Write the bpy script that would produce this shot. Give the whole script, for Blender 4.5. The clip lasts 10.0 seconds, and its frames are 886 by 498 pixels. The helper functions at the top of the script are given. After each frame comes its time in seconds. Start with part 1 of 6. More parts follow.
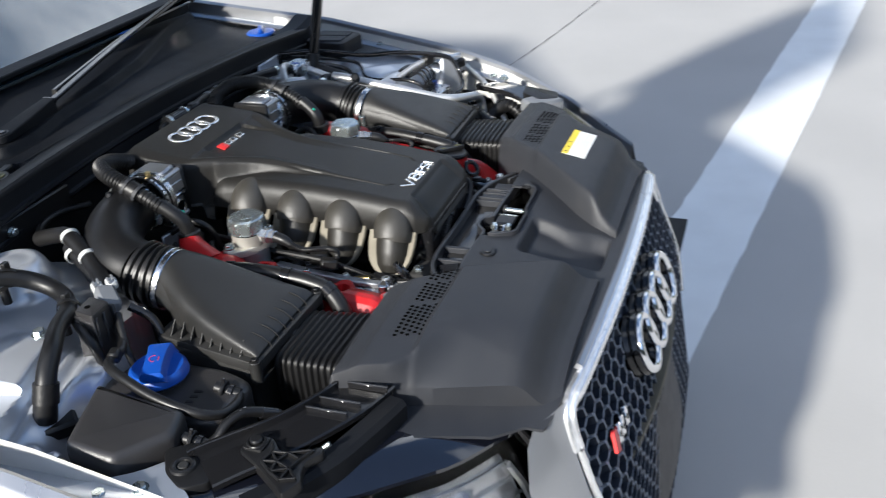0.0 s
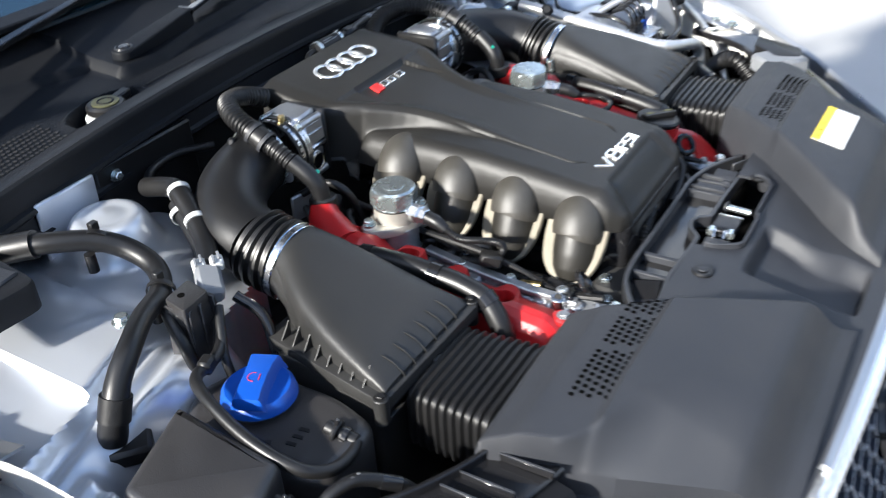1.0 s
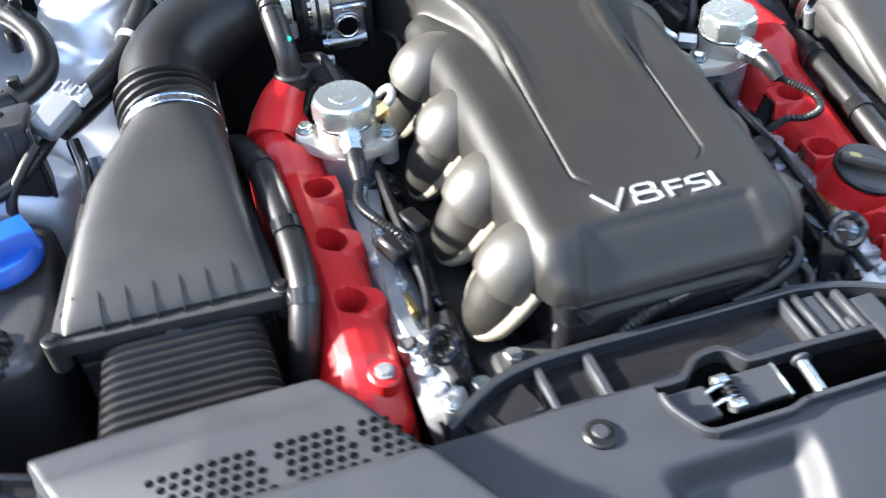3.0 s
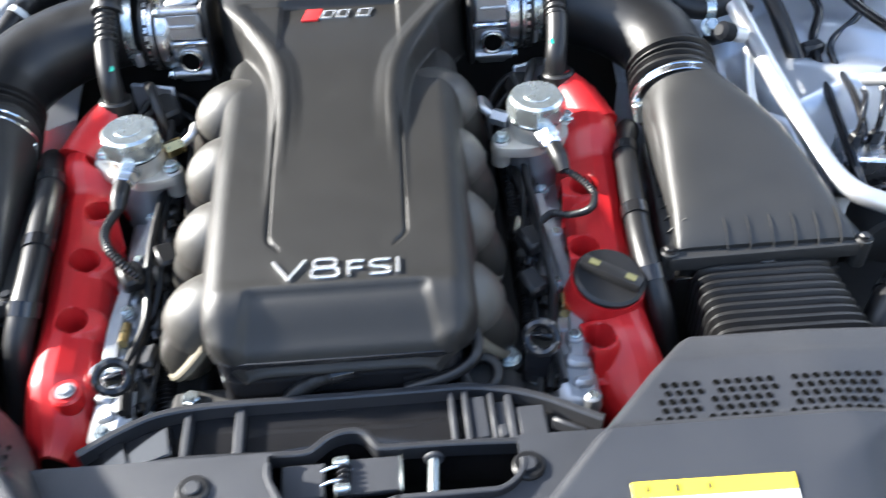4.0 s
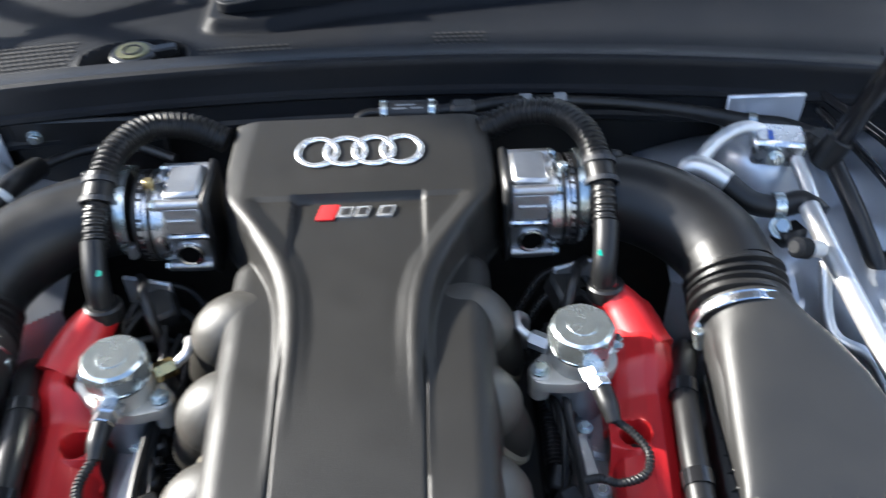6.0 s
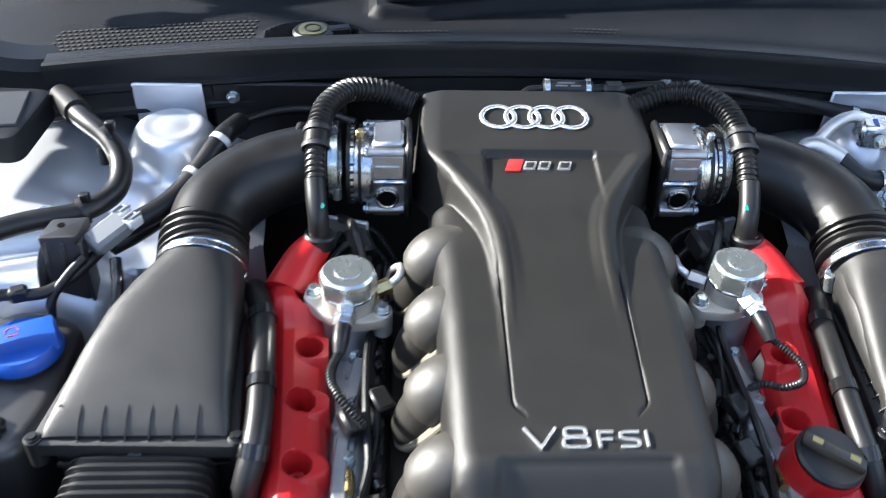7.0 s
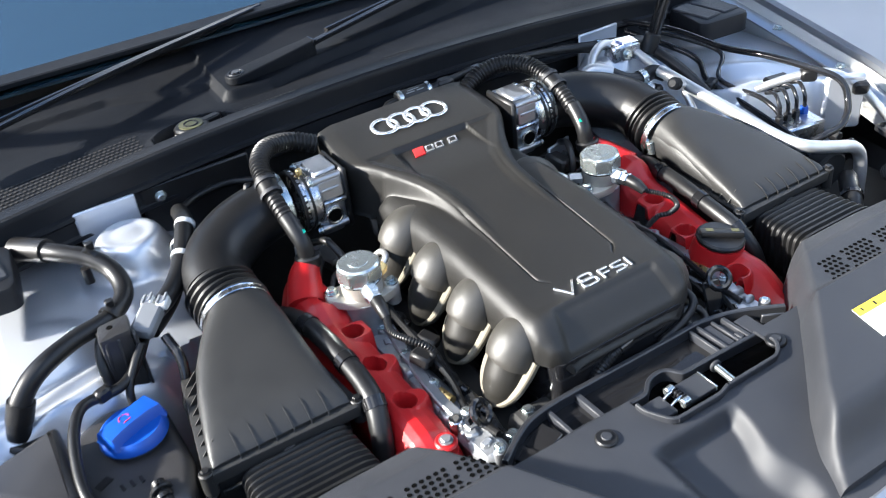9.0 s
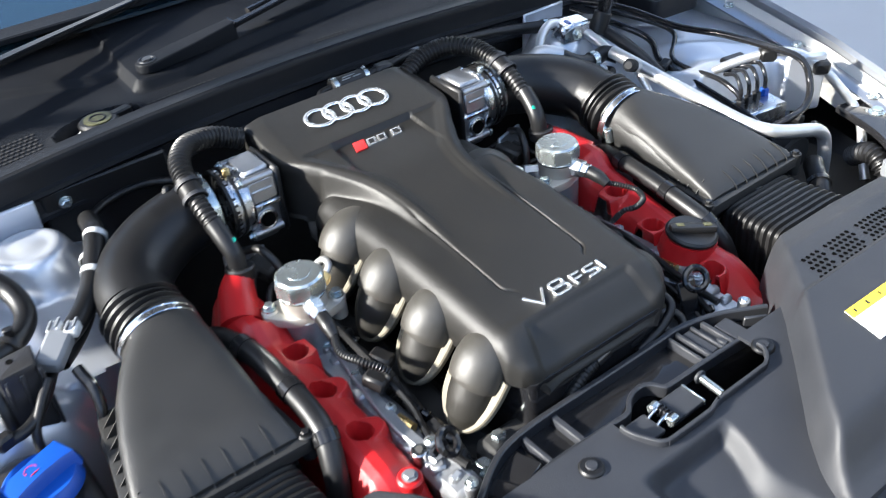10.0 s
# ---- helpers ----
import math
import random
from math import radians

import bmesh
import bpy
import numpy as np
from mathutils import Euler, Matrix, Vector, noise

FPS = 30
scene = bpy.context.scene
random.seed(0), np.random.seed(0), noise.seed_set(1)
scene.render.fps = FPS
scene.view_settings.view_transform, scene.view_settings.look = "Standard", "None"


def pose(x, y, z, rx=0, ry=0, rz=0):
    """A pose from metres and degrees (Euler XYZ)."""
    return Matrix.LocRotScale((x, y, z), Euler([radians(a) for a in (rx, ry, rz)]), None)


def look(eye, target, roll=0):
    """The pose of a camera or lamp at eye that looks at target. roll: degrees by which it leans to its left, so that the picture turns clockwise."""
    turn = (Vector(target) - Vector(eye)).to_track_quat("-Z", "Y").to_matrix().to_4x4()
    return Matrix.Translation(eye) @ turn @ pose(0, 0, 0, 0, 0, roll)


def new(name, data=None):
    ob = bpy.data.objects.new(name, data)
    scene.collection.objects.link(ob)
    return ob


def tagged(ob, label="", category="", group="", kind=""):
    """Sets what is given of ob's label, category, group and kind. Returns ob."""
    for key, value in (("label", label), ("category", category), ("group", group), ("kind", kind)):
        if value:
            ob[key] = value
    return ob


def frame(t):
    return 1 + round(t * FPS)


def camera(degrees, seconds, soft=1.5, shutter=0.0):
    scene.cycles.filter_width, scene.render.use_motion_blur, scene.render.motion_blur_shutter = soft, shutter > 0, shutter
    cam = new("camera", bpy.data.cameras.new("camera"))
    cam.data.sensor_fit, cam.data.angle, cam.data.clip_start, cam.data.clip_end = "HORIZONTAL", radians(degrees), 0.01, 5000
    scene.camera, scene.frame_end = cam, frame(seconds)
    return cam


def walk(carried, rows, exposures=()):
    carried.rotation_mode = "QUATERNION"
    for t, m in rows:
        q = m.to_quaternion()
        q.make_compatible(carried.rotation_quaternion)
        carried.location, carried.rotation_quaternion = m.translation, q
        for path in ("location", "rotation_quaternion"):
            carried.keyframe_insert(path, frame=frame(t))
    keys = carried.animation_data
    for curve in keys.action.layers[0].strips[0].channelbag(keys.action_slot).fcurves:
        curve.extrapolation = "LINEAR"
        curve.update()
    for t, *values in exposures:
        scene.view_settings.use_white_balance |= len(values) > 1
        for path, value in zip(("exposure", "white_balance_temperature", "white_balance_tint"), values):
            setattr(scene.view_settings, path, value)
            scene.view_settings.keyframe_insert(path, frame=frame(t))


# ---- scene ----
cam = camera(52.1, 10.0, soft=0.95, shutter=0.4)
PATH = [
    (0, (-1.235, -0.508, 1.433), (0.401, 0.124, 0.472), -4.1),
    (0.5, (-1.105, -0.482, 1.413), (0.411, 0.346, 0.405), -4.3),
    (1, (-0.955, -0.345, 1.365), (0.451, 0.557, 0.265), -3.3),
    (1.5, (-0.805, -0.236, 1.292), (0.457, 0.711, 0.063), -4.0),
    (2, (-0.61, -0.25, 1.275), (0.35, 0.886, -0.062), -4.4),
    (2.2, (-0.538, -0.274, 1.278), (0.279, 0.949, -0.078), -3.8),
    (3.3, (-0.197, -0.51, 1.312), (0.059, 0.906, -0.078), -2.5),
    (3.5, (-0.116, -0.527, 1.333), (0.042, 0.92, -0.039), -3.0),
    (4, (0.07, -0.504, 1.339), (0.117, 0.941, -0.043), -2.6),
    (4.5, (0.13, -0.428, 1.336), (0.224, 1.013, -0.048), -3.5),
    (5, (0.134, -0.338, 1.35), (0.188, 1.081, -0.058), -3.6),
    (5.5, (0.12, -0.27, 1.367), (0.187, 1.137, -0.052), -3.0),
    (6, (0.073, -0.296, 1.392), (0.083, 1.198, 0.062), -2.1),
    (6.2, (0.035, -0.33, 1.402), (0.008, 1.195, 0.109), -1.6),
    (7.3, (-0.199, -0.515, 1.414), (-0.059, 1.042, 0.167), 3.0),
    (7.5, (-0.221, -0.569, 1.435), (-0.053, 1.003, 0.21), 0.7),
    (8, (-0.309, -0.724, 1.454), (0.097, 0.871, 0.317), -3.3),
    (8.5, (-0.429, -0.738, 1.455), (0.125, 0.768, 0.261), -5.9),
    (9, (-0.524, -0.642, 1.457), (0.245, 0.824, 0.335), -7.2),
    (9.5, (-0.525, -0.595, 1.431), (0.293, 0.811, 0.268), -6.3),
    (10, (-0.499, -0.526, 1.417), (0.403, 0.821, 0.246), -5.4),
]
walk(cam, [(t, look(eye, target, roll)) for t, eye, target, roll in PATH], exposures=[(0.0, 0.88, 5750, 10), (0.5, 1.27, 5750, 10), (1.0, 1.59, 5750, 10), (1.5, 2.14, 5750, 10), (2.2, 2.66, 5750, 10), (3.3, 2.76, 5750, 10), (4.5, 2.39, 5750, 10), (6.2, 2.19, 5750, 10), (7.3, 2.25, 5750, 10), (8.0, 2.30, 5750, 10), (9.0, 2.14, 5750, 10), (10.0, 2.04, 5750, 10)])

# ---- light: low sun from the side of the car, blue sky, open bonnet as shade ----
SUN_AZ, SUN_EL = -74.0, 25.0          # degrees from +y towards +x, and above the horizon
sun_dir = Vector((math.sin(radians(SUN_AZ)) * math.cos(radians(SUN_EL)),
                  math.cos(radians(SUN_AZ)) * math.cos(radians(SUN_EL)), math.sin(radians(SUN_EL))))
world = bpy.data.worlds.new("world")
scene.world = world
world.use_nodes = True
wn = world.node_tree.nodes
sky = wn.new("ShaderNodeTexSky")
sky.sky_type, sky.sun_disc = "NISHITA", False
sky.sun_elevation, sky.sun_rotation = radians(SUN_EL), radians(SUN_AZ)
wn["Background"].inputs[1].default_value = 0.10
wl = world.node_tree.links
where = wn.new("ShaderNodeTexCoord")
puffs = wn.new("ShaderNodeTexNoise")
puffs.inputs["Scale"].default_value, puffs.inputs["Detail"].default_value, puffs.inputs["Roughness"].default_value = 1.5, 7, 0.58
cover_of = wn.new("ShaderNodeMapRange")
cover_of.inputs[1].default_value, cover_of.inputs[2].default_value = 0.50, 0.62
cover_of.inputs[3].default_value, cover_of.inputs[4].default_value = 0.0, 0.75
cloudy = wn.new("ShaderNodeMixRGB")
cloudy.inputs[2].default_value = (13.0, 12.8, 12.2, 1)
drift = wn.new("ShaderNodeMapping")
drift.inputs["Location"].default_value = (16.0 / 1.5, 10.6 / 1.5, 28.0 / 1.5)
wl.new(where.outputs["Generated"], drift.inputs["Vector"])
wl.new(drift.outputs[0], puffs.inputs["Vector"])
wl.new(puffs.outputs["Fac"], cover_of.inputs[0])
wl.new(cover_of.outputs[0], cloudy.inputs[0])
wl.new(sky.outputs[0], cloudy.inputs[1])
wl.new(cloudy.outputs[0], wn["Background"].inputs[0])
sun = new("sun", bpy.data.lights.new("sun", "SUN"))
sun.data.energy, sun.data.angle, sun.data.color = 5.0, radians(3.0), (1.0, 0.90, 0.74)
sun.matrix_world = look(sun_dir * 20, (0, 0, 0))


# ---- materials ----
def material(name, colour, rough=0.5, metal=0.0, spread=0.15, scale=30.0, bump=0.0, bump_scale=400.0,
             rough_spread=0.1, coat=0.0, spec=0.5, dust=0.0, per_object=0.0):
    m = bpy.data.materials.new(name)
    m.use_nodes = True
    n, l = m.node_tree.nodes, m.node_tree.links
    b = n["Principled BSDF"]
    b.inputs["Metallic"].default_value = metal
    b.inputs["Specular IOR Level"].default_value = spec
    b.inputs["Coat Weight"].default_value = coat
    b.inputs["Coat Roughness"].default_value = 0.06
    co = n.new("ShaderNodeTexCoord")
    big = n.new("ShaderNodeTexNoise")
    big.inputs["Scale"].default_value, big.inputs["Detail"].default_value = scale, 6
    fine = n.new("ShaderNodeTexNoise")
    fine.inputs["Scale"].default_value, fine.inputs["Detail"].default_value = bump_scale, 3
    for t in (big, fine):
        l.new(co.outputs["Object"], t.inputs["Vector"])
    mix = n.new("ShaderNodeMixRGB")
    lo = [max(0.0, c * (1 - spread)) for c in colour] + [1]
    hi = [min(1.0, c * (1 + spread)) for c in colour] + [1]
    mix.inputs[1].default_value, mix.inputs[2].default_value = lo, hi
    l.new(big.outputs["Fac"], mix.inputs[0])
    last = mix.outputs[0]
    if dust > 0:
        grain = n.new("ShaderNodeTexNoise")
        grain.inputs["Scale"].default_value, grain.inputs["Detail"].default_value = scale * 0.35, 8
        l.new(co.outputs["Object"], grain.inputs["Vector"])
        ramp = n.new("ShaderNodeMapRange")
        ramp.inputs[1].default_value, ramp.inputs[2].default_value = 0.45, 0.75
        ramp.inputs[3].default_value, ramp.inputs[4].default_value = 0.0, dust
        l.new(grain.outputs["Fac"], ramp.inputs[0])
        dm = n.new("ShaderNodeMixRGB")
        dm.inputs[2].default_value = (0.30, 0.27, 0.23, 1)
        l.new(ramp.outputs[0], dm.inputs[0])
        l.new(last, dm.inputs[1])
        last = dm.outputs[0]
    if per_object > 0:
        info = n.new("ShaderNodeObjectInfo")
        hsv = n.new("ShaderNodeHueSaturation")
        vr = n.new("ShaderNodeMapRange")
        vr.inputs[3].default_value, vr.inputs[4].default_value = 1 - per_object, 1 + per_object
        l.new(info.outputs["Random"], vr.inputs[0])
        l.new(vr.outputs[0], hsv.inputs["Value"])
        l.new(last, hsv.inputs["Color"])
        last = hsv.outputs[0]
    l.new(last, b.inputs["Base Color"])
    rr = n.new("ShaderNodeMapRange")
    rr.inputs[3].default_value, rr.inputs[4].default_value = max(0.02, rough - rough_spread), min(1.0, rough + rough_spread)
    l.new(big.outputs["Fac"], rr.inputs[0])
    l.new(rr.outputs[0], b.inputs["Roughness"])
    if bump > 0:
        bp = n.new("ShaderNodeBump")
        bp.inputs["Strength"].default_value, bp.inputs["Distance"].default_value = bump, 0.0006
        l.new(fine.outputs["Fac"], bp.inputs["Height"])
        l.new(bp.outputs[0], b.inputs["Normal"])
    return m


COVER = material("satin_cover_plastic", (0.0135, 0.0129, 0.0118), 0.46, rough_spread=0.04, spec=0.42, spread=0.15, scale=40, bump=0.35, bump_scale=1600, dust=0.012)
# same plastic as the cover, coloured paler and warmer as if in the sun
HOOD_SUNLIT = material("sunlit_runner_cover_plastic", (0.036, 0.0330, 0.0275), 0.48, rough_spread=0.05, spec=0.70, spread=0.12, scale=40, bump=0.4, bump_scale=1600, dust=0.04)
PANEL = material("fine_black_panel_plastic", (0.013, 0.013, 0.014), 0.5, spread=0.1, bump=0.25, bump_scale=2200, dust=0.02)
SHEET = material("grained_grey_plastic", (0.0235, 0.0252, 0.0300), 0.52, spec=0.42, spread=0.15, scale=25, bump=0.5, bump_scale=1300, dust=0.03)
BOX = material("air_box_plastic", (0.0190, 0.0188, 0.0182), 0.43, spec=0.42, spread=0.15, scale=35, bump=0.35, bump_scale=1500, dust=0.02)
RUBBER = material("black_rubber", (0.0075, 0.0075, 0.0080), 0.40, spec=0.40, spread=0.2, bump=0.2, bump_scale=700, dust=0.02)
GLOSS = material("gloss_black_plastic", (0.010, 0.010, 0.011), 0.13, spread=0.2, rough_spread=0.06, dust=0.02)
LAMPTOP = material("glossy_lamp_glass", (0.006, 0.007, 0.012), 0.05, spread=0.1, rough_spread=0.02, spec=0.9, coat=0.7)
LIP = material("satin_lip_plastic", (0.020, 0.021, 0.024), 0.34, spread=0.12, rough_spread=0.05, dust=0.02)
# one grille plastic in two tones: lit edges pale, shaded cell walls dark
GRILLE_LIT = material("lit_edge_grille_plastic", (0.27, 0.29, 0.32), 0.30, spread=0.2, dust=0.05)
CELL_SHADE = material("shaded_cell_plastic", (0.022, 0.028, 0.042), 0.35, spread=0.2)
# near-black colour that stands for the shade inside holes and wells
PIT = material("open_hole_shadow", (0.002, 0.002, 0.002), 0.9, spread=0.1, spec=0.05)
WALL = material("unseen_backdrop", (0.07, 0.075, 0.06), 0.9, spread=0.4, scale=0.4, bump=0.3, bump_scale=3)
DARK = material("dark_underside", (0.012, 0.012, 0.012), 0.75, spread=0.4, scale=50, dust=0.04)
RED = material("red_crackle_paint", (0.40, 0.010, 0.012), 0.38, spread=0.15, scale=60, bump=0.3, bump_scale=900, dust=0.02)
ALLOY = material("cast_aluminium", (0.34, 0.35, 0.365), 0.40, metal=0.75, spread=0.2, scale=80, bump=0.5, bump_scale=500)
CAST = material("bright_die_cast_aluminium", (0.50, 0.475, 0.42), 0.42, metal=0.6, spread=0.12, scale=70, bump=0.4, bump_scale=600)
MACHINED = material("machined_aluminium", (0.62, 0.63, 0.65), 0.27, metal=1.0, spread=0.1, scale=60, bump=0.1, bump_scale=600)
HOUSING = material("sand_cast_aluminium", (0.40, 0.41, 0.43), 0.40, metal=0.95, spread=0.18, scale=60, bump=0.5, bump_scale=500)
RUNNER = material("dark_brown_runner_plastic", (0.0165, 0.0152, 0.0126), 0.46, spread=0.15, scale=50, bump=0.3, bump_scale=900)
BRONZE = material("warm_grey_runner_metal", (0.125, 0.112, 0.083), 0.56, metal=0.3, spread=0.15, scale=60, bump=0.2)
CHROME = material("chrome", (0.85, 0.86, 0.88), 0.08, metal=1.0, spread=0.04, rough_spread=0.03)
ZINC = material("zinc_plated_steel", (0.55, 0.60, 0.60), 0.26, metal=0.9, spread=0.06, scale=40, bump=0.2)
BRASS = material("yellow_zinc", (0.62, 0.48, 0.22), 0.3, metal=1.0, spread=0.15, scale=120)
PAINT = material("silver_metallic_paint", (0.40, 0.41, 0.43), 0.30, metal=0.8, spread=0.04, scale=9, bump=0.05, bump_scale=1500, coat=0.5)
APRON = material("silver_inner_panel_paint", (0.55, 0.575, 0.62), 0.35, metal=0.6, spread=0.05, scale=6, bump=0.04, bump_scale=900, coat=0.25, dust=0.02, rough_spread=0.04)
RAIL = material("pale_silver_edge_paint", (0.62, 0.615, 0.59), 0.42, metal=0.2, spread=0.05, scale=8, bump=0.05, bump_scale=900, coat=0.2)
BLUE = material("blue_cap_plastic", (0.008, 0.062, 0.34), 0.38, spread=0.08, bump=0.15, bump_scale=900)
TANK = material("black_tank_plastic", (0.024, 0.023, 0.0235), 0.38, spec=0.6, spread=0.25, scale=40, bump=0.4, bump_scale=700, dust=0.03)
WHITE = material("white_plastic", (0.50, 0.51, 0.50), 0.42, spread=0.06, dust=0.05)
OLIVE = material("dull_yellow_print", (0.10, 0.098, 0.042), 0.5, spread=0.1)
YELLOW = material("yellow_print", (0.80, 0.62, 0.03), 0.45, spread=0.05)
PAPER = material("white_label_film", (0.80, 0.81, 0.79), 0.4, spread=0.04)
REDPRINT = material("red_print", (0.62, 0.03, 0.03), 0.35, spread=0.05)
GREY = material("grey_connector_plastic", (0.17, 0.178, 0.19), 0.48, spread=0.1)
CONCRETE = material("pale_concrete_paving", (0.40, 0.39, 0.375), 0.85, spread=0.14, scale=1.4, bump=0.5, bump_scale=90)
STAIN = material("dirt_in_concrete_joint", (0.17, 0.165, 0.155), 0.9, spread=0.3, scale=8)
LINE = material("worn_white_line_paint", (0.74, 0.75, 0.75), 0.7, spread=0.12, scale=5, bump=0.4, bump_scale=120)
BONNET_DARK = material("bonnet_underside_lining", (0.03, 0.03, 0.03), 0.8, spread=0.2, bump=0.4, bump_scale=200)
SEAL = material("seal_rubber", (0.0085, 0.0096, 0.0122), 0.47, spec=0.28, spread=0.15, scale=15, bump=0.2, bump_scale=600, dust=0.02)
COWL = material("cowl_plastic", (0.0066, 0.0076, 0.0098), 0.56, spec=0.15, spread=0.18, scale=18, bump=0.4, bump_scale=900, dust=0.02)
SATIN = material("satin_badge_chrome", (0.90, 0.91, 0.92), 0.26, metal=0.85, spread=0.03, rough_spread=0.04)
STEEL = material("bare_pipe_aluminium", (0.62, 0.62, 0.62), 0.40, metal=0.8, spread=0.1, scale=50, bump=0.1)

GLASS = bpy.data.materials.new("tinted_glass")
GLASS.use_nodes = True
gb = GLASS.node_tree.nodes["Principled BSDF"]
gb.inputs["Base Color"].default_value = (0.012, 0.030, 0.044, 1)
gb.inputs["Roughness"].default_value = 0.03
gb.inputs["Specular IOR Level"].default_value = 1.0
gb.inputs["IOR"].default_value = 1.9        # heat-reflecting coating
LENS = bpy.data.materials.new("clear_lamp_lens")
LENS.use_nodes = True
lb = LENS.node_tree.nodes["Principled BSDF"]
lb.inputs["Transmission Weight"].default_value, lb.inputs["Roughness"].default_value, lb.inputs["IOR"].default_value = 1.0, 0.02, 1.3


# ---- mesh helpers ----
def thing(name, base, label, category, group="", kind=""):
    ob = new(name)
    ob.location = base
    ob.empty_display_size = 0.05
    return tagged(ob, label, category, group, kind)


def root_of(ob):
    while ob.parent:
        ob = ob.parent
    return ob


def finish(bm, name, mat, smooth=40):
    bmesh.ops.recalc_face_normals(bm, faces=bm.faces)
    me = bpy.data.meshes.new(name)
    if smooth:
        lim = radians(smooth)
        for f in bm.faces:
            f.smooth = True
        for e in bm.edges:
            if len(e.link_faces) == 2 and e.calc_face_angle(0) > lim:
                e.smooth = False
    bm.to_mesh(me)
    bm.free()
    me.materials.append(mat)
    return me


def part(name, bm, mat, parent, label="", smooth=40):
    base = root_of(parent).location
    bmesh.ops.translate(bm, verts=bm.verts, vec=-Vector(base))
    ob = new(name, finish(bm, name, mat, smooth))
    ob.parent = parent
    if label:
        ob["label"] = label
    return ob


def spline(pts, sub=6):
    P = [Vector(p) for p in pts]
    if len(P) < 3:
        return P
    Q = [P[0] * 2 - P[1]] + P + [P[-1] * 2 - P[-2]]
    out = []
    for i in range(1, len(Q) - 2):
        a, b, c, d = Q[i - 1], Q[i], Q[i + 1], Q[i + 2]
        for k in range(sub):
            t = k / sub
            out.append(0.5 * (2 * b + (c - a) * t + (2 * a - 5 * b + 4 * c - d) * t * t + (3 * b - a - 3 * c + d) * t ** 3))
    out.append(P[-1])
    return out


def loft(bm, rings, cap=True, close=True):
    vs = [[bm.verts.new(p) for p in r] for r in rings]
    n = len(vs[0])
    for a, b in zip(vs, vs[1:]):
        for i in range(n if close else n - 1):
            j = (i + 1) % n
            bm.faces.new((a[i], a[j], b[j], b[i]))
    if cap and close:
        bm.faces.new(list(reversed(vs[0])))
        bm.faces.new(vs[-1])
    return bm


def sweep(pts, r, seg=12, sub=6, ridge=0.0, pitch=0.006, bm=None, cap=True, flat=1.0):
    """A tube along a smooth line. ridge: depth of corrugations, one every pitch."""
    bm = bm or bmesh.new()
    line = spline(pts, sub)
    rr = [r] * len(line) if not isinstance(r, (list, tuple)) else None
    if rr is None:
        rr = []
        for i in range(len(line)):
            u = i / (len(line) - 1) * (len(r) - 1)
            k = min(int(u), len(r) - 2)
            rr.append(r[k] + (r[k + 1] - r[k]) * (u - k))
    if ridge:
        L = [0.0]
        for a, b in zip(line, line[1:]):
            L.append(L[-1] + (b - a).length)
        n = max(4, int(L[-1] / pitch) * 4)
        fine, fr = [], []
        k = 0
        for i in range(n + 1):
            s = L[-1] * i / n
            while k < len(L) - 2 and L[k + 1] < s:
                k += 1
            u = (s - L[k]) / max(1e-9, L[k + 1] - L[k])
            fine.append(line[k].lerp(line[k + 1], u))
            fr.append(rr[k] + (rr[k + 1] - rr[k]) * u - (ridge if i % 4 in (0, 3) else 0.0))
        line, rr = fine, fr
    rings, up = [], None
    for i, p in enumerate(line):
        d = (line[min(i + 1, len(line) - 1)] - line[max(i - 1, 0)]).normalized()
        if up is None:
            up = d.orthogonal().normalized()
        up = (up - d * up.dot(d)).normalized()
        side = d.cross(up)
        rings.append([p + (up * math.cos(a) + side * math.sin(a) * flat) * rr[i] for a in (2 * math.pi * j / seg for j in range(seg))])
    return loft(bm, rings, cap)


def rod(a, b, r, seg=14, r2=None, bm=None, bevel=0.0):
    a, b = Vector(a), Vector(b)
    bm = bm or bmesh.new()
    d = (b - a).normalized()
    up = d.orthogonal().normalized()
    side = d.cross(up)
    r2 = r if r2 is None else r2
    bev = min(bevel, (b - a).length * 0.45)
    prof = [(0, r - bev), (bev, r), ((b - a).length - bev, r2), ((b - a).length, r2 - bev)] if bev else [(0, r), ((b - a).length, r2)]
    return loft(bm, [[a + d * h + (up * math.cos(t) + side * math.sin(t)) * q for t in (2 * math.pi * j / seg for j in range(seg))] for h, q in prof])


def block(size, m=None, bevel=0.003, bm=None, segs=1):
    """A bevelled box, centred, of that size, at the pose m."""
    own = bmesh.new()
    bmesh.ops.create_cube(own, size=1.0)
    bmesh.ops.scale(own, vec=size, verts=own.verts)
    if bevel:
        bmesh.ops.bevel(own, geom=list(own.edges), offset=min(bevel, min(size) * 0.4), segments=segs, affect="EDGES", profile=0.6)
    if m is not None:
        bmesh.ops.transform(own, matrix=m, verts=own.verts)
    if bm is None:
        return own
    return merge(bm, own)


def merge(bm, own):
    tmp = bpy.data.meshes.new("tmp")
    own.to_mesh(tmp)
    own.free()
    bm.from_mesh(tmp)
    bpy.data.meshes.remove(tmp)
    return bm


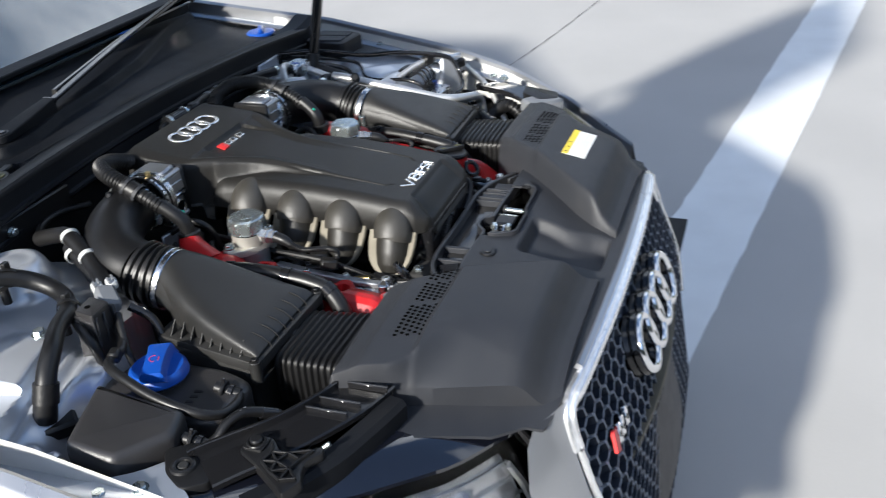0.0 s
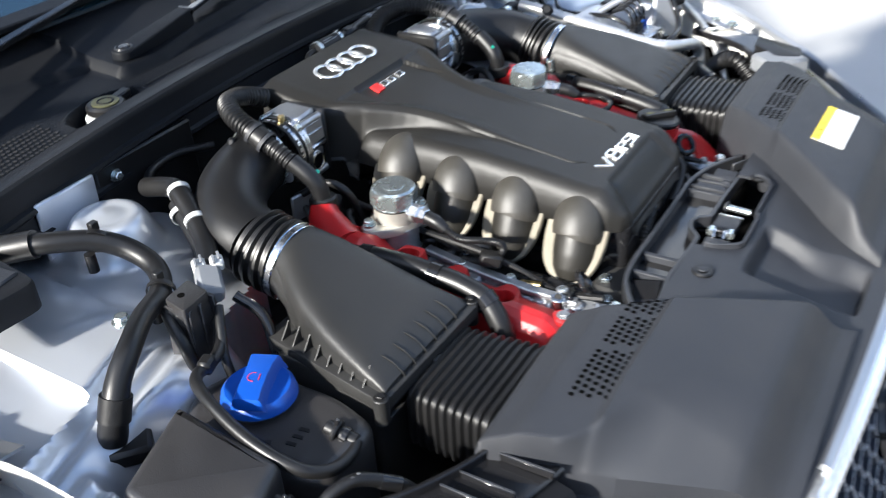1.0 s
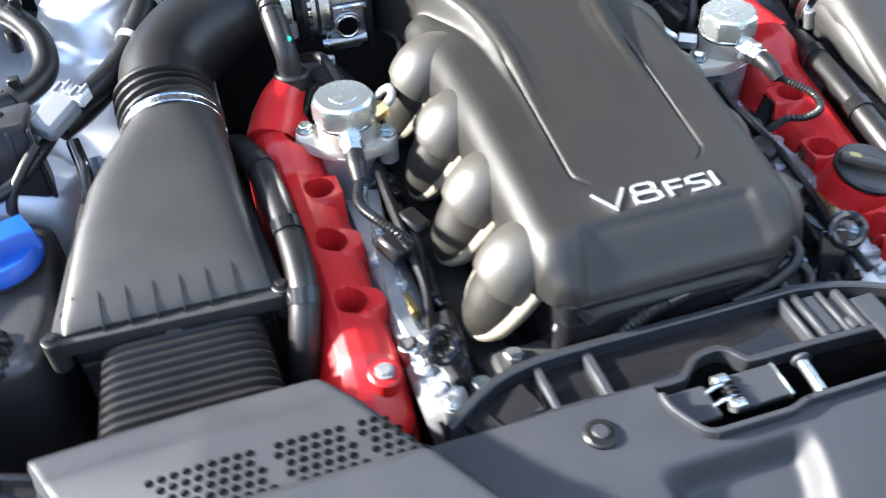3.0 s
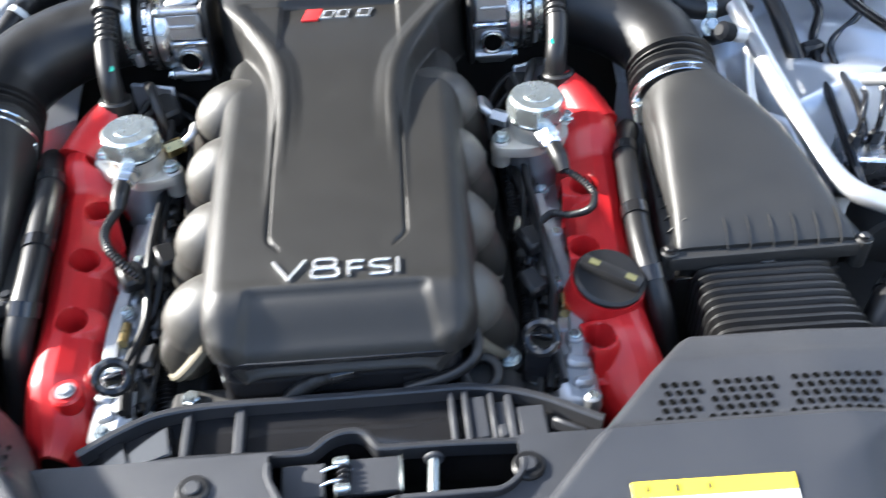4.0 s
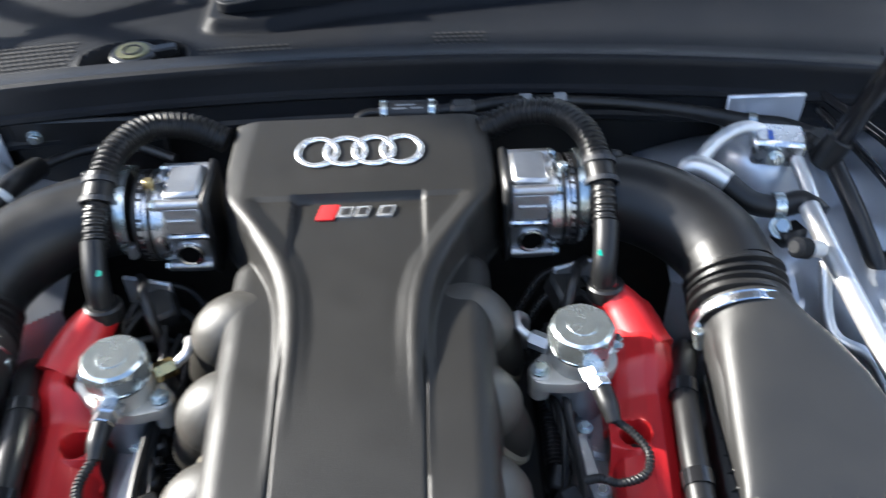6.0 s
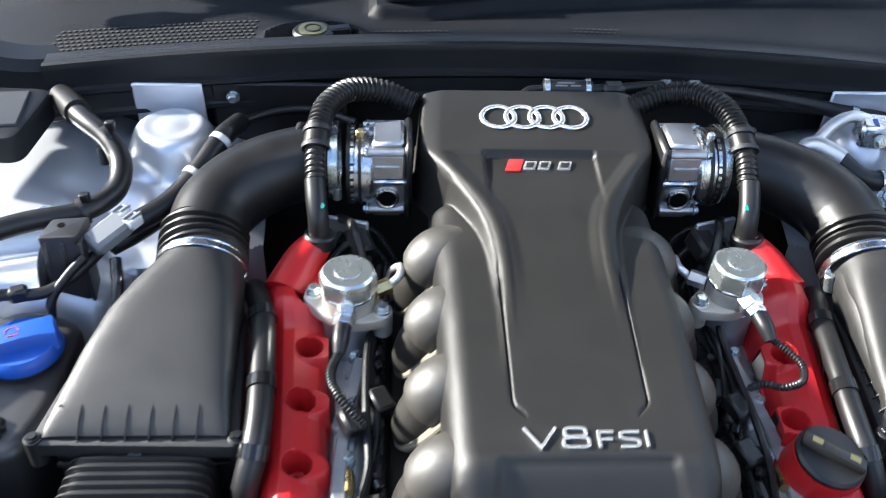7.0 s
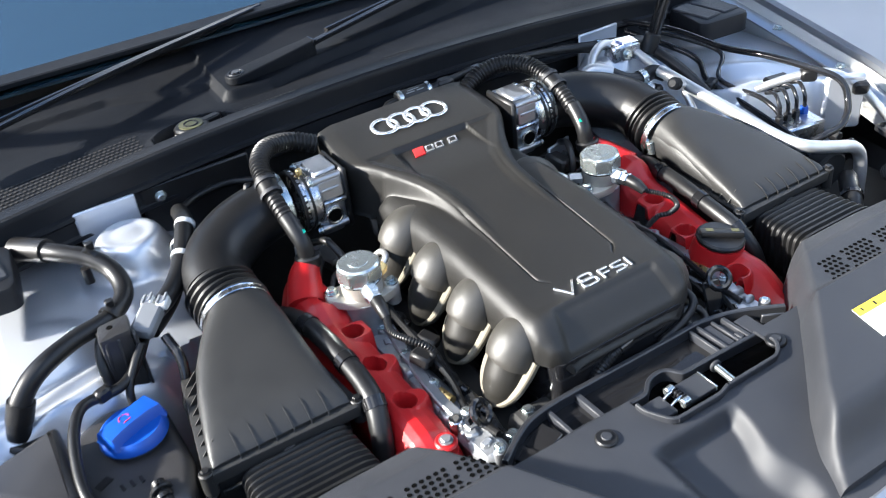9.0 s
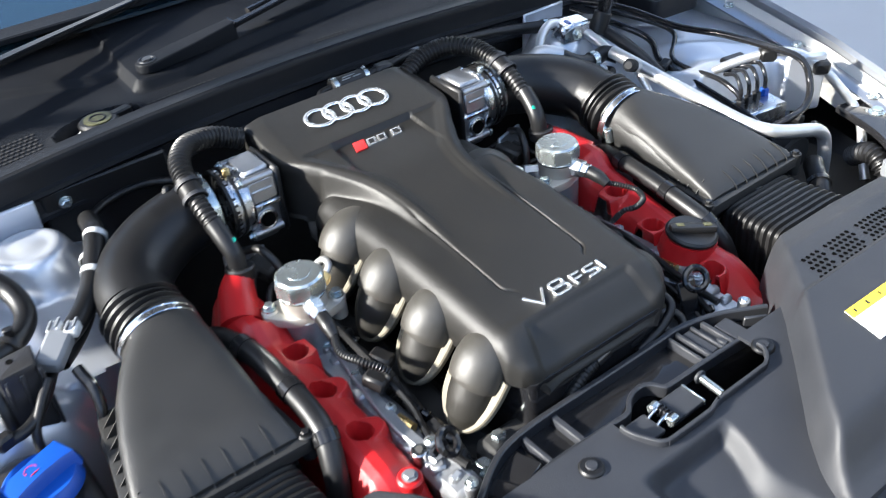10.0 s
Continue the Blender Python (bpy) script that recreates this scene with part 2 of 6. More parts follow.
def sheet(f, nu, nv, thick=0.004):
    """A plate whose upper face is f(u, v), with u and v from 0 to 1."""
    bm = bmesh.new()
    top = [[bm.verts.new(f(i / nu, j / nv)) for j in range(nv + 1)] for i in range(nu + 1)]
    low = [[bm.verts.new(v.co - Vector((0, 0, thick))) for v in row] for row in top]
    for i in range(nu):
        for j in range(nv):
            bm.faces.new((top[i][j], top[i + 1][j], top[i + 1][j + 1], top[i][j + 1]))
            bm.faces.new((low[i][j], low[i][j + 1], low[i + 1][j + 1], low[i + 1][j]))
    for i in range(nu):
        for j in (0, nv):
            bm.faces.new((top[i][j], low[i][j], low[i + 1][j], top[i + 1][j]))
    for j in range(nv):
        for i in (0, nu):
            bm.faces.new((top[i][j], top[i][j + 1], low[i][j + 1], low[i][j]))
    return bm


def slab(outline, z_low, z_top, inset=0.004, slope=None, rounds=2):
    """A solid over a plan outline, its upper rim rounded. slope(x, y) is added to the top's height."""
    slope = slope or (lambda x, y: 0.0)
    P = [Vector((x, y, 0)) for x, y in outline]
    n = len(P)
    area = sum(P[i].x * P[(i + 1) % n].y - P[(i + 1) % n].x * P[i].y for i in range(n))
    if area < 0:
        P.reverse()

    def ring(d, z, add):
        out = []
        for i in range(n):
            a, b, c = P[i - 1], P[i], P[(i + 1) % n]
            e1, e2 = (b - a).normalized(), (c - b).normalized()
            n1, n2 = Vector((-e1.y, e1.x, 0)), Vector((-e2.y, e2.x, 0))
            k = (n1 + n2)
            k = k / max(0.35, k.length_squared / 2)
            q = b + k * d
            out.append(Vector((q.x, q.y, z + (slope(q.x, q.y) if add else 0.0))))
        return out
    rings = [ring(0, z_low, False)]
    for i in range(rounds + 1):
        a = math.pi / 2 * i / rounds
        rings.append(ring(inset * (1 - math.cos(a)), z_top - inset * (1 - math.sin(a)), True))
    return loft(bmesh.new(), rings)


def rounded(outline, r=0.01, k=4):
    """The outline with its corners rounded."""
    out = []
    n = len(outline)
    for i in range(n):
        a, b, c = (Vector((*outline[j % n], 0)) for j in (i - 1, i, i + 1))
        q = min(r, (a - b).length * 0.45, (c - b).length * 0.45)
        p0, p1 = b + (a - b).normalized() * q, b + (c - b).normalized() * q
        for s in range(k + 1):
            t = s / k
            p = p0 * (1 - t) ** 2 + b * 2 * t * (1 - t) + p1 * t * t
            out.append((p.x, p.y))
    return out


def smoothstep(a, b, x):
    t = min(1.0, max(0.0, (x - a) / (b - a)))
    return t * t * (3 - 2 * t)


def superring(cx, cz, a, b, n, y, seg=28, tilt=0.0):
    out = []
    for j in range(seg):
        t = 2 * math.pi * (j + 0.5) / seg
        c, s = math.cos(t), math.sin(t)
        x = a * math.copysign(abs(c) ** (2 / n), c)
        z = b * math.copysign(abs(s) ** (2 / n), s)
        out.append(Vector((cx + x, y + tilt * z, cz + z)))
    return out


def ring_band(centre, axis, r, width, thick, seg=28, bm=None):
    """A flat hoop round an axis."""
    bm = bm or bmesh.new()
    d = Vector(axis).normalized()
    up = d.orthogonal().normalized()
    side = d.cross(up)
    c = Vector(centre)
    prof = [(-width / 2, r), (-width / 2, r + thick), (width / 2, r + thick), (width / 2, r)]
    vs = [[bm.verts.new(c + d * h + (up * math.cos(t) + side * math.sin(t)) * q) for h, q in prof]
          for t in (2 * math.pi * j / seg for j in range(seg))]
    for i in range(seg):
        a, b = vs[i], vs[(i + 1) % seg]
        for k in range(4):
            bm.faces.new((a[k], a[(k + 1) % 4], b[(k + 1) % 4], b[k]))
    return bm


def bolt_head(c, r, h, bm=None, axis=(0, 0, 1)):
    """A flanged hexagon head."""
    c, d = Vector(c), Vector(axis).normalized()
    bm = rod(c, c + d * h * 0.3, r * 1.35, 16, bm=bm)
    return rod(c + d * h * 0.3, c + d * h, r, 6, bm=bm, bevel=h * 0.12)


def ribbon(pts, w, h, sub=6, bm=None, up=(0, 0, 1)):
    """A flat bar of width w and height h along a smooth line, lying level."""
    bm = bm or bmesh.new()
    line = spline(pts, sub)
    up = Vector(up)
    rings = []
    for i, p in enumerate(line):
        d = (line[min(i + 1, len(line) - 1)] - line[max(i - 1, 0)]).normalized()
        side = d.cross(up).normalized()
        u = side.cross(d).normalized()
        c = min(w, h) * 0.2
        sec = [(-w / 2, -h / 2 + c), (-w / 2, h / 2 - c), (-w / 2 + c, h / 2), (w / 2 - c, h / 2), (w / 2, h / 2 - c), (w / 2, -h / 2 + c), (w / 2 - c, -h / 2), (-w / 2 + c, -h / 2)]
        rings.append([p + side * a + u * b for a, b in sec])
    return loft(bm, rings)


def torus(c, normal, R, r, seg=40, sec=10, squash=1.0, bm=None, right=None):
    bm = bm or bmesh.new()
    nrm = Vector(normal).normalized()
    ux = Vector(right).normalized() if right else nrm.orthogonal().normalized()
    uy = nrm.cross(ux)
    c = Vector(c)
    vs = []
    for i in range(seg):
        a = 2 * math.pi * i / seg
        d = ux * math.cos(a) + uy * math.sin(a)
        vs.append([bm.verts.new(c + d * (R + r * math.cos(b)) + nrm * r * squash * math.sin(b)) for b in (2 * math.pi * j / sec for j in range(sec))])
    for i in range(seg):
        for j in range(sec):
            bm.faces.new((vs[i][j], vs[(i + 1) % seg][j], vs[(i + 1) % seg][(j + 1) % sec], vs[i][(j + 1) % sec]))
    return bm


def lerp_table(table, v):
    if v <= table[0][0]:
        return table[0][1]
    for (a, p), (b, q) in zip(table, table[1:]):
        if v <= b:
            t = (v - a) / (b - a)
            return p + (q - p) * t
    return table[-1][1]


# ---- ground ----
bm = bmesh.new()
bmesh.ops.create_grid(bm, x_segments=8, y_segments=8, size=150)
tagged(new("ground", finish(bm, "ground", CONCRETE, 0)), "pale grey concrete paving of a car park", "ground", kind="structure")
bm = bmesh.new()
a, b = Vector((0.2, -0.040, 0)), Vector((9.0, -1.45, 0))
d = (b - a).normalized()
s = Vector((-d.y, d.x, 0)) * 0.264
rows = []
for i in range(121):
    p = a.lerp(b, i / 120)
    w, q = random.uniform(-0.005, 0.005), random.uniform(-0.005, 0.005)
    rows.append([p + Vector((0, 0, 0.0005)), p + Vector((0, w, 0.004)), p - s + Vector((0, q, 0.004)), p - s + Vector((0, 0, 0.0005))])
loft(bm, rows, cap=False, close=False)
tagged(new("road_marking", finish(bm, "road_marking", LINE, 0)), "worn white painted parking line on concrete", "road marking", kind="structure")
bm = bmesh.new()
line = spline([(3.1, 0.740, 0), (3.4, 0.688, 0), (3.9, 0.610, 0), (4.5, 0.530, 0), (5.6, 0.36, 0), (7, 0.12, 0)], 8)
loft(bm, [[p + Vector((0, 0.002 + 0.003 * math.sin(i * 1.7), 0.003)), p + Vector((0, -0.003 + 0.002 * math.sin(i * 2.9), 0.003))] for i, p in enumerate(line)], cap=False, close=False)
tagged(new("crack", finish(bm, "crack", STAIN, 0)), "thin grey crack in the concrete paving", "crack", kind="structure")

# unseen plain ring wall, added far out to block low sky and darken reflections
bm = bmesh.new()
ring = [(26 * math.cos(a), 26 * math.sin(a)) for a in (2 * math.pi * i / 48 for i in range(48))]
loft(bm, [[Vector((x * k, y * k, z)) for x, y in ring] for k, z in ((1.0, -0.02), (1.0, 8.5), (1.02, 8.5), (1.02, -0.02))], cap=False)
tagged(new("backdrop", finish(bm, "backdrop", WALL, 30)), "unseen dark backdrop wall added to block the low sky", "backdrop", kind="structure")

# ---- car body ----
car = thing("car", (0, 0.6, 0), "silver estate car with its bonnet open, engine bay exposed", "car")


def wing_edge(y):
    return lerp_table(((-0.30, 0.50), (-0.20, 0.58), (-0.10, 0.655), (0.03, 0.692), (0.18, 0.702), (0.5, 0.725), (1.0, 0.74)), y)


low = 0.0           # how far the rear of a wing sits below the other


def wing_top(y):
    return -low * smoothstep(0.22, 0.36, y) + lerp_table(((-0.30, 0.685), (-0.20, 0.712), (-0.10, 0.745), (0.05, 0.798), (0.18, 0.834), (0.5, 0.886), (1.0, 0.93)), y)


def apron(side):
    """Inner wing: a pressed silver shelf over the wheel arch, with the strut tower."""
    def f(u, v):
        x = 0.30 + 0.400 * u
        y = 0.185 + 0.380 * v
        front = 1 - smoothstep(0.185, 0.25, y)
        z = (0.490 if side < 0 else 0.50) + 0.29 * smoothstep(0.37, 0.47, x + 0.05 * smoothstep(0.2, 0.35, y)) + 0.030 * smoothstep(0.42, 0.52, x) - 0.010 * smoothstep(0.55, 0.66, x)
        z -= 0.14 * front * (1 - smoothstep(0.625, 0.66, x))
        if side < 0:
            # pressed wedge behind the strut tower, and the ribbed drop past the seam
            w = max(0.0, (0.580 - x) / 0.14)
            z -= 0.010 * smoothstep(0.0, 0.9, w) * math.exp(-((y - 0.407 + 0.038 * w) / (0.006 + 0.030 * w)) ** 2)
            d = 0.312 - 0.277 * (x - 0.558) - y
            if d > 0:
                z -= 0.022 * smoothstep(0.0, 0.03, d) - 0.0035 * math.sin(2 * math.pi * d / 0.028) * smoothstep(0.0, 0.01, d) * smoothstep(0.48, 0.52, x)
        else:
            z -= 0.010 * math.exp(-((x - 0.51) / 0.02) ** 2) * smoothstep(0.25, 0.3, y)
        fold = smoothstep(0.43, 0.47, x) * (1 - smoothstep(0.60, 0.64, x)) * smoothstep(0.22, 0.27, y) * (1 - smoothstep(0.44, 0.52, y))
        z += (0.0050 if side > 0 else 0.0) * fold * math.sin(2 * math.pi * (y + 0.55 * x) / 0.088)
        r = math.hypot(x - 0.410, y - 0.455)
        if r < 0.16:
            dome = (0.853 if side < 0 else 0.858) - 0.004 * smoothstep(0.0, 0.035, r) + 0.003 * math.exp(-((r - 0.032) / 0.006) ** 2) - 0.040 * smoothstep(0.038, 0.062, r) - 0.45 * max(0, r - 0.060)
            z = max(z, dome)
        z = min(z, wing_top(y) - 0.040) if x > 0.60 else z
        return Vector((side * x, y, z))
    return sheet(f, 84, 110, 0.003)


for side in (-1, 1):
    low = 0.036 if side < 0 else 0.0
    iw = part("inner_wing", apron(side), APRON, car, "pressed silver inner wing panel")

    def wing(u, v, side=side):
        y = -0.26 + 1.25 * v
        edge, zt = wing_edge(y), wing_top(y)
        prof = [(0.0, -0.035), (0.003, -0.005), (0.010, 0.0), (0.022, -0.008), (0.045, -0.032), (0.09, -0.080), (0.135, -0.140), (0.17, -0.25), (0.185, -0.45)]
        k = u * (len(prof) - 1)
        i = min(int(k), len(prof) - 2)
        t = k - i
        px = prof[i][0] + (prof[i + 1][0] - prof[i][0]) * t
        pz = prof[i][1] + (prof[i + 1][1] - prof[i][1]) * t
        return Vector((side * (edge + px + (0.032 * smoothstep(-0.16, 0.0, y) if side < 0 else 0.0)), y, zt + pz))
    part("wing", sheet(wing, 32, 50, 0.002), PAINT, car, "glossy silver front wing")
    y0 = 0.05 if side > 0 else 0.27
    bm = sheet(lambda u, v, side=side, y0=y0: Vector((side * (wing_edge(y0 + (0.95 - y0) * v) - 0.032 + (0.030 if side > 0 else 0.062) * u), y0 + (0.95 - y0) * v, wing_top(y0 + (0.95 - y0) * v) - (0.030 if side > 0 else 0.022) + 0.004 * math.sin(u * 3.1))), 8, 30, 0.003)
    ledge = part("wing_ledge", bm, PAINT, car)
    for y in (0.08, 0.22, 0.36) if side > 0 else (0.36,):
        part("ledge_bolt", bolt_head((side * (wing_edge(y) - 0.018), y, wing_top(y) - (0.027 if side > 0 else 0.020)), 0.0065, 0.006), ZINC, ledge)
    part("ledge_gap", sheet(lambda u, v, side=side, y0=y0: Vector((side * (wing_edge(y0 + (0.9 - y0) * v) - 0.004 + 0.006 * u), y0 + (0.9 - y0) * v, wing_top(y0 + (0.9 - y0) * v) - 0.036)), 1, 30, 0.002), DARK, ledge)
    rail = part("wing_rail", sheet(lambda u, v, side=side: Vector((side * (wing_edge(-0.10 + 0.75 * v) - 0.004 - 0.010 * u), -0.10 + 0.75 * v, wing_top(-0.10 + 0.75 * v) - 0.012 - 0.070 * u)), 5, 30, 0.003), RAIL, car, "painted inner rail of the wing")
    for y in (0.02, 0.055, 0.12, 0.155):
        part("rail_hole", rod((side * (wing_edge(y) - 0.0105), y, wing_top(y) - 0.045), (side * (wing_edge(y) - 0.0125), y, wing_top(y) - 0.045), 0.004, 12), PIT, rail)
    part("arch_liner", sheet(lambda u, v, side=side: Vector((side * (0.42 + 0.24 * u), -0.10 + 0.26 * v, 0.62 + 0.06 * u)), 6, 6, 0.004), DARK, car)
    # far upper cap plate on the tower bridge
    px, py = side * 0.60, 0.435
    pl = part("cap_plate", slab(rounded([(px - 0.055, py - 0.05), (px + 0.045, py - 0.06), (px + 0.055, py + 0.05), (px - 0.035, py + 0.055)], 0.018), 0.848, 0.880, 0.006), SEAL, car, "black plastic cap on the inner wing")
    for k in (-1, 1):
        part("cap_rib", block((0.036, 0.075, 0.006), pose(px + k * 0.02, py, 0.880, 0, 0, 6), 0.002), SHEET, pl)

part("undertray", block((1.30, 0.95, 0.01), pose(0, 0.10, 0.47), 0), DARK, car)
part("bulkhead", block((1.24, 0.012, 0.46), pose(0, 0.553, 0.63), 0.004), DARK, car, "dark felt-lined bulkhead")
bolt = part("bulkhead_stud", bolt_head((-0.346, 0.509, 0.858), 0.006, 0.010, axis=(0, -1, 0)), ZINC, car)
part("bulkhead_panel", block((0.16, 0.010, 0.12), pose(-0.292, 0.515, 0.815), 0.003), RUBBER, car)
for side in (-1, 1):
    part("bulkhead_corner", block((0.082, 0.006, 0.120), pose(side * 0.421, 0.5065, 0.818, 4), 0.002), APRON, car)


def seal_profile(x):
    z = 0.922 - 0.026 * (x / 0.6) ** 2
    y = 0.534 - 0.030 * (x / 0.6) ** 2
    prof = [(0.006, -0.075), (-0.011, -0.073), (-0.0155, -0.069), (-0.0155, -0.064), (-0.011, -0.061), (-0.0085, -0.044), (-0.013, -0.041), (-0.0165, -0.037), (-0.0155, -0.032), (-0.010, -0.030), (-0.0075, -0.010), (-0.0085, -0.006), (-0.0065, -0.001), (-0.002, 0.001), (0.002, -0.0008),
            (0.014, -0.0002), (0.020, 0.001), (0.0235, -0.001), (0.0245, -0.006), (0.0250, -0.012), (0.030, -0.014), (0.040, -0.017), (0.050, -0.026), (0.05, -0.06)]
    return [Vector((x, y + a, z + b)) for a, b in prof]


seal = part("bonnet_seal", loft(bmesh.new(), [seal_profile(-0.56 + 1.16 * i / 60) for i in range(61)]), SEAL, car, "thick black rubber bonnet seal")
for side in (-1, 1):
    part("seal_end", ribbon([(side * 0.56, 0.548, 0.865), (side * 0.60, 0.535, 0.872), (side * 0.66, 0.53, 0.888)], 0.06, 0.055), SEAL, seal)


def cowl_xyz(x, v):
    y0, y1 = 0.577 - 0.03 * (x / 0.6) ** 2, 0.832 + 0.08 * x * x
    y = y0 + (y1 - y0) * v
    z = 0.890 - 0.026 * (x / 0.6) ** 2 + 0.016 * v + 0.015 * smoothstep(0.55, 0.95, v)
    far = y - lerp_table(((-0.70, 0.795), (-0.34, 0.765), (-0.20, 0.716), (0.0, 0.70), (0.14, 0.690), (0.30, 0.726), (0.50, 0.796), (0.70, 0.86)), x)
    near = y - lerp_table(((-0.20, 0.648), (-0.110, 0.644), (-0.02, 0.668), (0.14, 0.690), (0.30, 0.726), (0.50, 0.796), (0.70, 0.86)), x)
    pocket = -0.5 * (math.hypot(min(0.0, near - 0.022), min(0.0, x + 0.170)) - 0.022)      # rounded corner at the wiper pivot
    z += max(0.009 * smoothstep(0.0, 0.009, far), 0.015 * smoothstep(0.0, 0.007, pocket))
    r = math.hypot((x + 0.257) / 1.0, (y - 0.610) / 0.55)
    z -= 0.030 * (1 - smoothstep(0.050, 0.060, r)) - 0.004 * math.exp(-((r - 0.062) / 0.006) ** 2)
    return Vector((x, y, z))


cowl = part("cowl_panel", sheet(lambda u, v: cowl_xyz(-0.70 + 1.40 * u, v), 260, 110, 0.003), COWL, car, "black plastic windscreen cowl with grilles", smooth=30)


def grille_patch(x0, x1, v0, v1, pitch=0.0075):
    """Flat dark hexagons laid just above the cowl, painting the shade of its slots."""
    bm = bmesh.new()
    n = int((x1 - x0) / pitch)
    m = max(3, int((v1 - v0) * 0.25 / pitch))
    for i in range(n):
        for j in range(m):
            c = cowl_xyz(x0 + pitch * (i + 0.5 * (j % 2)), v0 + (v1 - v0) * j / m)
            r = pitch * 0.34
            vs = [bm.verts.new(c + Vector((r * 1.1 * math.cos(k * math.pi / 3), r * math.sin(k * math.pi / 3), 0.0012))) for k in range(6)]
            bm.faces.new(vs)
    return bm


for x0, x1, v0, v1 in ((-0.585, -0.325, 0.03, 0.34), (-0.185, -0.075, 0.04, 0.20), (0.078, 0.145, 0.06, 0.24)):
    part("cowl_grille", grille_patch(x0, x1, v0, v1), DARK, cowl)
res = part("brake_reservoir", rod((-0.257, 0.611, 0.855), (-0.257, 0.611, 0.884), 0.030, 24, bevel=0.004), WHITE, car, "translucent white brake fluid reservoir")
part("reservoir_cap", rod((-0.257, 0.611, 0.884), (-0.257, 0.611, 0.897), 0.026, 24, bevel=0.003), RUBBER, res)
part("cap_label", rod((-0.257, 0.611, 0.897), (-0.257, 0.611, 0.8985), 0.018, 24), OLIVE, res, "dull olive cap marking")
part("label_ring", torus((-0.257, 0.611, 0.8985), (0, 0, 1), 0.010, 0.0014, 24, 6), DARK, res)
part("level_sensor", block((0.03, 0.014, 0.012), pose(-0.225, 0.618, 0.892, 0, 0, 15), 0.002), RUBBER, res)


def screen(u, v):
    x = -0.72 + 1.44 * u
    y = 0.812 + 0.08 * x * x + 0.95 * v * (1 - 0.12 * v)
    return Vector((x * (1 - 0.12 * v), y, 0.945 - 0.02 * x * x + 0.50 * v * (1 + 0.05 * (1 - v))))


part("windscreen", sheet(screen, 30, 16, 0.005), GLASS, car, "dark tinted windscreen glass")
part("screen_trim", ribbon([screen(u / 12, 0.02) + Vector((0, 0, 0.004)) for u in range(13)], 0.052, 0.010), COWL, car, "black windscreen lower trim")
part("plenum_wall", block((1.46, 0.012, 0.36), pose(0, 0.900, 0.745), 0), DARK, car)
part("cabin_wall", block((1.3, 0.01, 0.45), pose(0, 1.9, 1.1), 0), DARK, car)
part("roof", sheet(lambda u, v: Vector((-0.62 + 1.24 * u, 1.62 + 1.6 * v, 1.43 + 0.05 * math.sin(math.pi * (0.15 + 0.7 * v)) - 0.05 * (2 * u - 1) ** 2)), 12, 8, 0.01), PAINT, car)
part("tailgate", sheet(lambda u, v: Vector(((2 * u - 1) * (0.62 + 0.29 * smoothstep(0.0, 0.5, v)), 3.22 + 0.37 * smoothstep(0.0, 0.6, v), 1.40 - 1.10 * v)), 10, 14, 0.01), PAINT, car, "plain silver tailgate")
for side in (-1, 1):
    part("body_side", sheet(lambda u, v, side=side: Vector((side * (0.93 - 0.02 * u), 0.99 + 2.6 * v, 0.0 + 0.93 * u)), 6, 12, 0.01), PAINT, car)
    part("side_glass", sheet(lambda u, v, side=side: Vector((side * (0.90 - 0.28 * u), 0.99 + 0.75 * u + (2.5 - 0.8 * u) * v, 0.93 + 0.50 * u)), 4, 8, 0.005), GLASS, car)
    wheel = part("wheel", rod((side * 0.72, 0.22, 0.335), (side * 0.90, 0.22, 0.335), 0.335, 40, bevel=0.03), RUBBER, car)
    part("rim", rod((side * 0.89, 0.22, 0.335), (side * 0.905, 0.22, 0.335), 0.24, 32), ALLOY, wheel)


def wiper(pivot, elbow, tip):
    """A wiper: broad arm with a nut cap at its pivot, thin rod and the blade along the screen."""
    p, e, t = Vector(pivot), Vector(elbow), Vector(tip)
    d = Vector((e.x - p.x, e.y - p.y, 0))
    L = d.length
    d = d / L
    w = Vector((-d.y, d.x, 0))
    half = [(-0.017, 0.006), (-0.013, 0.012), (-0.005, 0.0165), (0.006, 0.0175), (0.35 * L, 0.0165), (0.7 * L, 0.0145), (L, 0.0115)]
    plan = [p + d * a + w * b for a, b in half] + [p + d * a - w * b for a, b in half[::-1]]
    arm = part("wiper_arm", slab([(q.x, q.y) for q in plan], p.z - 0.006, p.z + 0.006, 0.003, slope=lambda x, y: (e.z - p.z + 0.003) * min(1.0, max(0.0, ((x - p.x) * d.x + (y - p.y) * d.y) / L)), rounds=3), COWL, car, "broad black wiper arm")
    part("arm_clip", block((0.005, 0.026, 0.010), Matrix.Translation(e + Vector((0, 0, 0.004))) @ pose(0, 0, 0, 0, 0, math.degrees(math.atan2(d.y, d.x))), 0.001), GLOSS, arm)
    part("arm_rod", ribbon([e, e.lerp(t, 0.45) + Vector((0, 0, 0.006)), t + Vector((0, 0, 0.004))], 0.013, 0.007), GLOSS, arm)
    part("nut_cap", rod(p + Vector((0, 0, 0.004)), p + Vector((0, 0, 0.0095)), 0.0085, 22, bevel=0.002), GLOSS, arm)
    part("nut_ring", torus(p + Vector((0, 0, 0.0068)), (0, 0, 1), 0.0115, 0.0016, 24, 8), LIP, arm)
    part("blade", ribbon([e.lerp(t, 0.06) + Vector((0, 0.012, 0.002)), e.lerp(t, 0.5) + Vector((0, 0.015, 0.000)), t + Vector((0.02, 0.014, -0.002))], 0.009, 0.013), GLOSS, arm)


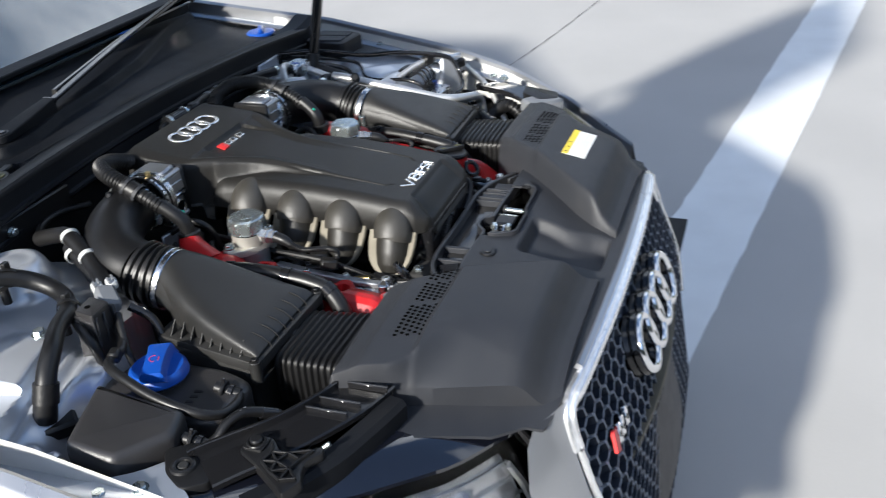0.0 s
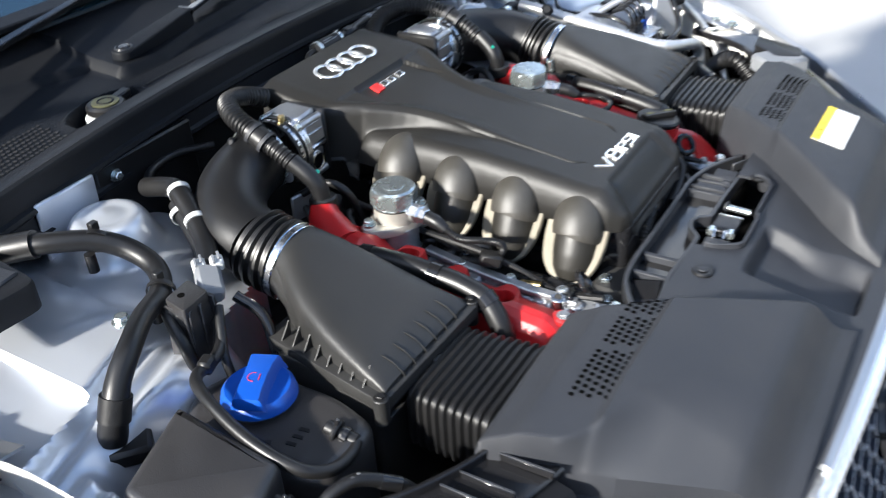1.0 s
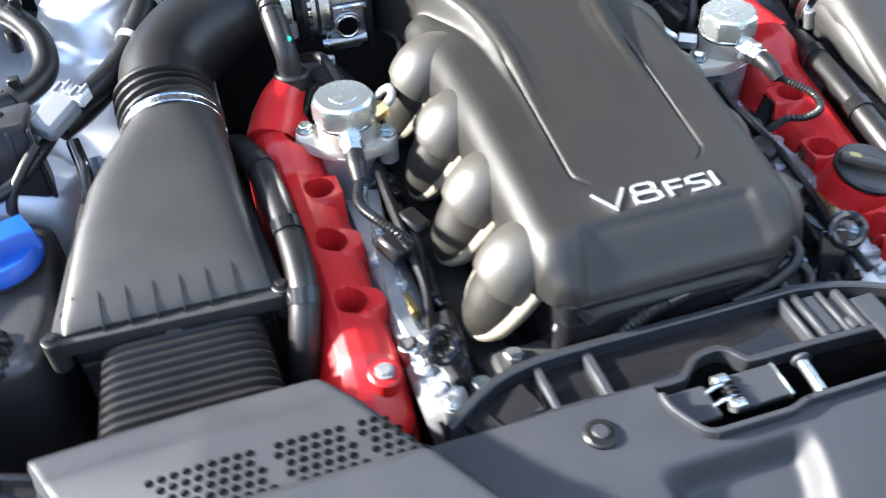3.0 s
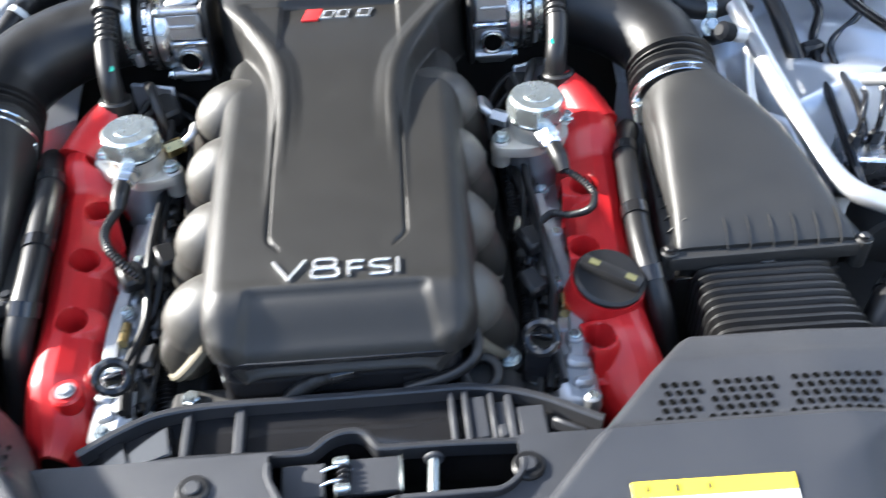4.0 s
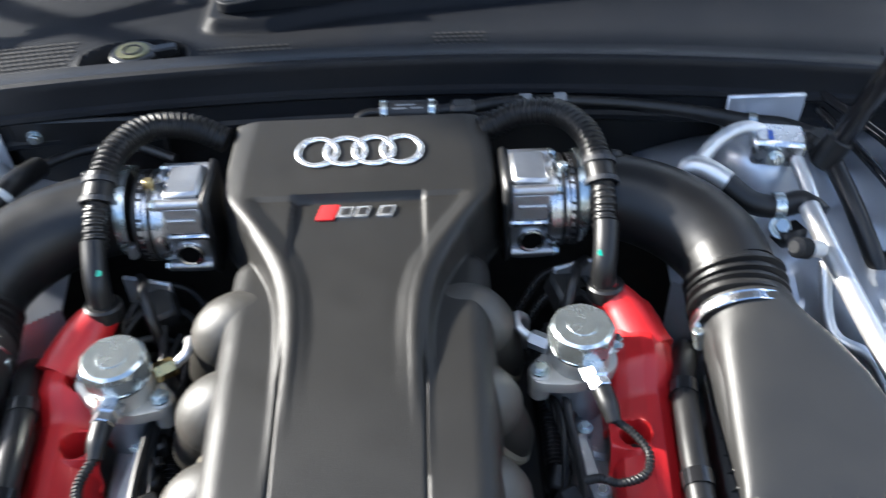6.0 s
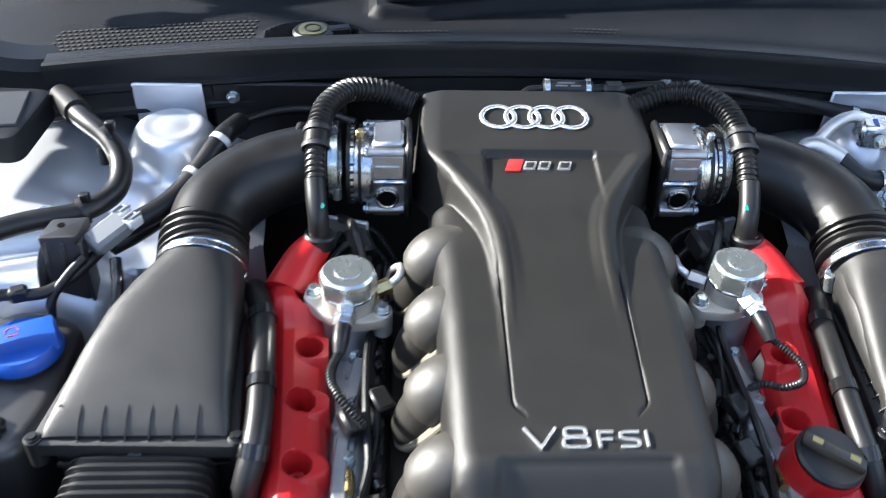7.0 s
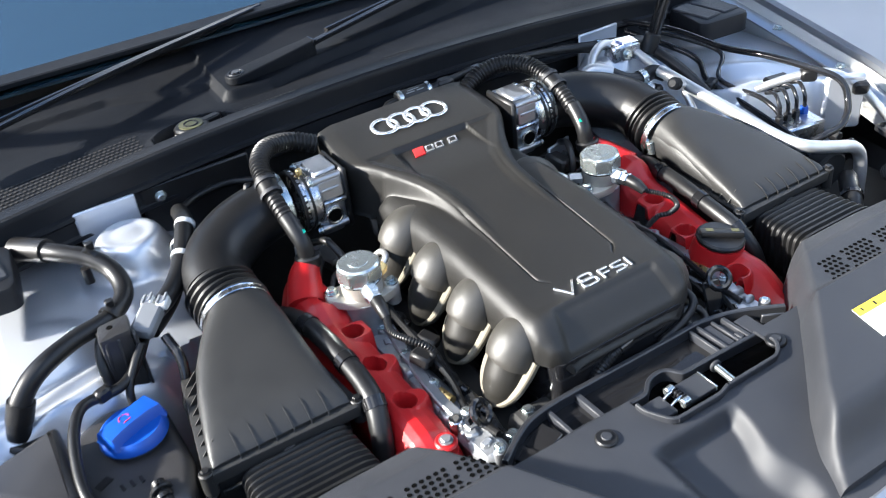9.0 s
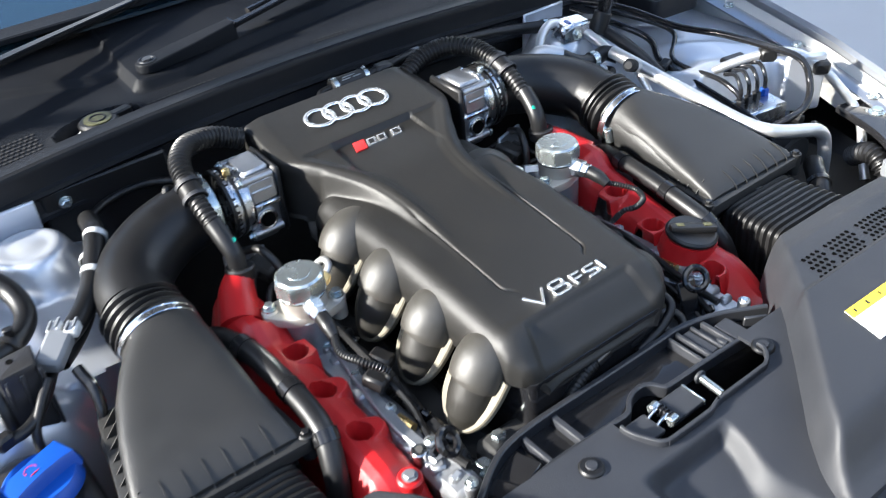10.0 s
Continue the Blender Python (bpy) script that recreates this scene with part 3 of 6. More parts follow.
wiper((-0.153, 0.681, 0.917), (-0.015, 0.694, 0.928), (0.60, 0.834, 0.954))
wiper((-0.606, 0.690, 0.926), (-0.535, 0.700, 0.938), (-0.06, 0.822, 0.962))
washer = part("washer_cap", rod((0.652, 0.650, 0.858), (0.652, 0.650, 0.872), 0.034, 28, bevel=0.003), BLUE, car, "blue washer filler cap")
part("washer_grip", block((0.050, 0.012, 0.010), pose(0.652, 0.650, 0.876, 0, 0, 30), 0.003), BLUE, washer)

# open bonnet, held by a gas strut
HINGE = Vector((0, 0.80, 0.975))
OPEN = 61.0


def bonnet(u, v):
    x = -0.70 + 1.40 * u
    s = 0.15 + 1.05 * v         # its rear edge is lifted clear of the glass by the hinge arms
    w = 1 - 0.10 * smoothstep(0.6, 1.0, v) * abs(2 * u - 1) ** 3
    bow = 0.03 * (1 - (2 * u - 1) ** 2) + 0.05 * math.sin(math.pi * v * 0.9)
    a = radians(OPEN)
    return Vector((x * w, HINGE.y - s * math.cos(a) * (1 - 0.08 * abs(2 * u - 1) ** 3) + bow * math.sin(a), HINGE.z + s * math.sin(a) + bow * math.cos(a)))


hood = part("bonnet", sheet(bonnet, 24, 20, 0.012), PAINT, car, "open silver bonnet raised over the engine")
lining = sheet(lambda u, v: bonnet(0.05 + 0.9 * u, 0.06 + 0.88 * v) + Vector((0, -0.028 * math.sin(radians(OPEN)), -0.028 * math.cos(radians(OPEN)))), 20, 16, 0.006)
part("bonnet_lining", lining, BONNET_DARK, hood, "black underside lining")
for u, x in ((0.05, -0.655), (0.95, 0.655)):
    e = bonnet(u, 0.04)
    ha = part("hinge_arm", ribbon([(x, 0.84, 0.945), (x, 0.80, 1.00), (x * 0.99, 0.76, 1.08), (e.x, e.y - 0.012, e.z + 0.01)], 0.034, 0.008, 6, up=(1, 0, 0)), GLOSS, hood, "black steel hinge arm")
    part("hinge_pin", rod((x - 0.012, 0.835, 0.952), (x + 0.012, 0.835, 0.952), 0.008, 14, bevel=0.001), ZINC, ha)
foot, top = Vector((0.462, 0.415, 0.870)), Vector((0.690, 0.335, 1.70))
strut = part("gas_strut", rod(foot, foot.lerp(top, 0.55), 0.011, 14), GLOSS, car, "black gas strut holding the bonnet")
part("strut_rod", rod(foot.lerp(top, 0.55), top, 0.005, 10), STEEL, strut)
part("strut_socket", rod(foot - Vector((0.01, 0, 0.02)), foot + Vector((0.004, 0, 0.012)), 0.014, 14, bevel=0.003), RUBBER, strut)


# ---- front of the car ----
def front_y(x):
    k = abs(x)
    return lerp_table(((0, -0.333), (0.15, -0.331), (0.30, -0.324), (0.40, -0.305), (0.50, -0.255), (0.60, -0.160), (0.70, -0.02), (0.80, 0.12), (0.90, 0.25)), k)


part("bumper", sheet(lambda u, v: Vector((-0.88 + 1.76 * u, front_y(-0.88 + 1.76 * u) - 0.02 - 0.02 * math.sin(math.pi * v), 0.52 - 0.38 * v)), 60, 12, 0.004), PAINT, car, "silver front bumper")
part("radiator", block((1.0, 0.02, 0.5), pose(0, -0.17, 0.45), 0), DARK, car)

# grille: a bright frame, a honeycomb of hollow cells, the badge and the number plate carrier
ZT = 0.716


def on_front(x, z, out=0.0):
    """A place on the grille's face, which leans forward going down."""
    return Vector((x, front_y(x) - 0.40 * max(0.0, 0.705 - z) + 0.25 * max(0.0, 0.55 - z) - 0.92 * out, z + 0.38 * out))


def grille_half(z):
    return lerp_table(((0.20, 0.31), (0.40, 0.355), (0.52, 0.368), (0.60, 0.373), (0.65, 0.366), (0.70, 0.345), (0.72, 0.33)), z)


grille = part("grille", sheet(lambda u, v: on_front((2 * u - 1) * grille_half(0.20 + 0.51 * v), 0.20 + 0.51 * v, -0.040), 20, 10, 0.004), DARK, car, "dark honeycomb grille in a bright frame")
half_line = [(0.362, 0.46), (0.370, 0.54), (0.373, 0.60), (0.3668, 0.652)]
line = [on_front(-0.3665, 0.655, 0.002), on_front(-0.363, 0.676, 0.002), on_front(-0.355, 0.697, 0.003), on_front(-0.339, 0.711, 0.004), on_front(-0.312, ZT, 0.004), on_front(-0.15, ZT + 0.004, 0.004), on_front(0, ZT + 0.005, 0.004)]
line += [Vector((-p.x, p.y, p.z)) for p in line[-2::-1]]
part("grille_frame", ribbon(line, 0.024, 0.012, 8, up=(0, -0.92, 0.40)), SATIN, grille, "bright silver grille frame")
part("frame_bead", ribbon([p + Vector((0, -0.004, 0.002)) for p in line], 0.007, 0.012, 8, up=(0, -0.92, 0.40)), SATIN, grille)
for side in (-1, 1):
    part("frame_leg", ribbon([on_front(side * x, z, 0.004) for x, z in half_line], 0.008, 0.012, 8, up=(0, -0.92, 0.40)), SATIN, grille, "slim silver side of the grille frame")
part("frame_lip", ribbon([on_front(x, ZT + 0.018 - 0.03 * x * x, -0.004) for x in (-0.30, -0.2, -0.1, 0, 0.1, 0.2, 0.30)], 0.010, 0.014, 6, up=(0, -0.4, 0.92)), PAINT, grille)
hexa = bmesh.new()
walls = bmesh.new()
R = 0.0185
for row in range(34):
    z = 0.698 - row * R * 1.14
    if z < 0.30:
        break
    half = grille_half(z)
    n = int(half / (R * math.sqrt(3))) + 1
    for c in range(-n, n + 1):
        x = (c + 0.5 * (row % 2)) * R * math.sqrt(3)
        if abs(x) > half - 0.006:
            continue
        outer, inner, lip, deep = [], [], [], []
        for j in range(6):
            a = math.pi / 6 + j * math.pi / 3
            ox, oz = math.cos(a), 0.76 * math.sin(a)
            outer.append(hexa.verts.new(on_front(x + R * ox, z + R * oz, -0.002)))
            inner.append(hexa.verts.new(on_front(x + R * 0.86 * ox, z + R * 0.86 * oz, 0.003)))
            lip.append(walls.verts.new(on_front(x + R * 0.86 * ox, z + R * 0.86 * oz, 0.003)))
            deep.append(walls.verts.new(on_front(x + R * 0.62 * ox, z + R * 0.62 * oz - 0.003, -0.024)))
        for j in range(6):
            i2 = (j + 1) % 6
            hexa.faces.new((outer[j], outer[i2], inner[i2], inner[j]))
            walls.faces.new((lip[j], lip[i2], deep[i2], deep[j]))
# bright rims and dark interiors are put into the colour, not left to light
mesh_ob = part("honeycomb", hexa, GRILLE_LIT, grille, "honeycomb mesh with edges painted pale as if lit", smooth=20)
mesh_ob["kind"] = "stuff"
part("cell_lining", walls, CELL_SHADE, grille, "inner walls of the honeycomb, painted dark as shade", smooth=20)["kind"] = "stuff"
for i in range(4):
    x = -0.096 + i * 0.064
    nrm = Vector((0, -0.92, 0.38))
    c = on_front(x, 0.634, 0.026)
    b = part("badge_ring", torus(c, nrm, 0.0400, 0.0070, 48, 12, 0.9), CHROME, grille, "chrome ring of the grille badge")
    for q, rr in ((0.010, 0.0085), (0.022, 0.0095)):
        part("ring_backing", torus(on_front(x, 0.634, 0.026 - q), nrm, 0.0402, rr, 36, 8, 1.1), GLOSS, b, "deep gloss black ring carrier")
tx, tz = -0.286, 0.606
tag = part("grille_tag", block((0.017, 0.006, 0.030), Matrix.Translation(on_front(tx, tz, 0.006)) @ pose(0, 0, 0, -22, 22, -8), 0.001), REDPRINT, grille, "red slanted tag on the grille")
for dx, w in ((0.018, 0.014), (0.035, 0.013), (0.058, 0.014)):
    bar = part("tag_bar", block((w, 0.006, 0.026), Matrix.Translation(on_front(tx + dx, tz, 0.006)) @ pose(0, 0, 0, -22, 22, -8), 0.001), CHROME, tag, "small chrome badge bar")
    part("tag_gap", block((w * 0.5, 0.0065, 0.008), Matrix.Translation(on_front(tx + dx, tz - 0.002, 0.0062)) @ pose(0, 0, 0, -22, 22, -8), 0.0005), GLOSS, bar)
plate = part("plate_holder", sheet(lambda u, v: Vector((-0.262 + 0.524 * u, -0.392 - 0.030 * (1 - v) + 0.10 * (u - 0.5) ** 2, 0.300 + 0.240 * v)), 16, 6, 0.020), GLOSS, car, "black number plate holder")
part("plate_bar", sheet(lambda u, v: Vector((-0.245 + 0.49 * u, -0.405 - 0.030 * (1 - v) + 0.10 * (u - 0.5) ** 2, 0.345 + 0.165 * v)), 16, 4, 0.004), SHEET, plate, "blank dark plate insert")
part("holder_edge", ribbon([(-0.262 + 0.0524 * i, -0.398 + 0.10 * (i / 10 - 0.5) ** 2, 0.543) for i in range(11)], 0.022, 0.008), BRONZE, plate, "pale strip along the holder")
for side in (-1, 1):
    part("bumper_corner", sheet(lambda u, v, side=side: on_front(side * (grille_half(0.40 + 0.318 * v) + 0.010 + (0.062 + 0.02 * (1 - v)) * u), 0.40 + 0.318 * v, 0.004 - 0.02 * u * u), 8, 14, 0.004), PAINT, car, "silver bumper corner beside the grille")

for side in (-1, 1):
    def lamp(u, v, out=0.0, side=side):
        k = 0.388 + 0.377 * u
        zt = 0.700 + 0.05 * u
        zb = 0.55 + 0.08 * u
        return Vector((side * k, front_y(k) - 0.004 - out + 0.05 * v ** 2, zb + (zt - zb) * v))
    hl = part("headlamp", sheet(lambda u, v: lamp(u, v, -0.03) , 16, 8, 0.01), GLOSS, car, "headlamp with clear lens and dark housing")
    for q in range(2):
        c = lamp(0.30 + 0.34 * q, 0.45, -0.015)
        refl = part("reflector", rod(c + Vector((0, 0.02, 0)), c, 0.020, 24, 0.036), CHROME, hl)
    part("reflector_panel", sheet(lambda u, v: lamp(0.10 + 0.62 * u, 0.10 + 0.72 * v, -0.014), 12, 6, 0.003), SATIN, hl, "bright ribbed lamp reflector")
    for q in range(5):
        part("reflector_rib", ribbon([lamp(0.10 + 0.155 * j, 0.16 + 0.15 * q, -0.010) for j in range(5)], 0.004, 0.003, 4), SATIN, hl)
    part("daylight_strip", ribbon([lamp(0.30, 0.10, -0.010), lamp(0.10, 0.16, -0.008), lamp(0.085, 0.45, -0.008), lamp(0.10, 0.72, -0.010)], 0.012, 0.006), WHITE, hl, "white lamp strip")
    part("lens", sheet(lambda u, v: lamp(u, v, 0.004), 20, 10, 0.003), LENS, hl, "clear polycarbonate lens")
    part("lamp_trim", ribbon([lamp(0.0, 0.05, 0.006), lamp(0.0, 0.6, 0.006), lamp(0.02, 1.0, 0.0)], 0.012, 0.016), GLOSS, hl)
    part("lamp_cover", sheet(lambda u, v, side=side: Vector((side * (0.388 + 0.28 * u), front_y(0.388 + 0.28 * u) + 0.036 + 0.11 * v * (1 - 0.3 * u), 0.700 + 0.045 * u + 0.026 * v + 0.008 * math.sin(math.pi * v))), 14, 8, 0.005), LAMPTOP, hl, "gloss black top of the headlamp housing")


# ---- front cover plate and intake snorkels ----
def plate_half(y):
    return lerp_table(((-0.36, 0.39), (-0.33, 0.408), (-0.308, 0.412), (-0.285, 0.446), (-0.235, 0.470), (-0.17, 0.50), (-0.10, 0.50)), y)


def plate_z(x, y):
    z = 0.772 - 0.10 * smoothstep(-0.13, -0.34, y) * 0.36 - 0.03 * smoothstep(0.22, 0.45, abs(x)) - 0.004 * smoothstep(-0.33, -0.36, y)
    # a shallow trough in front of the latch, with a broad slanting facet on its far side
    edge = 0.020 - 0.018 * math.sin(smoothstep(-0.19, -0.31, y) * math.pi) - 0.02 * smoothstep(-0.27, -0.32, y)
    wide = 0.016 + 0.016 * smoothstep(-0.19, -0.27, y)
    trough = smoothstep(-0.075, -0.050, x + 0.10 * (y + 0.25)) * (1 - smoothstep(edge, edge + wide, x))
    z -= 0.020 * trough * smoothstep(-0.176, -0.190, y) * (1 - smoothstep(-0.300, -0.306, y))
    return z


HOLE = rounded([(-0.050, -0.100), (-0.053, -0.138), (-0.037, -0.168), (0.028, -0.168), (0.040, -0.1635), (0.118, -0.1625), (0.1335, -0.148), (0.131, -0.100)], 0.010, 4)     # latch opening in the plate


def in_hole(x, y):
    inside = False
    for (x1, y1), (x2, y2) in zip(HOLE, HOLE[1:] + HOLE[:1]):
        if (y1 > y) != (y2 > y) and x < (x2 - x1) * (y - y1) / (y2 - y1) + x1:
            inside = not inside
    return inside


def plate_bm():
    bm = bmesh.new()
    nu, nv = 320, 84
    grid = []
    for i in range(nu + 1):
        col = []
        for j in range(nv + 1):
            y = -0.330 + 0.214 * j / nv
            q = -1 + 2 * i / nu
            x = q * plate_half(y)
            y2 = y + (front_y(x) - front_y(0)) * (1 - j / nv) * 0.95
            col.append(Vector((x, y2, plate_z(x, y2))))
        grid.append(col)
    top = [[bm.verts.new(p) for p in col] for col in grid]
    low = [[bm.verts.new(p - Vector((0, 0, 0.004))) for p in col] for col in grid]
    keep = {}
    for i in range(nu):
        for j in range(nv):
            c = (grid[i][j] + grid[i + 1][j + 1]) / 2
            keep[i, j] = not in_hole(c.x, c.y)
    for (i, j), ok in keep.items():
        if not ok:
            continue
        bm.faces.new((top[i][j], top[i + 1][j], top[i + 1][j + 1], top[i][j + 1]))
        bm.faces.new((low[i][j], low[i][j + 1], low[i + 1][j + 1], low[i + 1][j]))
        for di, dj, a, b in ((-1, 0, (i, j + 1), (i, j)), (1, 0, (i + 1, j), (i + 1, j + 1)), (0, -1, (i, j), (i + 1, j)), (0, 1, (i + 1, j + 1), (i, j + 1))):
            if not keep.get((i + di, j + dj), False):
                bm.faces.new((top[a[0]][a[1]], low[a[0]][a[1]], low[b[0]][b[1]], top[b[0]][b[1]]))
    loose = [v for v in bm.verts if not v.link_faces]
    bmesh.ops.delete(bm, geom=loose, context="VERTS")
    return bm


cover_plate = thing("front_cover_plate", (0, -0.2, 0.70), "dark grey moulded plastic cover behind the grille", "cover plate")
part("plate", plate_bm(), SHEET, cover_plate)
part("opening_rim", ribbon([(x, y, 0.7735) for x, y in HOLE if y < -0.114], 0.0042, 0.008, 2), SHEET, cover_plate)
for x, y in ((-0.105, -0.143), (0.1365, -0.143), (-0.30, -0.325), (0.30, -0.325)):
    if y < -0.3:
        y = front_y(x) + 0.06
    z = plate_z(x, y)
    pin = part("push_pin", rod((x, y, z - 0.002), (x, y, z + 0.003), 0.012, 24, bevel=0.0015), RUBBER, cover_plate)
    part("pin_head", rod((x, y, z + 0.003), (x, y, z + 0.005), 0.006, 18, bevel=0.001), SHEET, pin)


def snorkel(side):
    ob = thing("intake_snorkel", (side * 0.3, -0.16, 0.74), "dark grey plastic air intake snorkel with vent holes", "intake snorkel", "intake snorkels")
    if side < 0:
        t_in = ((-0.31, 0.085), (-0.285, 0.105), (-0.137, 0.213), (-0.058, 0.262))
    else:
        t_in = ((-0.31, 0.030), (-0.295, 0.040), (-0.235, 0.085), (-0.137, 0.180), (-0.058, 0.252))
    t_out = ((-0.31, 0.362), (-0.20, 0.415), (-0.06, 0.478))
    t_z = ((-0.31, 0.748), (-0.296, 0.754), (-0.286, 0.763), (-0.270, 0.787), (-0.262, 0.794), (-0.250, 0.798), (-0.205, 0.807), (-0.147, 0.818), (-0.141, 0.813), (-0.088, 0.812), (-0.080, 0.809), (-0.058, 0.804))

    def top(x, y):
        k = abs(x)
        z = lerp_table(t_z, y) - (0.018 - 0.011 * smoothstep(-0.16, -0.09, y)) * max(0.0, (k - 0.36) / 0.1)
        d_in, d_out, d_back = k - lerp_table(t_in, y), lerp_table(t_out, y) - k, -0.056 - y
        soft_side = smoothstep(-0.12, -0.19, y)      # the outer wall melts into a gentle slope towards the front
        for d, w, h, p in ((d_in, 0.022, 0.050, 2.2), (d_out, 0.009 + 0.085 * soft_side, 0.040 - 0.004 * soft_side, 2.2 - 0.5 * soft_side), (d_back, 0.006, 0.010, 2.2)):
            if d < w:
                z -= h * (1 - max(0.0, d) / w) ** p
        return z

    def f(u, v):
        y = -0.31 + 0.254 * v
        a, b = lerp_table(t_in, y), lerp_table(t_out, y)
        u = u + 0.10 * math.sin(2 * math.pi * u) * -0.5
        x = side * (a + (b - a) * u)
        return Vector((x, y, top(x, y)))
    part("snorkel_body", sheet(f, 64, 72, 0.035), SHEET, ob)
    # vent holes in three fields, rows staggered; flat black discs paint their inner shade
    bm = bmesh.new()
    fields = ((0.332, 9), (0.275, 6), (0.237, 4))
    for x0, n in fields:
        for r in range(5):
            for c in range(n):
                x = x0 + 0.0078 * c + (0.0039 if r % 2 else 0.0) - 0.0105 * (4 - r) / 4
                y = -0.141 + 0.0074 * r
                if n == 9 and c == 8 and r % 2:
                    continue
                z = top(side * x, y)
                nrm = Vector((0, -0.05, 1)).normalized()
                c0 = Vector((side * x, y, z))
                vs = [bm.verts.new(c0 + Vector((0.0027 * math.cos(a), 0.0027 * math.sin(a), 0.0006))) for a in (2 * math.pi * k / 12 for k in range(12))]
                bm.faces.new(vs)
    holes = part("vent_field", bm, PIT, ob, "rows of small black discs painted as shaded vent holes")
    holes["kind"] = "stuff"
    # bellows to the air box
    rings = []
    for i in range(45):
        y = -0.058 + 0.105 * i / 44
        g = 0.0038 if i % 4 in (1, 2) else 0.0
        rings.append([Vector((side * p.x, p.y, p.z)) for p in superring(0.368, 0.740 - 0.004 * i / 44, 0.064 - 0.006 * i / 44 + g, 0.037 + g - 0.002 * i / 44, 7, y, 32)])
    part("bellows", loft(bmesh.new(), rings), RUBBER, ob, "black ribbed rubber bellows")
    if side > 0:
        e1, e2 = Vector((0.108, -0.001, 0)), Vector((-0.001, -0.041, 0))
        o = Vector((0.197, -0.187, 0))
        quad = lambda p, h: Vector((p.x, p.y, top(p.x, p.y) + h))
        lab = sheet(lambda u, v: quad(o + e1 * u + e2 * v, 0.0012), 14, 12, 0.0006)
        lb_ = part("label", lab, PAPER, ob, "white paper label with yellow heading")
        part("label_heading", sheet(lambda u, v: quad(o + e1 * u + e2 * v * 0.26, 0.0018), 12, 4, 0.0005), YELLOW, lb_)
        for u0, w, h in ((0.08, 0.02, 0.10), (0.26, 0.025, 0.12), (0.46, 0.02, 0.10)):
            part("print_mark", sheet(lambda u, v: quad(o + e1 * (u0 + w * u) + e2 * (0.08 + h * v), 0.0024), 2, 2, 0.0003), DARK, lb_)
        for q, w in enumerate((0.55, 0.40, 0.62, 0.35)):
            part("print_bar", sheet(lambda u, v: quad(o + e1 * (0.30 + w * u) + e2 * (0.42 + 0.13 * q + 0.02 * v), 0.0019), 8, 1, 0.0003), WHITE, lb_, "faint grey print bar")
    return ob


for side in (-1, 1):
    snorkel(side)

# ---- lock carrier ----
carrier = thing("lock_carrier", (0, -0.11, 0.70), "gloss black cross member with bonnet latch", "cross member")
REAR = [(-0.200, -0.100), (-0.170, -0.080), (-0.143, -0.068), (-0.104, -0.063), (-0.039, -0.0625), (0.012, -0.0625), (0.067, -0.0620), (0.105, -0.0625), (0.150, -0.074), (0.200, -0.101)]
FRONT = [(-0.190, -0.121), (-0.160, -0.115), (-0.119, -0.1105), (-0.060, -0.112), (-0.029, -0.1125), (-0.020, -0.108), (-0.012, -0.101), (-0.002, -0.0965), (0.010, -0.0955), (0.019, -0.100), (0.026, -0.110), (0.034, -0.1125), (0.082, -0.113), (0.130, -0.115), (0.185, -0.119)]
part("beam", slab(REAR + FRONT[::-1], 0.690, 0.7515, 0.001), GLOSS, carrier, "gloss black channel floor")
part("rear_lip", ribbon([(x, y, 0.757) for x, y in REAR], 0.0065, 0.018, 5), LIP, carrier, "satin black rear lip")
part("front_lip", ribbon([(x, y, 0.757) for x, y in FRONT], 0.0055, 0.016, 4), LIP, carrier, "satin black front lip")
for x, w, h in ((-0.1205, 0.0060, 0.011), (-0.0800, 0.0075, 0.010), (0.0855, 0.0045, 0.012), (0.0965, 0.0050, 0.013), (0.1165, 0.0045, 0.012), (0.1300, 0.0060, 0.013)):
    yr = lerp_table([(a, b) for a, b in REAR], x)
    yf = lerp_table([(a, b) for a, b in FRONT], x)
    part("rib", block((w, yr - yf - 0.004, h), pose(x, (yr + yf) / 2, 0.7515 + h / 2 - 0.001, 0, 0, 1.5), 0.0012), SHEET, carrier, "paler stiffening rib")
part("end_slope", block((0.036, 0.030, 0.008), pose(-0.149, -0.0945, 0.7545, -6, -10, 14), 0.0015), GLOSS, carrier, "gloss black sloping end")
part("end_slope", block((0.020, 0.026, 0.008), pose(-0.174, -0.100, 0.7535, -6, -8, 22), 0.0015), GLOSS, carrier)
for x, y, w, d, z in ((0.1060, -0.089, 0.013, 0.040, 0.757), (0.1232, -0.086, 0.008, 0.024, 0.755), (0.1232, -0.104, 0.008, 0.012, 0.759), (0.1460, -0.097, 0.022, 0.030, 0.758)):
    part("pad", block((w, d, 0.008), pose(x, y, z, 0, 0, 2), 0.0015), SHEET, carrier, "raised plastic pad")
part("end_tab", block((0.026, 0.004, 0.012), pose(0.172, -0.1075, 0.764, 0, 0, -32), 0.001), LIP, carrier)
latch = part("latch", block((0.032, 0.029, 0.006), pose(-0.0285, -0.1345, 0.757, 0, 0, 1), 0.0012), SHEET, carrier, "black steel bonnet latch plate")
part("latch_plate", block((0.044, 0.030, 0.006), pose(0.0215, -0.1330, 0.757, 0, 0, 1), 0.0012), SHEET, latch, "flat dark steel plate")
for y in (-0.1275, -0.1395):
    part("hook", sweep([(-0.014, y, 0.760), (-0.006, y + 0.0008, 0.7635), (0.001, y + 0.001, 0.7635), (0.006, y, 0.760)], 0.0020, 10), CHROME, latch, "bright steel catch wire")
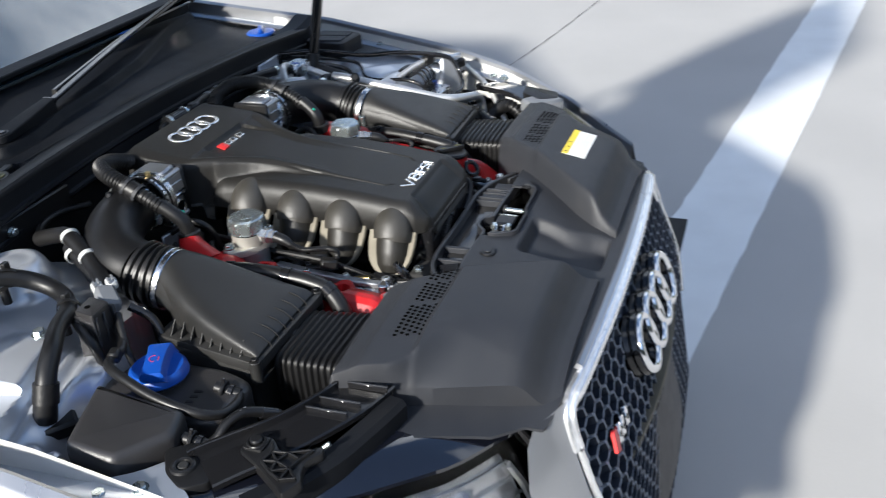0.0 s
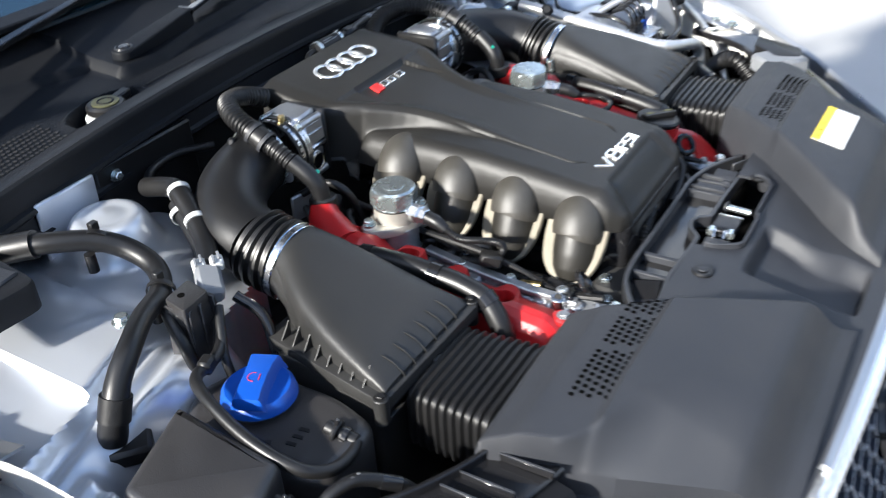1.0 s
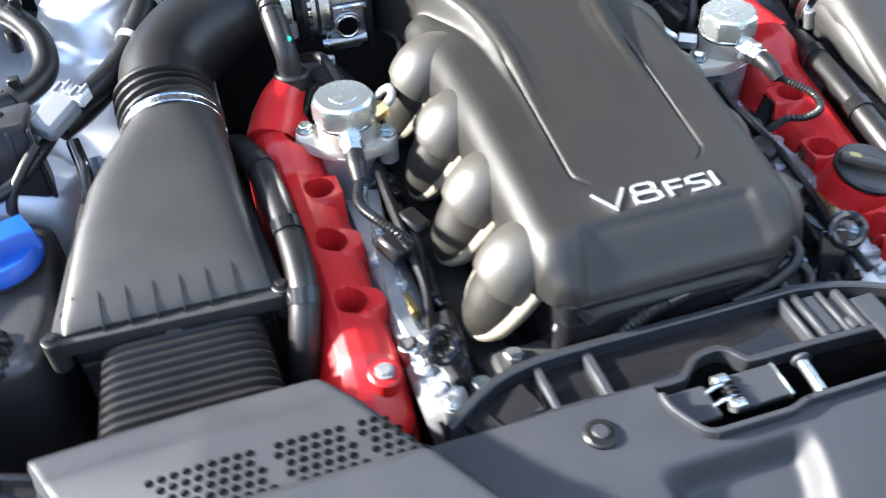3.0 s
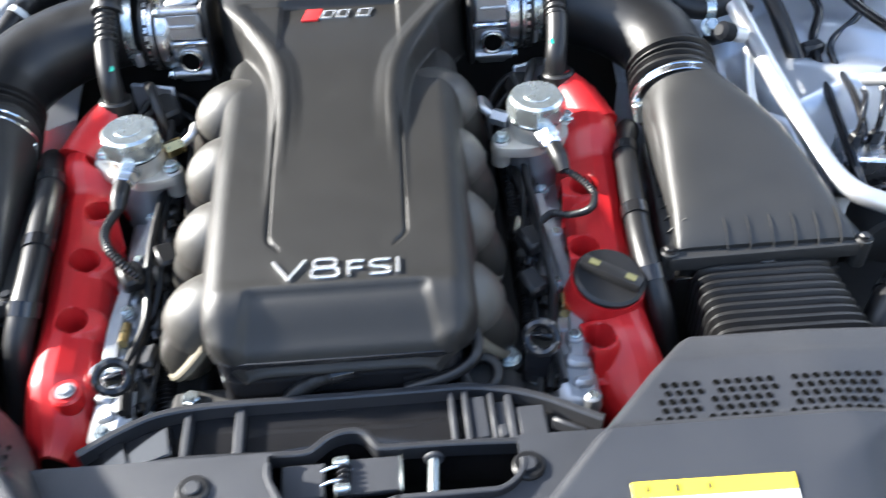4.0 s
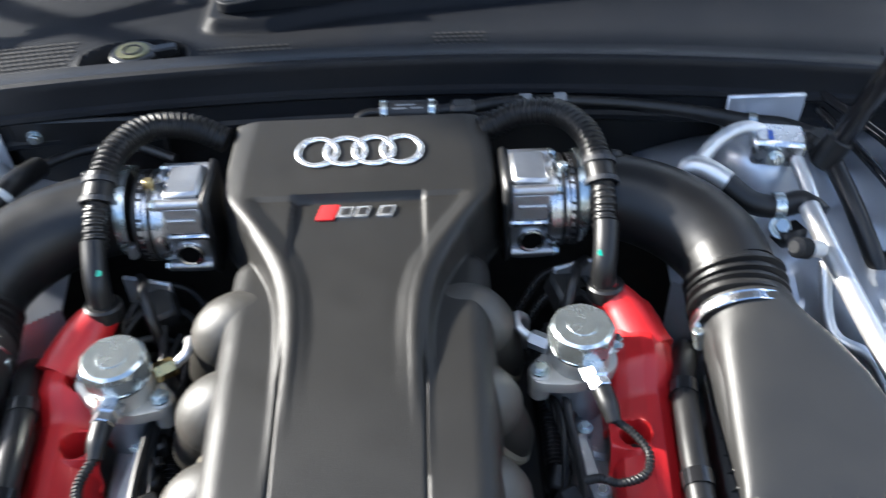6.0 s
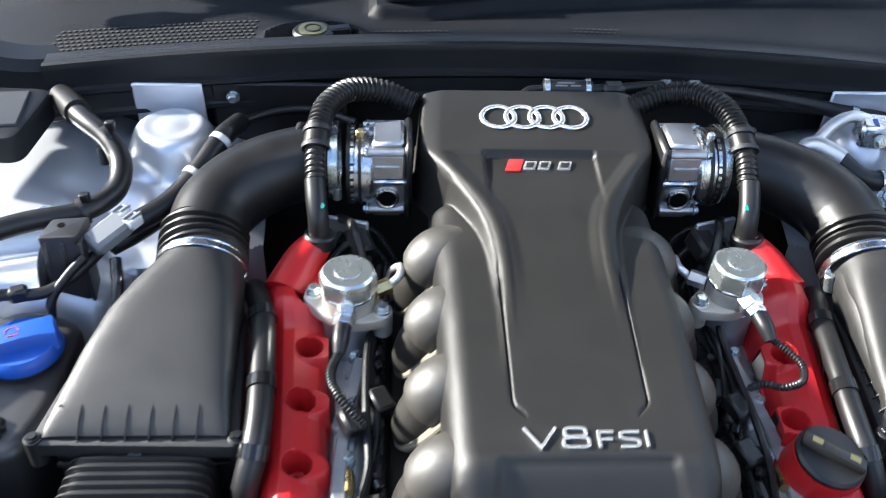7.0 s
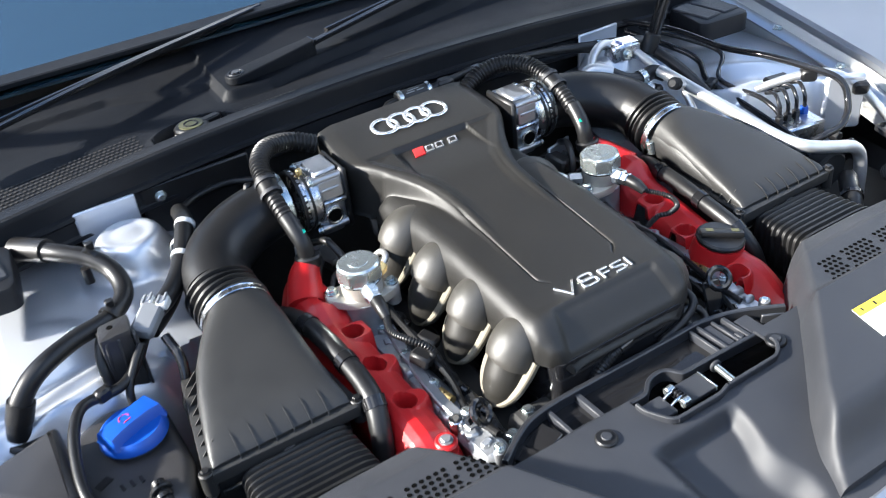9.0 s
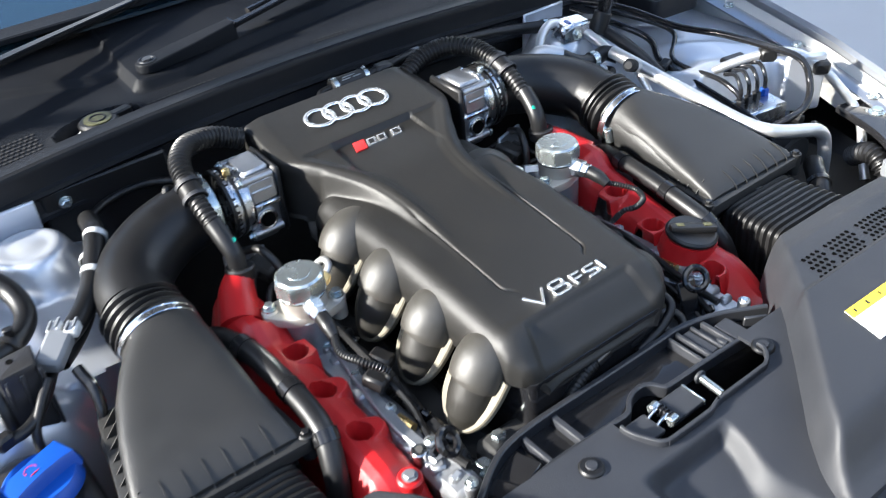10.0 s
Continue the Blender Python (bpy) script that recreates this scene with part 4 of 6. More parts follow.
for x, y in ((-0.001, -0.1225), (0.0005, -0.1450)):
    part("roller", rod((x - 0.005, y, 0.761), (x + 0.006, y + 0.001, 0.761), 0.0052, 16, bevel=0.001), ZINC, latch)
part("latch_spring", sweep([(0.002, -0.126, 0.762), (0.002, -0.143, 0.762)], 0.0055, 12, 6, 0.002, 0.004), GLOSS, latch)
part("plate_edge", block((0.0015, 0.030, 0.007), pose(0.0440, -0.1330, 0.7575), 0.0003), ZINC, latch)
part("rubber_stop", rod((0.0685, -0.122, 0.757), (0.0665, -0.152, 0.757), 0.0042, 14, bevel=0.001), ZINC, latch, "grey steel pin")
part("stop_head", rod((0.0687, -0.119, 0.757), (0.0685, -0.123, 0.757), 0.0075, 14, bevel=0.001), SHEET, latch)
part("latch_well", block((0.20, 0.085, 0.01), pose(0.040, -0.130, 0.705), 0.0), PIT, carrier)


# ---- left front corner: lamp carrier arm, pipes, brackets ----
arm = thing("lamp_carrier", (-0.55, -0.03, 0.70), "black plastic lamp carrier with ribs and bracket", "bracket")
part("band", ribbon([(-0.640, 0.012, 0.774), (-0.612, -0.012, 0.776), (-0.585, -0.035, 0.776), (-0.555, -0.055, 0.776), (-0.520, -0.075, 0.775), (-0.485, -0.090, 0.773), (-0.440, -0.102, 0.770)], 0.058, 0.010), GLOSS, arm, "gloss black carrier shelf")
part("band_edge", ribbon([(-0.626, 0.040, 0.780), (-0.616, 0.030, 0.782), (-0.590, 0.006, 0.783), (-0.564, -0.018, 0.783), (-0.539, -0.036, 0.783), (-0.512, -0.050, 0.782), (-0.487, -0.061, 0.781), (-0.450, -0.071, 0.778)], 0.005, 0.016), GLOSS, arm, "raised rear edge of the shelf")
part("front_wall", ribbon([(-0.660, -0.045, 0.752), (-0.625, -0.075, 0.755), (-0.575, -0.105, 0.756), (-0.520, -0.122, 0.754), (-0.460, -0.135, 0.750)], 0.030, 0.036), COWL, arm)
for x, y, a in ((-0.4655, -0.103, 2), (-0.5005, -0.084, 1), (-0.5210, -0.076, 1)):
    rb = part("rib", block((0.0030, 0.050, 0.008), pose(x, y, 0.7810, 0, 0, a), 0.0006), GLOSS, arm)
    part("rib_edge", block((0.0024, 0.051, 0.0015), pose(x, y, 0.7855, 0, 0, a), 0.0004), SHEET, rb)
br = part("casting", slab(rounded([(-0.608, -0.013), (-0.580, -0.014), (-0.579, -0.040), (-0.596, -0.056), (-0.590, -0.082), (-0.576, -0.100), (-0.588, -0.104), (-0.606, -0.092), (-0.622, -0.095), (-0.633, -0.101), (-0.657, -0.090), (-0.644, -0.073), (-0.632, -0.055), (-0.622, -0.040)], 0.005), 0.772, 0.7855, 0.003), RUBBER, arm, "ribbed black bracket casting")
cell = [(-0.590, -0.045), (-0.604, -0.052), (-0.620, -0.048), (-0.601, -0.070), (-0.616, -0.064), (-0.632, -0.064), (-0.606, -0.086), (-0.622, -0.082), (-0.640, -0.080), (-0.590, -0.094), (-0.634, -0.095)]
for a, b in ((0, 1), (1, 2), (1, 3), (1, 4), (2, 4), (2, 5), (3, 4), (4, 5), (3, 6), (4, 7), (5, 7), (5, 8), (6, 7), (7, 8), (6, 9), (7, 10), (8, 10), (3, 9)):
    p, q = Vector((*cell[a], 0.7875)), Vector((*cell[b], 0.7875))
    part("web", ribbon([p, p.lerp(q, 0.5), q], 0.0026, 0.005, 2), RUBBER, br)
part("bolt_pocket", slab(rounded([(-0.606, -0.016), (-0.583, -0.016), (-0.583, -0.040), (-0.606, -0.040)], 0.004), 0.785, 0.7885, 0.001), RUBBER, br)
part("casting_bolt", rod((-0.5945, -0.028, 0.788), (-0.5945, -0.028, 0.794), 0.0070, 18, bevel=0.0015), RUBBER, br)
part("bolt_ring", torus((-0.5945, -0.028, 0.789), (0, 0, 1), 0.0095, 0.0018, 20, 6), RUBBER, br)
part("stud", rod((-0.578, -0.099, 0.782), (-0.574, -0.106, 0.787), 0.0030, 10), ZINC, br)
mount = part("lamp_mount", slab(rounded([(-0.622, 0.075), (-0.600, 0.045), (-0.616, 0.010), (-0.654, -0.004), (-0.672, 0.022), (-0.655, 0.052)], 0.008), 0.768, 0.779, 0.003), RUBBER, arm, "black lamp mounting plate")
part("mount_grommet", torus((-0.641, 0.037, 0.779), (0, 0, 1), 0.011, 0.004, 24, 8), RUBBER, mount)
part("mount_pin", rod((-0.641, 0.037, 0.774), (-0.641, 0.037, 0.782), 0.006, 16, bevel=0.001), DARK, mount)
flange = part("wing_flange", slab(rounded([(-0.700, 0.290), (-0.678, 0.254), (-0.679, 0.175), (-0.684, 0.125), (-0.672, 0.098), (-0.650, 0.074), (-0.632, 0.060), (-0.650, 0.050), (-0.668, 0.018), (-0.690, -0.010), (-0.735, 0.060), (-0.740, 0.180), (-0.745, 0.290)], 0.010, 3), 0.765, 0.7790, 0.003, slope=lambda x, y: 0.025 * (y - 0.1) + 0.16 * smoothstep(-0.690, -0.740, x) * 0.06), APRON, car, "silver painted flange along the wing")
for x, y in ((-0.684, 0.062), (-0.704, 0.098)):
    part("flange_bolt", bolt_head((x, y, 0.779), 0.0075, 0.007), ZINC, flange)
armr = thing("lamp_carrier", (0.55, -0.03, 0.70), "black plastic lamp carrier beside the wing", "bracket")
part("band", ribbon([(0.66, 0.10, 0.765), (0.635, 0.02, 0.762), (0.60, -0.03, 0.760), (0.54, -0.075, 0.758), (0.46, -0.10, 0.752)], 0.055, 0.012), GLOSS, armr)
part("casting", slab(rounded([(0.63, -0.01), (0.585, -0.015), (0.545, -0.06), (0.56, -0.10), (0.60, -0.09)], 0.008), 0.760, 0.778, 0.004), RUBBER, armr)
part("light_block", block((0.075, 0.06, 0.030), pose(0.553, -0.066, 0.762, 0, 0, -42), 0.005), GREY, armr, "grey plastic block")
part("casting_bolt", bolt_head((0.60, 0.03, 0.80), 0.008, 0.008), ZINC, armr)


# ---- air boxes ----
def air_box(side):
    ob = thing("air_box", (side * 0.37, 0.11, 0.60), "black ribbed plastic air filter box with round outlet", "air box", "air boxes")
    s = side
    part("base", slab(rounded([(s * x, y) for x, y in ((0.292, 0.050), (0.450, 0.054), (0.440, 0.19), (0.300, 0.19))], 0.012), 0.60, 0.775, 0.004), BOX, ob)
    part("rim", slab(rounded([(s * x, y) for x, y in ((0.280, 0.036), (0.460, 0.040), (0.432, 0.208), (0.296, 0.208))], 0.010), 0.770, 0.784, 0.003), BOX, ob)
    rings = [superring(s * 0.370, 0.776, 0.079, 0.012, 9, 0.046, 40), superring(s * 0.3698, 0.778, 0.0785, 0.017, 8, 0.054, 40), superring(s * 0.368, 0.780, 0.0745, 0.026, 6, 0.085, 40),
             superring(s * 0.364, 0.783, 0.069, 0.036, 5.5, 0.125, 40), superring(s * 0.358, 0.788, 0.061, 0.044, 5, 0.165, 40), superring(s * 0.350, 0.796, 0.053, 0.046, 3.8, 0.195, 40),
             superring(s * 0.344, 0.805, 0.046, 0.045, 2.6, 0.215, 40), superring(s * 0.340, 0.812, 0.0425, 0.0425, 2.0, 0.230, 40), superring(s * 0.338, 0.814, 0.042, 0.042, 2.0, 0.246, 40)]
    lid = part("lid", loft(bmesh.new(), rings), BOX, ob, "satin black lid with stiffening fins")
    front = Vector((-0.437, 0.062, 0.7835)) if s < 0 else Vector((0.3035, 0.062, 0.7835))
    back = Vector((s * 0.338 - 0.0075, 0.240, 0.8120))
    part("lid_ridge", sweep([back, back.lerp(front, 0.35) + Vector((0, 0, 0.001)), back.lerp(front, 0.7), front], [0.0345, 0.0300, 0.0200, 0.0085] if s < 0 else [0.0330, 0.0275, 0.0180, 0.0080], 32, 8), BOX, lid)
    # fins along the front and one side
    for i in range(6):
        x = (0.318 + 0.100 * i / 5) if s < 0 else (0.335 + 0.100 * i / 5)
        fin = bmesh.new()
        loft(fin, [[Vector((s * (x + d), y, z)) for y, z in ((0.042, 0.783), (0.078, 0.783), (0.076, 0.8010), (0.066, 0.8005), (0.056, 0.7975), (0.045, 0.7890))] for d in (-0.0006, 0.0006)])
        part("fin", fin, BOX, lid)
    for i in range(8):
        y = 0.070 + 0.115 * i / 7
        xo = -(0.457 - 0.17 * (y - 0.04)) if s < 0 else (0.283 + 0.09 * (y - 0.04))
        fin = bmesh.new()
        loft(fin, [[Vector((x, y + d, z)) for x, z in ((xo, 0.783), (xo + 0.016, 0.783), (xo + 0.016, 0.801))] for d in (-0.0006, 0.0006)])
        part("fin", fin, BOX, lid)
    for x, y in ((0.456, 0.046), (0.284, 0.046)):
        boss = part("screw_boss", rod((s * x, y, 0.755), (s * x, y, 0.786), 0.0078, 16, bevel=0.001), BOX, ob)
        part("screw", bolt_head((s * x, y, 0.786), 0.0045, 0.0035), RUBBER, boss)
    part("front_ridge", block((0.150, 0.004, 0.006), pose(s * 0.37, 0.049, 0.745), 0.001), BOX, ob)
    part("clip", block((0.012, 0.004, 0.006), pose(s * 0.37, 0.037, 0.772), 0.001), BOX, ob)
    return ob


def intake_tube(side):
    ob = thing("intake_tube", (side * 0.32, 0.33, 0.78), "black rubber intake pipe with bellows and steel clamp", "intake pipe", "intake pipes")
    s = side
    part("pipe", sweep([(s * 0.340, 0.284, 0.822), (s * 0.334, 0.315, 0.828), (s * 0.314, 0.345, 0.834), (s * 0.282, 0.368, 0.840), (s * 0.245, 0.380, 0.845), (s * 0.212, 0.383, 0.848)],
                       [0.0405, 0.042, 0.0425, 0.042, 0.041, 0.040], 28, 8), RUBBER, ob)
    part("bellows", sweep([(s * 0.338, 0.246, 0.814), (s * 0.340, 0.266, 0.8185), (s * 0.340, 0.286, 0.8245)], 0.0455, 28, 8, 0.0045, 0.0095), RUBBER, ob)
    cl = part("clamp", ring_band((s * 0.338, 0.238, 0.8125), (0, 1, 0.22), 0.0435, 0.0085, 0.0012, 40), MACHINED, ob, "bright steel hose clamp")
    for dy in (-0.0040, 0.0040):
        part("clamp_edge", torus((s * 0.338, 0.238 + dy, 0.8125 + 0.22 * dy), (0, 1, 0.22), 0.0446, 0.0009, 44, 6), CHROME, cl)
    part("clamp_screw", rod((s * 0.301, 0.226, 0.795), (s * 0.297, 0.228, 0.815), 0.0055, 12, bevel=0.001), ZINC, cl)
    part("clamp_tab", block((0.012, 0.010, 0.008), pose(s * 0.300, 0.236, 0.812, 0, 35 * s, 0), 0.002), ZINC, cl)
    cl2 = part("clamp", ring_band((s * 0.212, 0.383, 0.848), (1, 0, 0), 0.0415, 0.010, 0.002, 40), ZINC, ob, "bright steel hose clamp")
    part("clamp_screw", rod((s * 0.208, 0.345, 0.822), (s * 0.208, 0.345, 0.838), 0.005, 12, bevel=0.001), ALLOY, cl2)
    part("bracket", block((0.016, 0.010, 0.014), pose(s * 0.246, 0.392, 0.882, 0, 25, 30), 0.003), RUBBER, ob)
    return ob


SHIFT = {-1: 0.0, 1: -0.008}       # the two banks do not lie quite evenly
for side, dx, dt in ((-1, -0.003, -0.0070), (1, 0.001, -0.003)):
    air_box(side).location += Vector((dx, 0.006, 0.001))
    intake_tube(side).location += Vector((dt, 0.006, 0.0))


# ---- engine ----
engine = thing("engine", (0, 0.15, 0.47), "V8 engine with black cover and red cam covers", "engine")
part("block", block((0.36, 0.42, 0.22), pose(0, 0.13, 0.585), 0.01), DARK, engine)


def deck(y):
    return 0.838 + 0.125 * max(0.0, y) + 0.03 * min(0.0, y)


def ridge_x(y):
    """Half-width of the raised spine: wide behind, waisted, then straight to the front."""
    return lerp_table(((-0.05, 0.0555), (0.14, 0.057), (0.19, 0.0585), (0.215, 0.060), (0.235, 0.0625), (0.252, 0.066), (0.268, 0.071), (0.284, 0.078), (0.300, 0.0865), (0.316, 0.096), (0.330, 0.105),
                       (0.345, 0.1145), (0.356, 0.121), (0.366, 0.126), (0.378, 0.1285), (0.41, 0.128), (0.462, 0.125)), y)


def band_x(y):
    """Inner edge of the rounded band that follows the spine's edge."""
    return lerp_table(((-0.05, 0.046), (0.14, 0.044), (0.20, 0.043), (0.24, 0.0455), (0.262, 0.050), (0.282, 0.0565), (0.300, 0.067), (0.315, 0.077), (0.330, 0.087), (0.345, 0.097), (0.358, 0.1035), (0.372, 0.107), (0.41, 0.105), (0.462, 0.100)), y)


def cover_half(y):
    front = lerp_table(((-0.052, 0.074), (-0.049, 0.087), (-0.042, 0.098), (-0.028, 0.1065), (0.0, 0.1115), (0.28, 0.1155)), y)
    return max(front, ridge_x(y) + 0.0045)


COVER_X = 0.002       # the cover sits a little off the middle of the bay


def cover_z(x, y):
    ax = abs(x)
    hw, r, b = cover_half(y), ridge_x(y), band_x(y)
    z = deck(y)
    waist = smoothstep(0.10, 0.20, y)
    # the band: a facet leaning outwards behind, a rounded ridge at the waist
    t = min(1.0, max(0.0, (ax - b) / (r - b)))
    behind = smoothstep(0.33, 0.375, y)
    z -= behind * 0.0065 * t ** 1.3
    z += (1 - behind) * waist * (0.0022 * math.sin(math.pi * min(1.0, t * 1.15)) - 0.0022 * t * t)
    # hollow centre between the bands, with a sharp step behind the badge
    inner = 1 - smoothstep(b - 0.012, b + 0.001, ax)
    z -= 0.0030 * inner * smoothstep(0.12, 0.24, y) * (1 - smoothstep(0.355, 0.357, y))
    step = (1 - smoothstep(0.0585, 0.0605, ax)) * (1 - smoothstep(0.3575, 0.3595, y)) * smoothstep(0.26, 0.345, y)
    z -= 0.0048 * step
    # shoulders fall away outside the spine, and end in a rounded butt
    out = smoothstep(r - 0.0015, r + 0.0075, ax)
    z -= out * (0.002 * smoothstep(0.06, 0.12, y) + 0.006 * smoothstep(0.13, 0.22, y) + 0.017 * smoothstep(0.20, 0.315, y))
    k = min(1.0, max(0.0, (y - 0.297) / 0.020))
    z -= out * (0.016 * (1 - math.sqrt(max(0.0, 1 - k * k))) + 0.045 * smoothstep(0.316, 0.321, y))
    rim = min(1.0, max(0.0, (ax - (hw - 0.023)) / 0.023))
    z -= (1 - smoothstep(0.31, 0.325, y)) * 0.026 * (1 - math.sqrt(max(0.0, 1 - 0.985 * rim * rim))) * (0.35 + 0.65 * smoothstep(-0.05, 0.0, y))
    z -= smoothstep(0.31, 0.325, y) * 0.004 * smoothstep(r - 0.004, r + 0.002, ax)
    # seam lines along the spine
    edge = 0.0565 - 0.010 * smoothstep(0.060, 0.026, y) ** 6
    z -= 0.0030 * math.exp(-((ax - edge) / 0.0011) ** 2) * smoothstep(0.024, 0.032, y) * (1 - smoothstep(0.17, 0.21, y))
    # front: a hollow facet, and the nose rolling under
    z -= 0.030 * smoothstep(-0.006, -0.050, y) ** 1.3 * (1 - 0.25 * smoothstep(0.075, 0.095, ax))
    z -= 0.0055 * smoothstep(-0.009, -0.014, y) * (1 - smoothstep(0.066, 0.076, ax + 0.25 * (y + 0.02)))
    z -= 0.014 * smoothstep(-0.042, -0.052, y) ** 2
    return z


def cover_bm():
    """Deck with a skirt that hangs to a level hem; its rows follow the spine's edge."""
    bm = bmesh.new()
    nv, inside, outside = 230, 46, 34
    top = []
    for j in range(nv + 1):
        y = -0.052 + 0.514 * j / nv
        r, hw = ridge_x(y), cover_half(y)
        xs = [-(r + (hw - r) * k / outside) for k in range(outside, 0, -1)] + [r * (2 * k / (2 * inside) - 1) for k in range(2 * inside + 1)] + [r + (hw - r) * k / outside for k in range(1, outside + 1)]
        top.append([bm.verts.new((x, y, cover_z(x, y))) for x in xs])
    n = len(top[0]) - 1
    for j in range(nv):
        for i in range(n):
            bm.faces.new((top[j][i], top[j][i + 1], top[j + 1][i + 1], top[j + 1][i]))
    rim = top[0][:] + [top[j][n] for j in range(1, nv + 1)] + top[nv][n - 1::-1] + [top[j][0] for j in range(nv - 1, 0, -1)]
    prev = rim
    for k, push in ((0.3, 0.0015), (0.95, 0.002), (1.0, 0.0005)):
        cur = []
        for v in rim:
            p = v.co
            hem = 0.790 + 0.055 * max(0, p.y)
            sx = math.copysign(push, p.x) if abs(p.x) > cover_half(p.y) - 0.002 else 0
            cur.append(bm.verts.new((p.x + sx, p.y - (push if p.y < -0.05 else 0), p.z + (min(hem, p.z - 0.004) - p.z) * k)))
        for i in range(len(rim)):
            j = (i + 1) % len(rim)
            bm.faces.new((prev[i], cur[i], cur[j], prev[j]))
        prev = cur
    bm.faces.new(prev)
    bmesh.ops.translate(bm, verts=bm.verts, vec=(COVER_X, 0, 0))
    return bm


cover = part("cover", cover_bm(), COVER, engine, "satin black engine cover with emblem", smooth=50)
nose = part("cover_base", slab(rounded([(-0.095, -0.050), (0.095, -0.050), (0.105, 0.02), (0.105, 0.32), (-0.105, 0.32), (-0.105, 0.02)], 0.012), 0.70, 0.795, 0.003), GLOSS, engine, "gloss black lower intake casing")
def on_cover(x, y, h=0.0):
    return Vector((x + COVER_X, y, cover_z(x, y) + h))


for i in range(4):
    c = on_cover(-0.0402 + 0.0268 * i, 0.413, 0.0012)
    part("emblem_ring", torus(c, (0, -0.125, 1), 0.0184, 0.0029, 52, 10, 0.62), SATIN, cover, "chrome emblem ring")


def flat_on_cover(name, outline, h, mat, label="", parent=None):
    """A small raised plate lying on the cover."""
    o = part(name, slab([(x + COVER_X, y) for x, y in outline], 0.0, h, 0.0005), mat, parent or cover, label)
    for v in o.data.vertices:
        v.co.z += cover_z(0, 0.333) + 0.125 * (v.co.y + engine.location.y - 0.333)
    return o


def slant(x, w, y0=0.3345, y1=0.3475, lean=0.30):
    return [(x + lean * (y0 - 0.334), y0), (x + w + lean * (y0 - 0.334), y0), (x + w + lean * (y1 - 0.334), y1), (x + lean * (y1 - 0.334), y1)]


red = flat_on_cover("badge_tag", slant(-0.0380, 0.0160, 0.3320, 0.3500), 0.0022, REDPRINT, "red slanted badge tag")
for x0, w in ((-0.0200, 0.0130), (-0.0045, 0.0125), (0.0165, 0.0140)):
    bar = flat_on_cover("badge_bar", slant(x0, w), 0.0020, SATIN, "small chrome badge bar")
    flat_on_cover("badge_gap", slant(x0 + 0.0025, w - 0.005, 0.3370, 0.3450), 0.0024, PANEL, parent=bar)


def strokes(paths, x0, y0, w, h, pen):
    """A raised letter drawn with a flat pen; paths run in a unit square."""
    bm = bmesh.new()
    for pts, closed in paths:
        P = [on_cover(x0 + w * u, y0 + h * v, 0.0012) for u, v in pts]
        n = len(P)
        rings = []
        for i, p in enumerate(P):
            a = P[(i - 1) % n] if closed or i else p
            b = P[(i + 1) % n] if closed or i < n - 1 else p
            d1, d2 = (p - a), (b - p)
            d1 = d1.normalized() if d1.length else d2.normalized()
            d2 = d2.normalized() if d2.length else d1
            n1, n2 = Vector((-d1.y, d1.x, 0)), Vector((-d2.y, d2.x, 0))
            m = n1 + n2
            m = m / max(0.5, m.length_squared / 2) * pen / 2
            up = Vector((0, 0, 0.0011))
            rings.append([p - m - up, p - m + up * 0.5, p - m * 0.75 + up, p + m * 0.75 + up, p + m + up * 0.5, p + m - up])
        vs = [[bm.verts.new(q) for q in ring] for ring in rings]
        for i in range(n if closed else n - 1):
            a, b = vs[i], vs[(i + 1) % n]
            for k in range(6):
                bm.faces.new((a[k], a[(k + 1) % 6], b[(k + 1) % 6], b[k]))
        if not closed:
            bm.faces.new(vs[0])
            bm.faces.new(vs[-1])
    return bm


def oval(u0, u1, v0, v1, corner=0.32):
    out = []
    for cx, cy, a0 in ((1, 1, 0), (0, 1, 90), (0, 0, 180), (1, 0, 270)):
        for k in range(5):
            a = radians(a0 + 22.5 * k)
            rx, ry = corner * (u1 - u0) * 0.8, corner * (v1 - v0)
            out.append(((u1 - rx if cx else u0 + rx) + rx * math.cos(a), (v1 - ry if cy else v0 + ry) + ry * math.sin(a)))
    return out


LETTERS = (
    ("V", -0.0500, 0.0255, 0.0185, (([(0.0, 1.0), (0.5, 0.03), (1.0, 1.0)], False),)),
    ("8", -0.0190, 0.0205, 0.0185, ((oval(0.08, 0.92, 0.56, 0.98), True), (oval(0.0, 1.0, 0.02, 0.50), True))),
    ("F", 0.0085, 0.0135, 0.0150, (([(1.0, 0.95), (0.10, 0.95), (0.10, 0.0)], False), ([(0.10, 0.50), (0.88, 0.50)], False))),
    ("S", 0.0265, 0.0160, 0.0150, (([(1.0, 0.95), (0.25, 0.95), (0.06, 0.85), (0.06, 0.62), (0.25, 0.52), (0.78, 0.48), (0.95, 0.38), (0.95, 0.15), (0.78, 0.05), (0.0, 0.05)], False),)),
    ("I", 0.0485, 0.0010, 0.0150, (([(0.0, 1.0), (0.0, 0.0)], False),)),
)
for ch, x0, w, h, paths in LETTERS:
    part("letter", strokes(paths, x0, -0.004, w, h, 0.0028), SATIN, cover, "raised chrome letter " + ch, smooth=30)

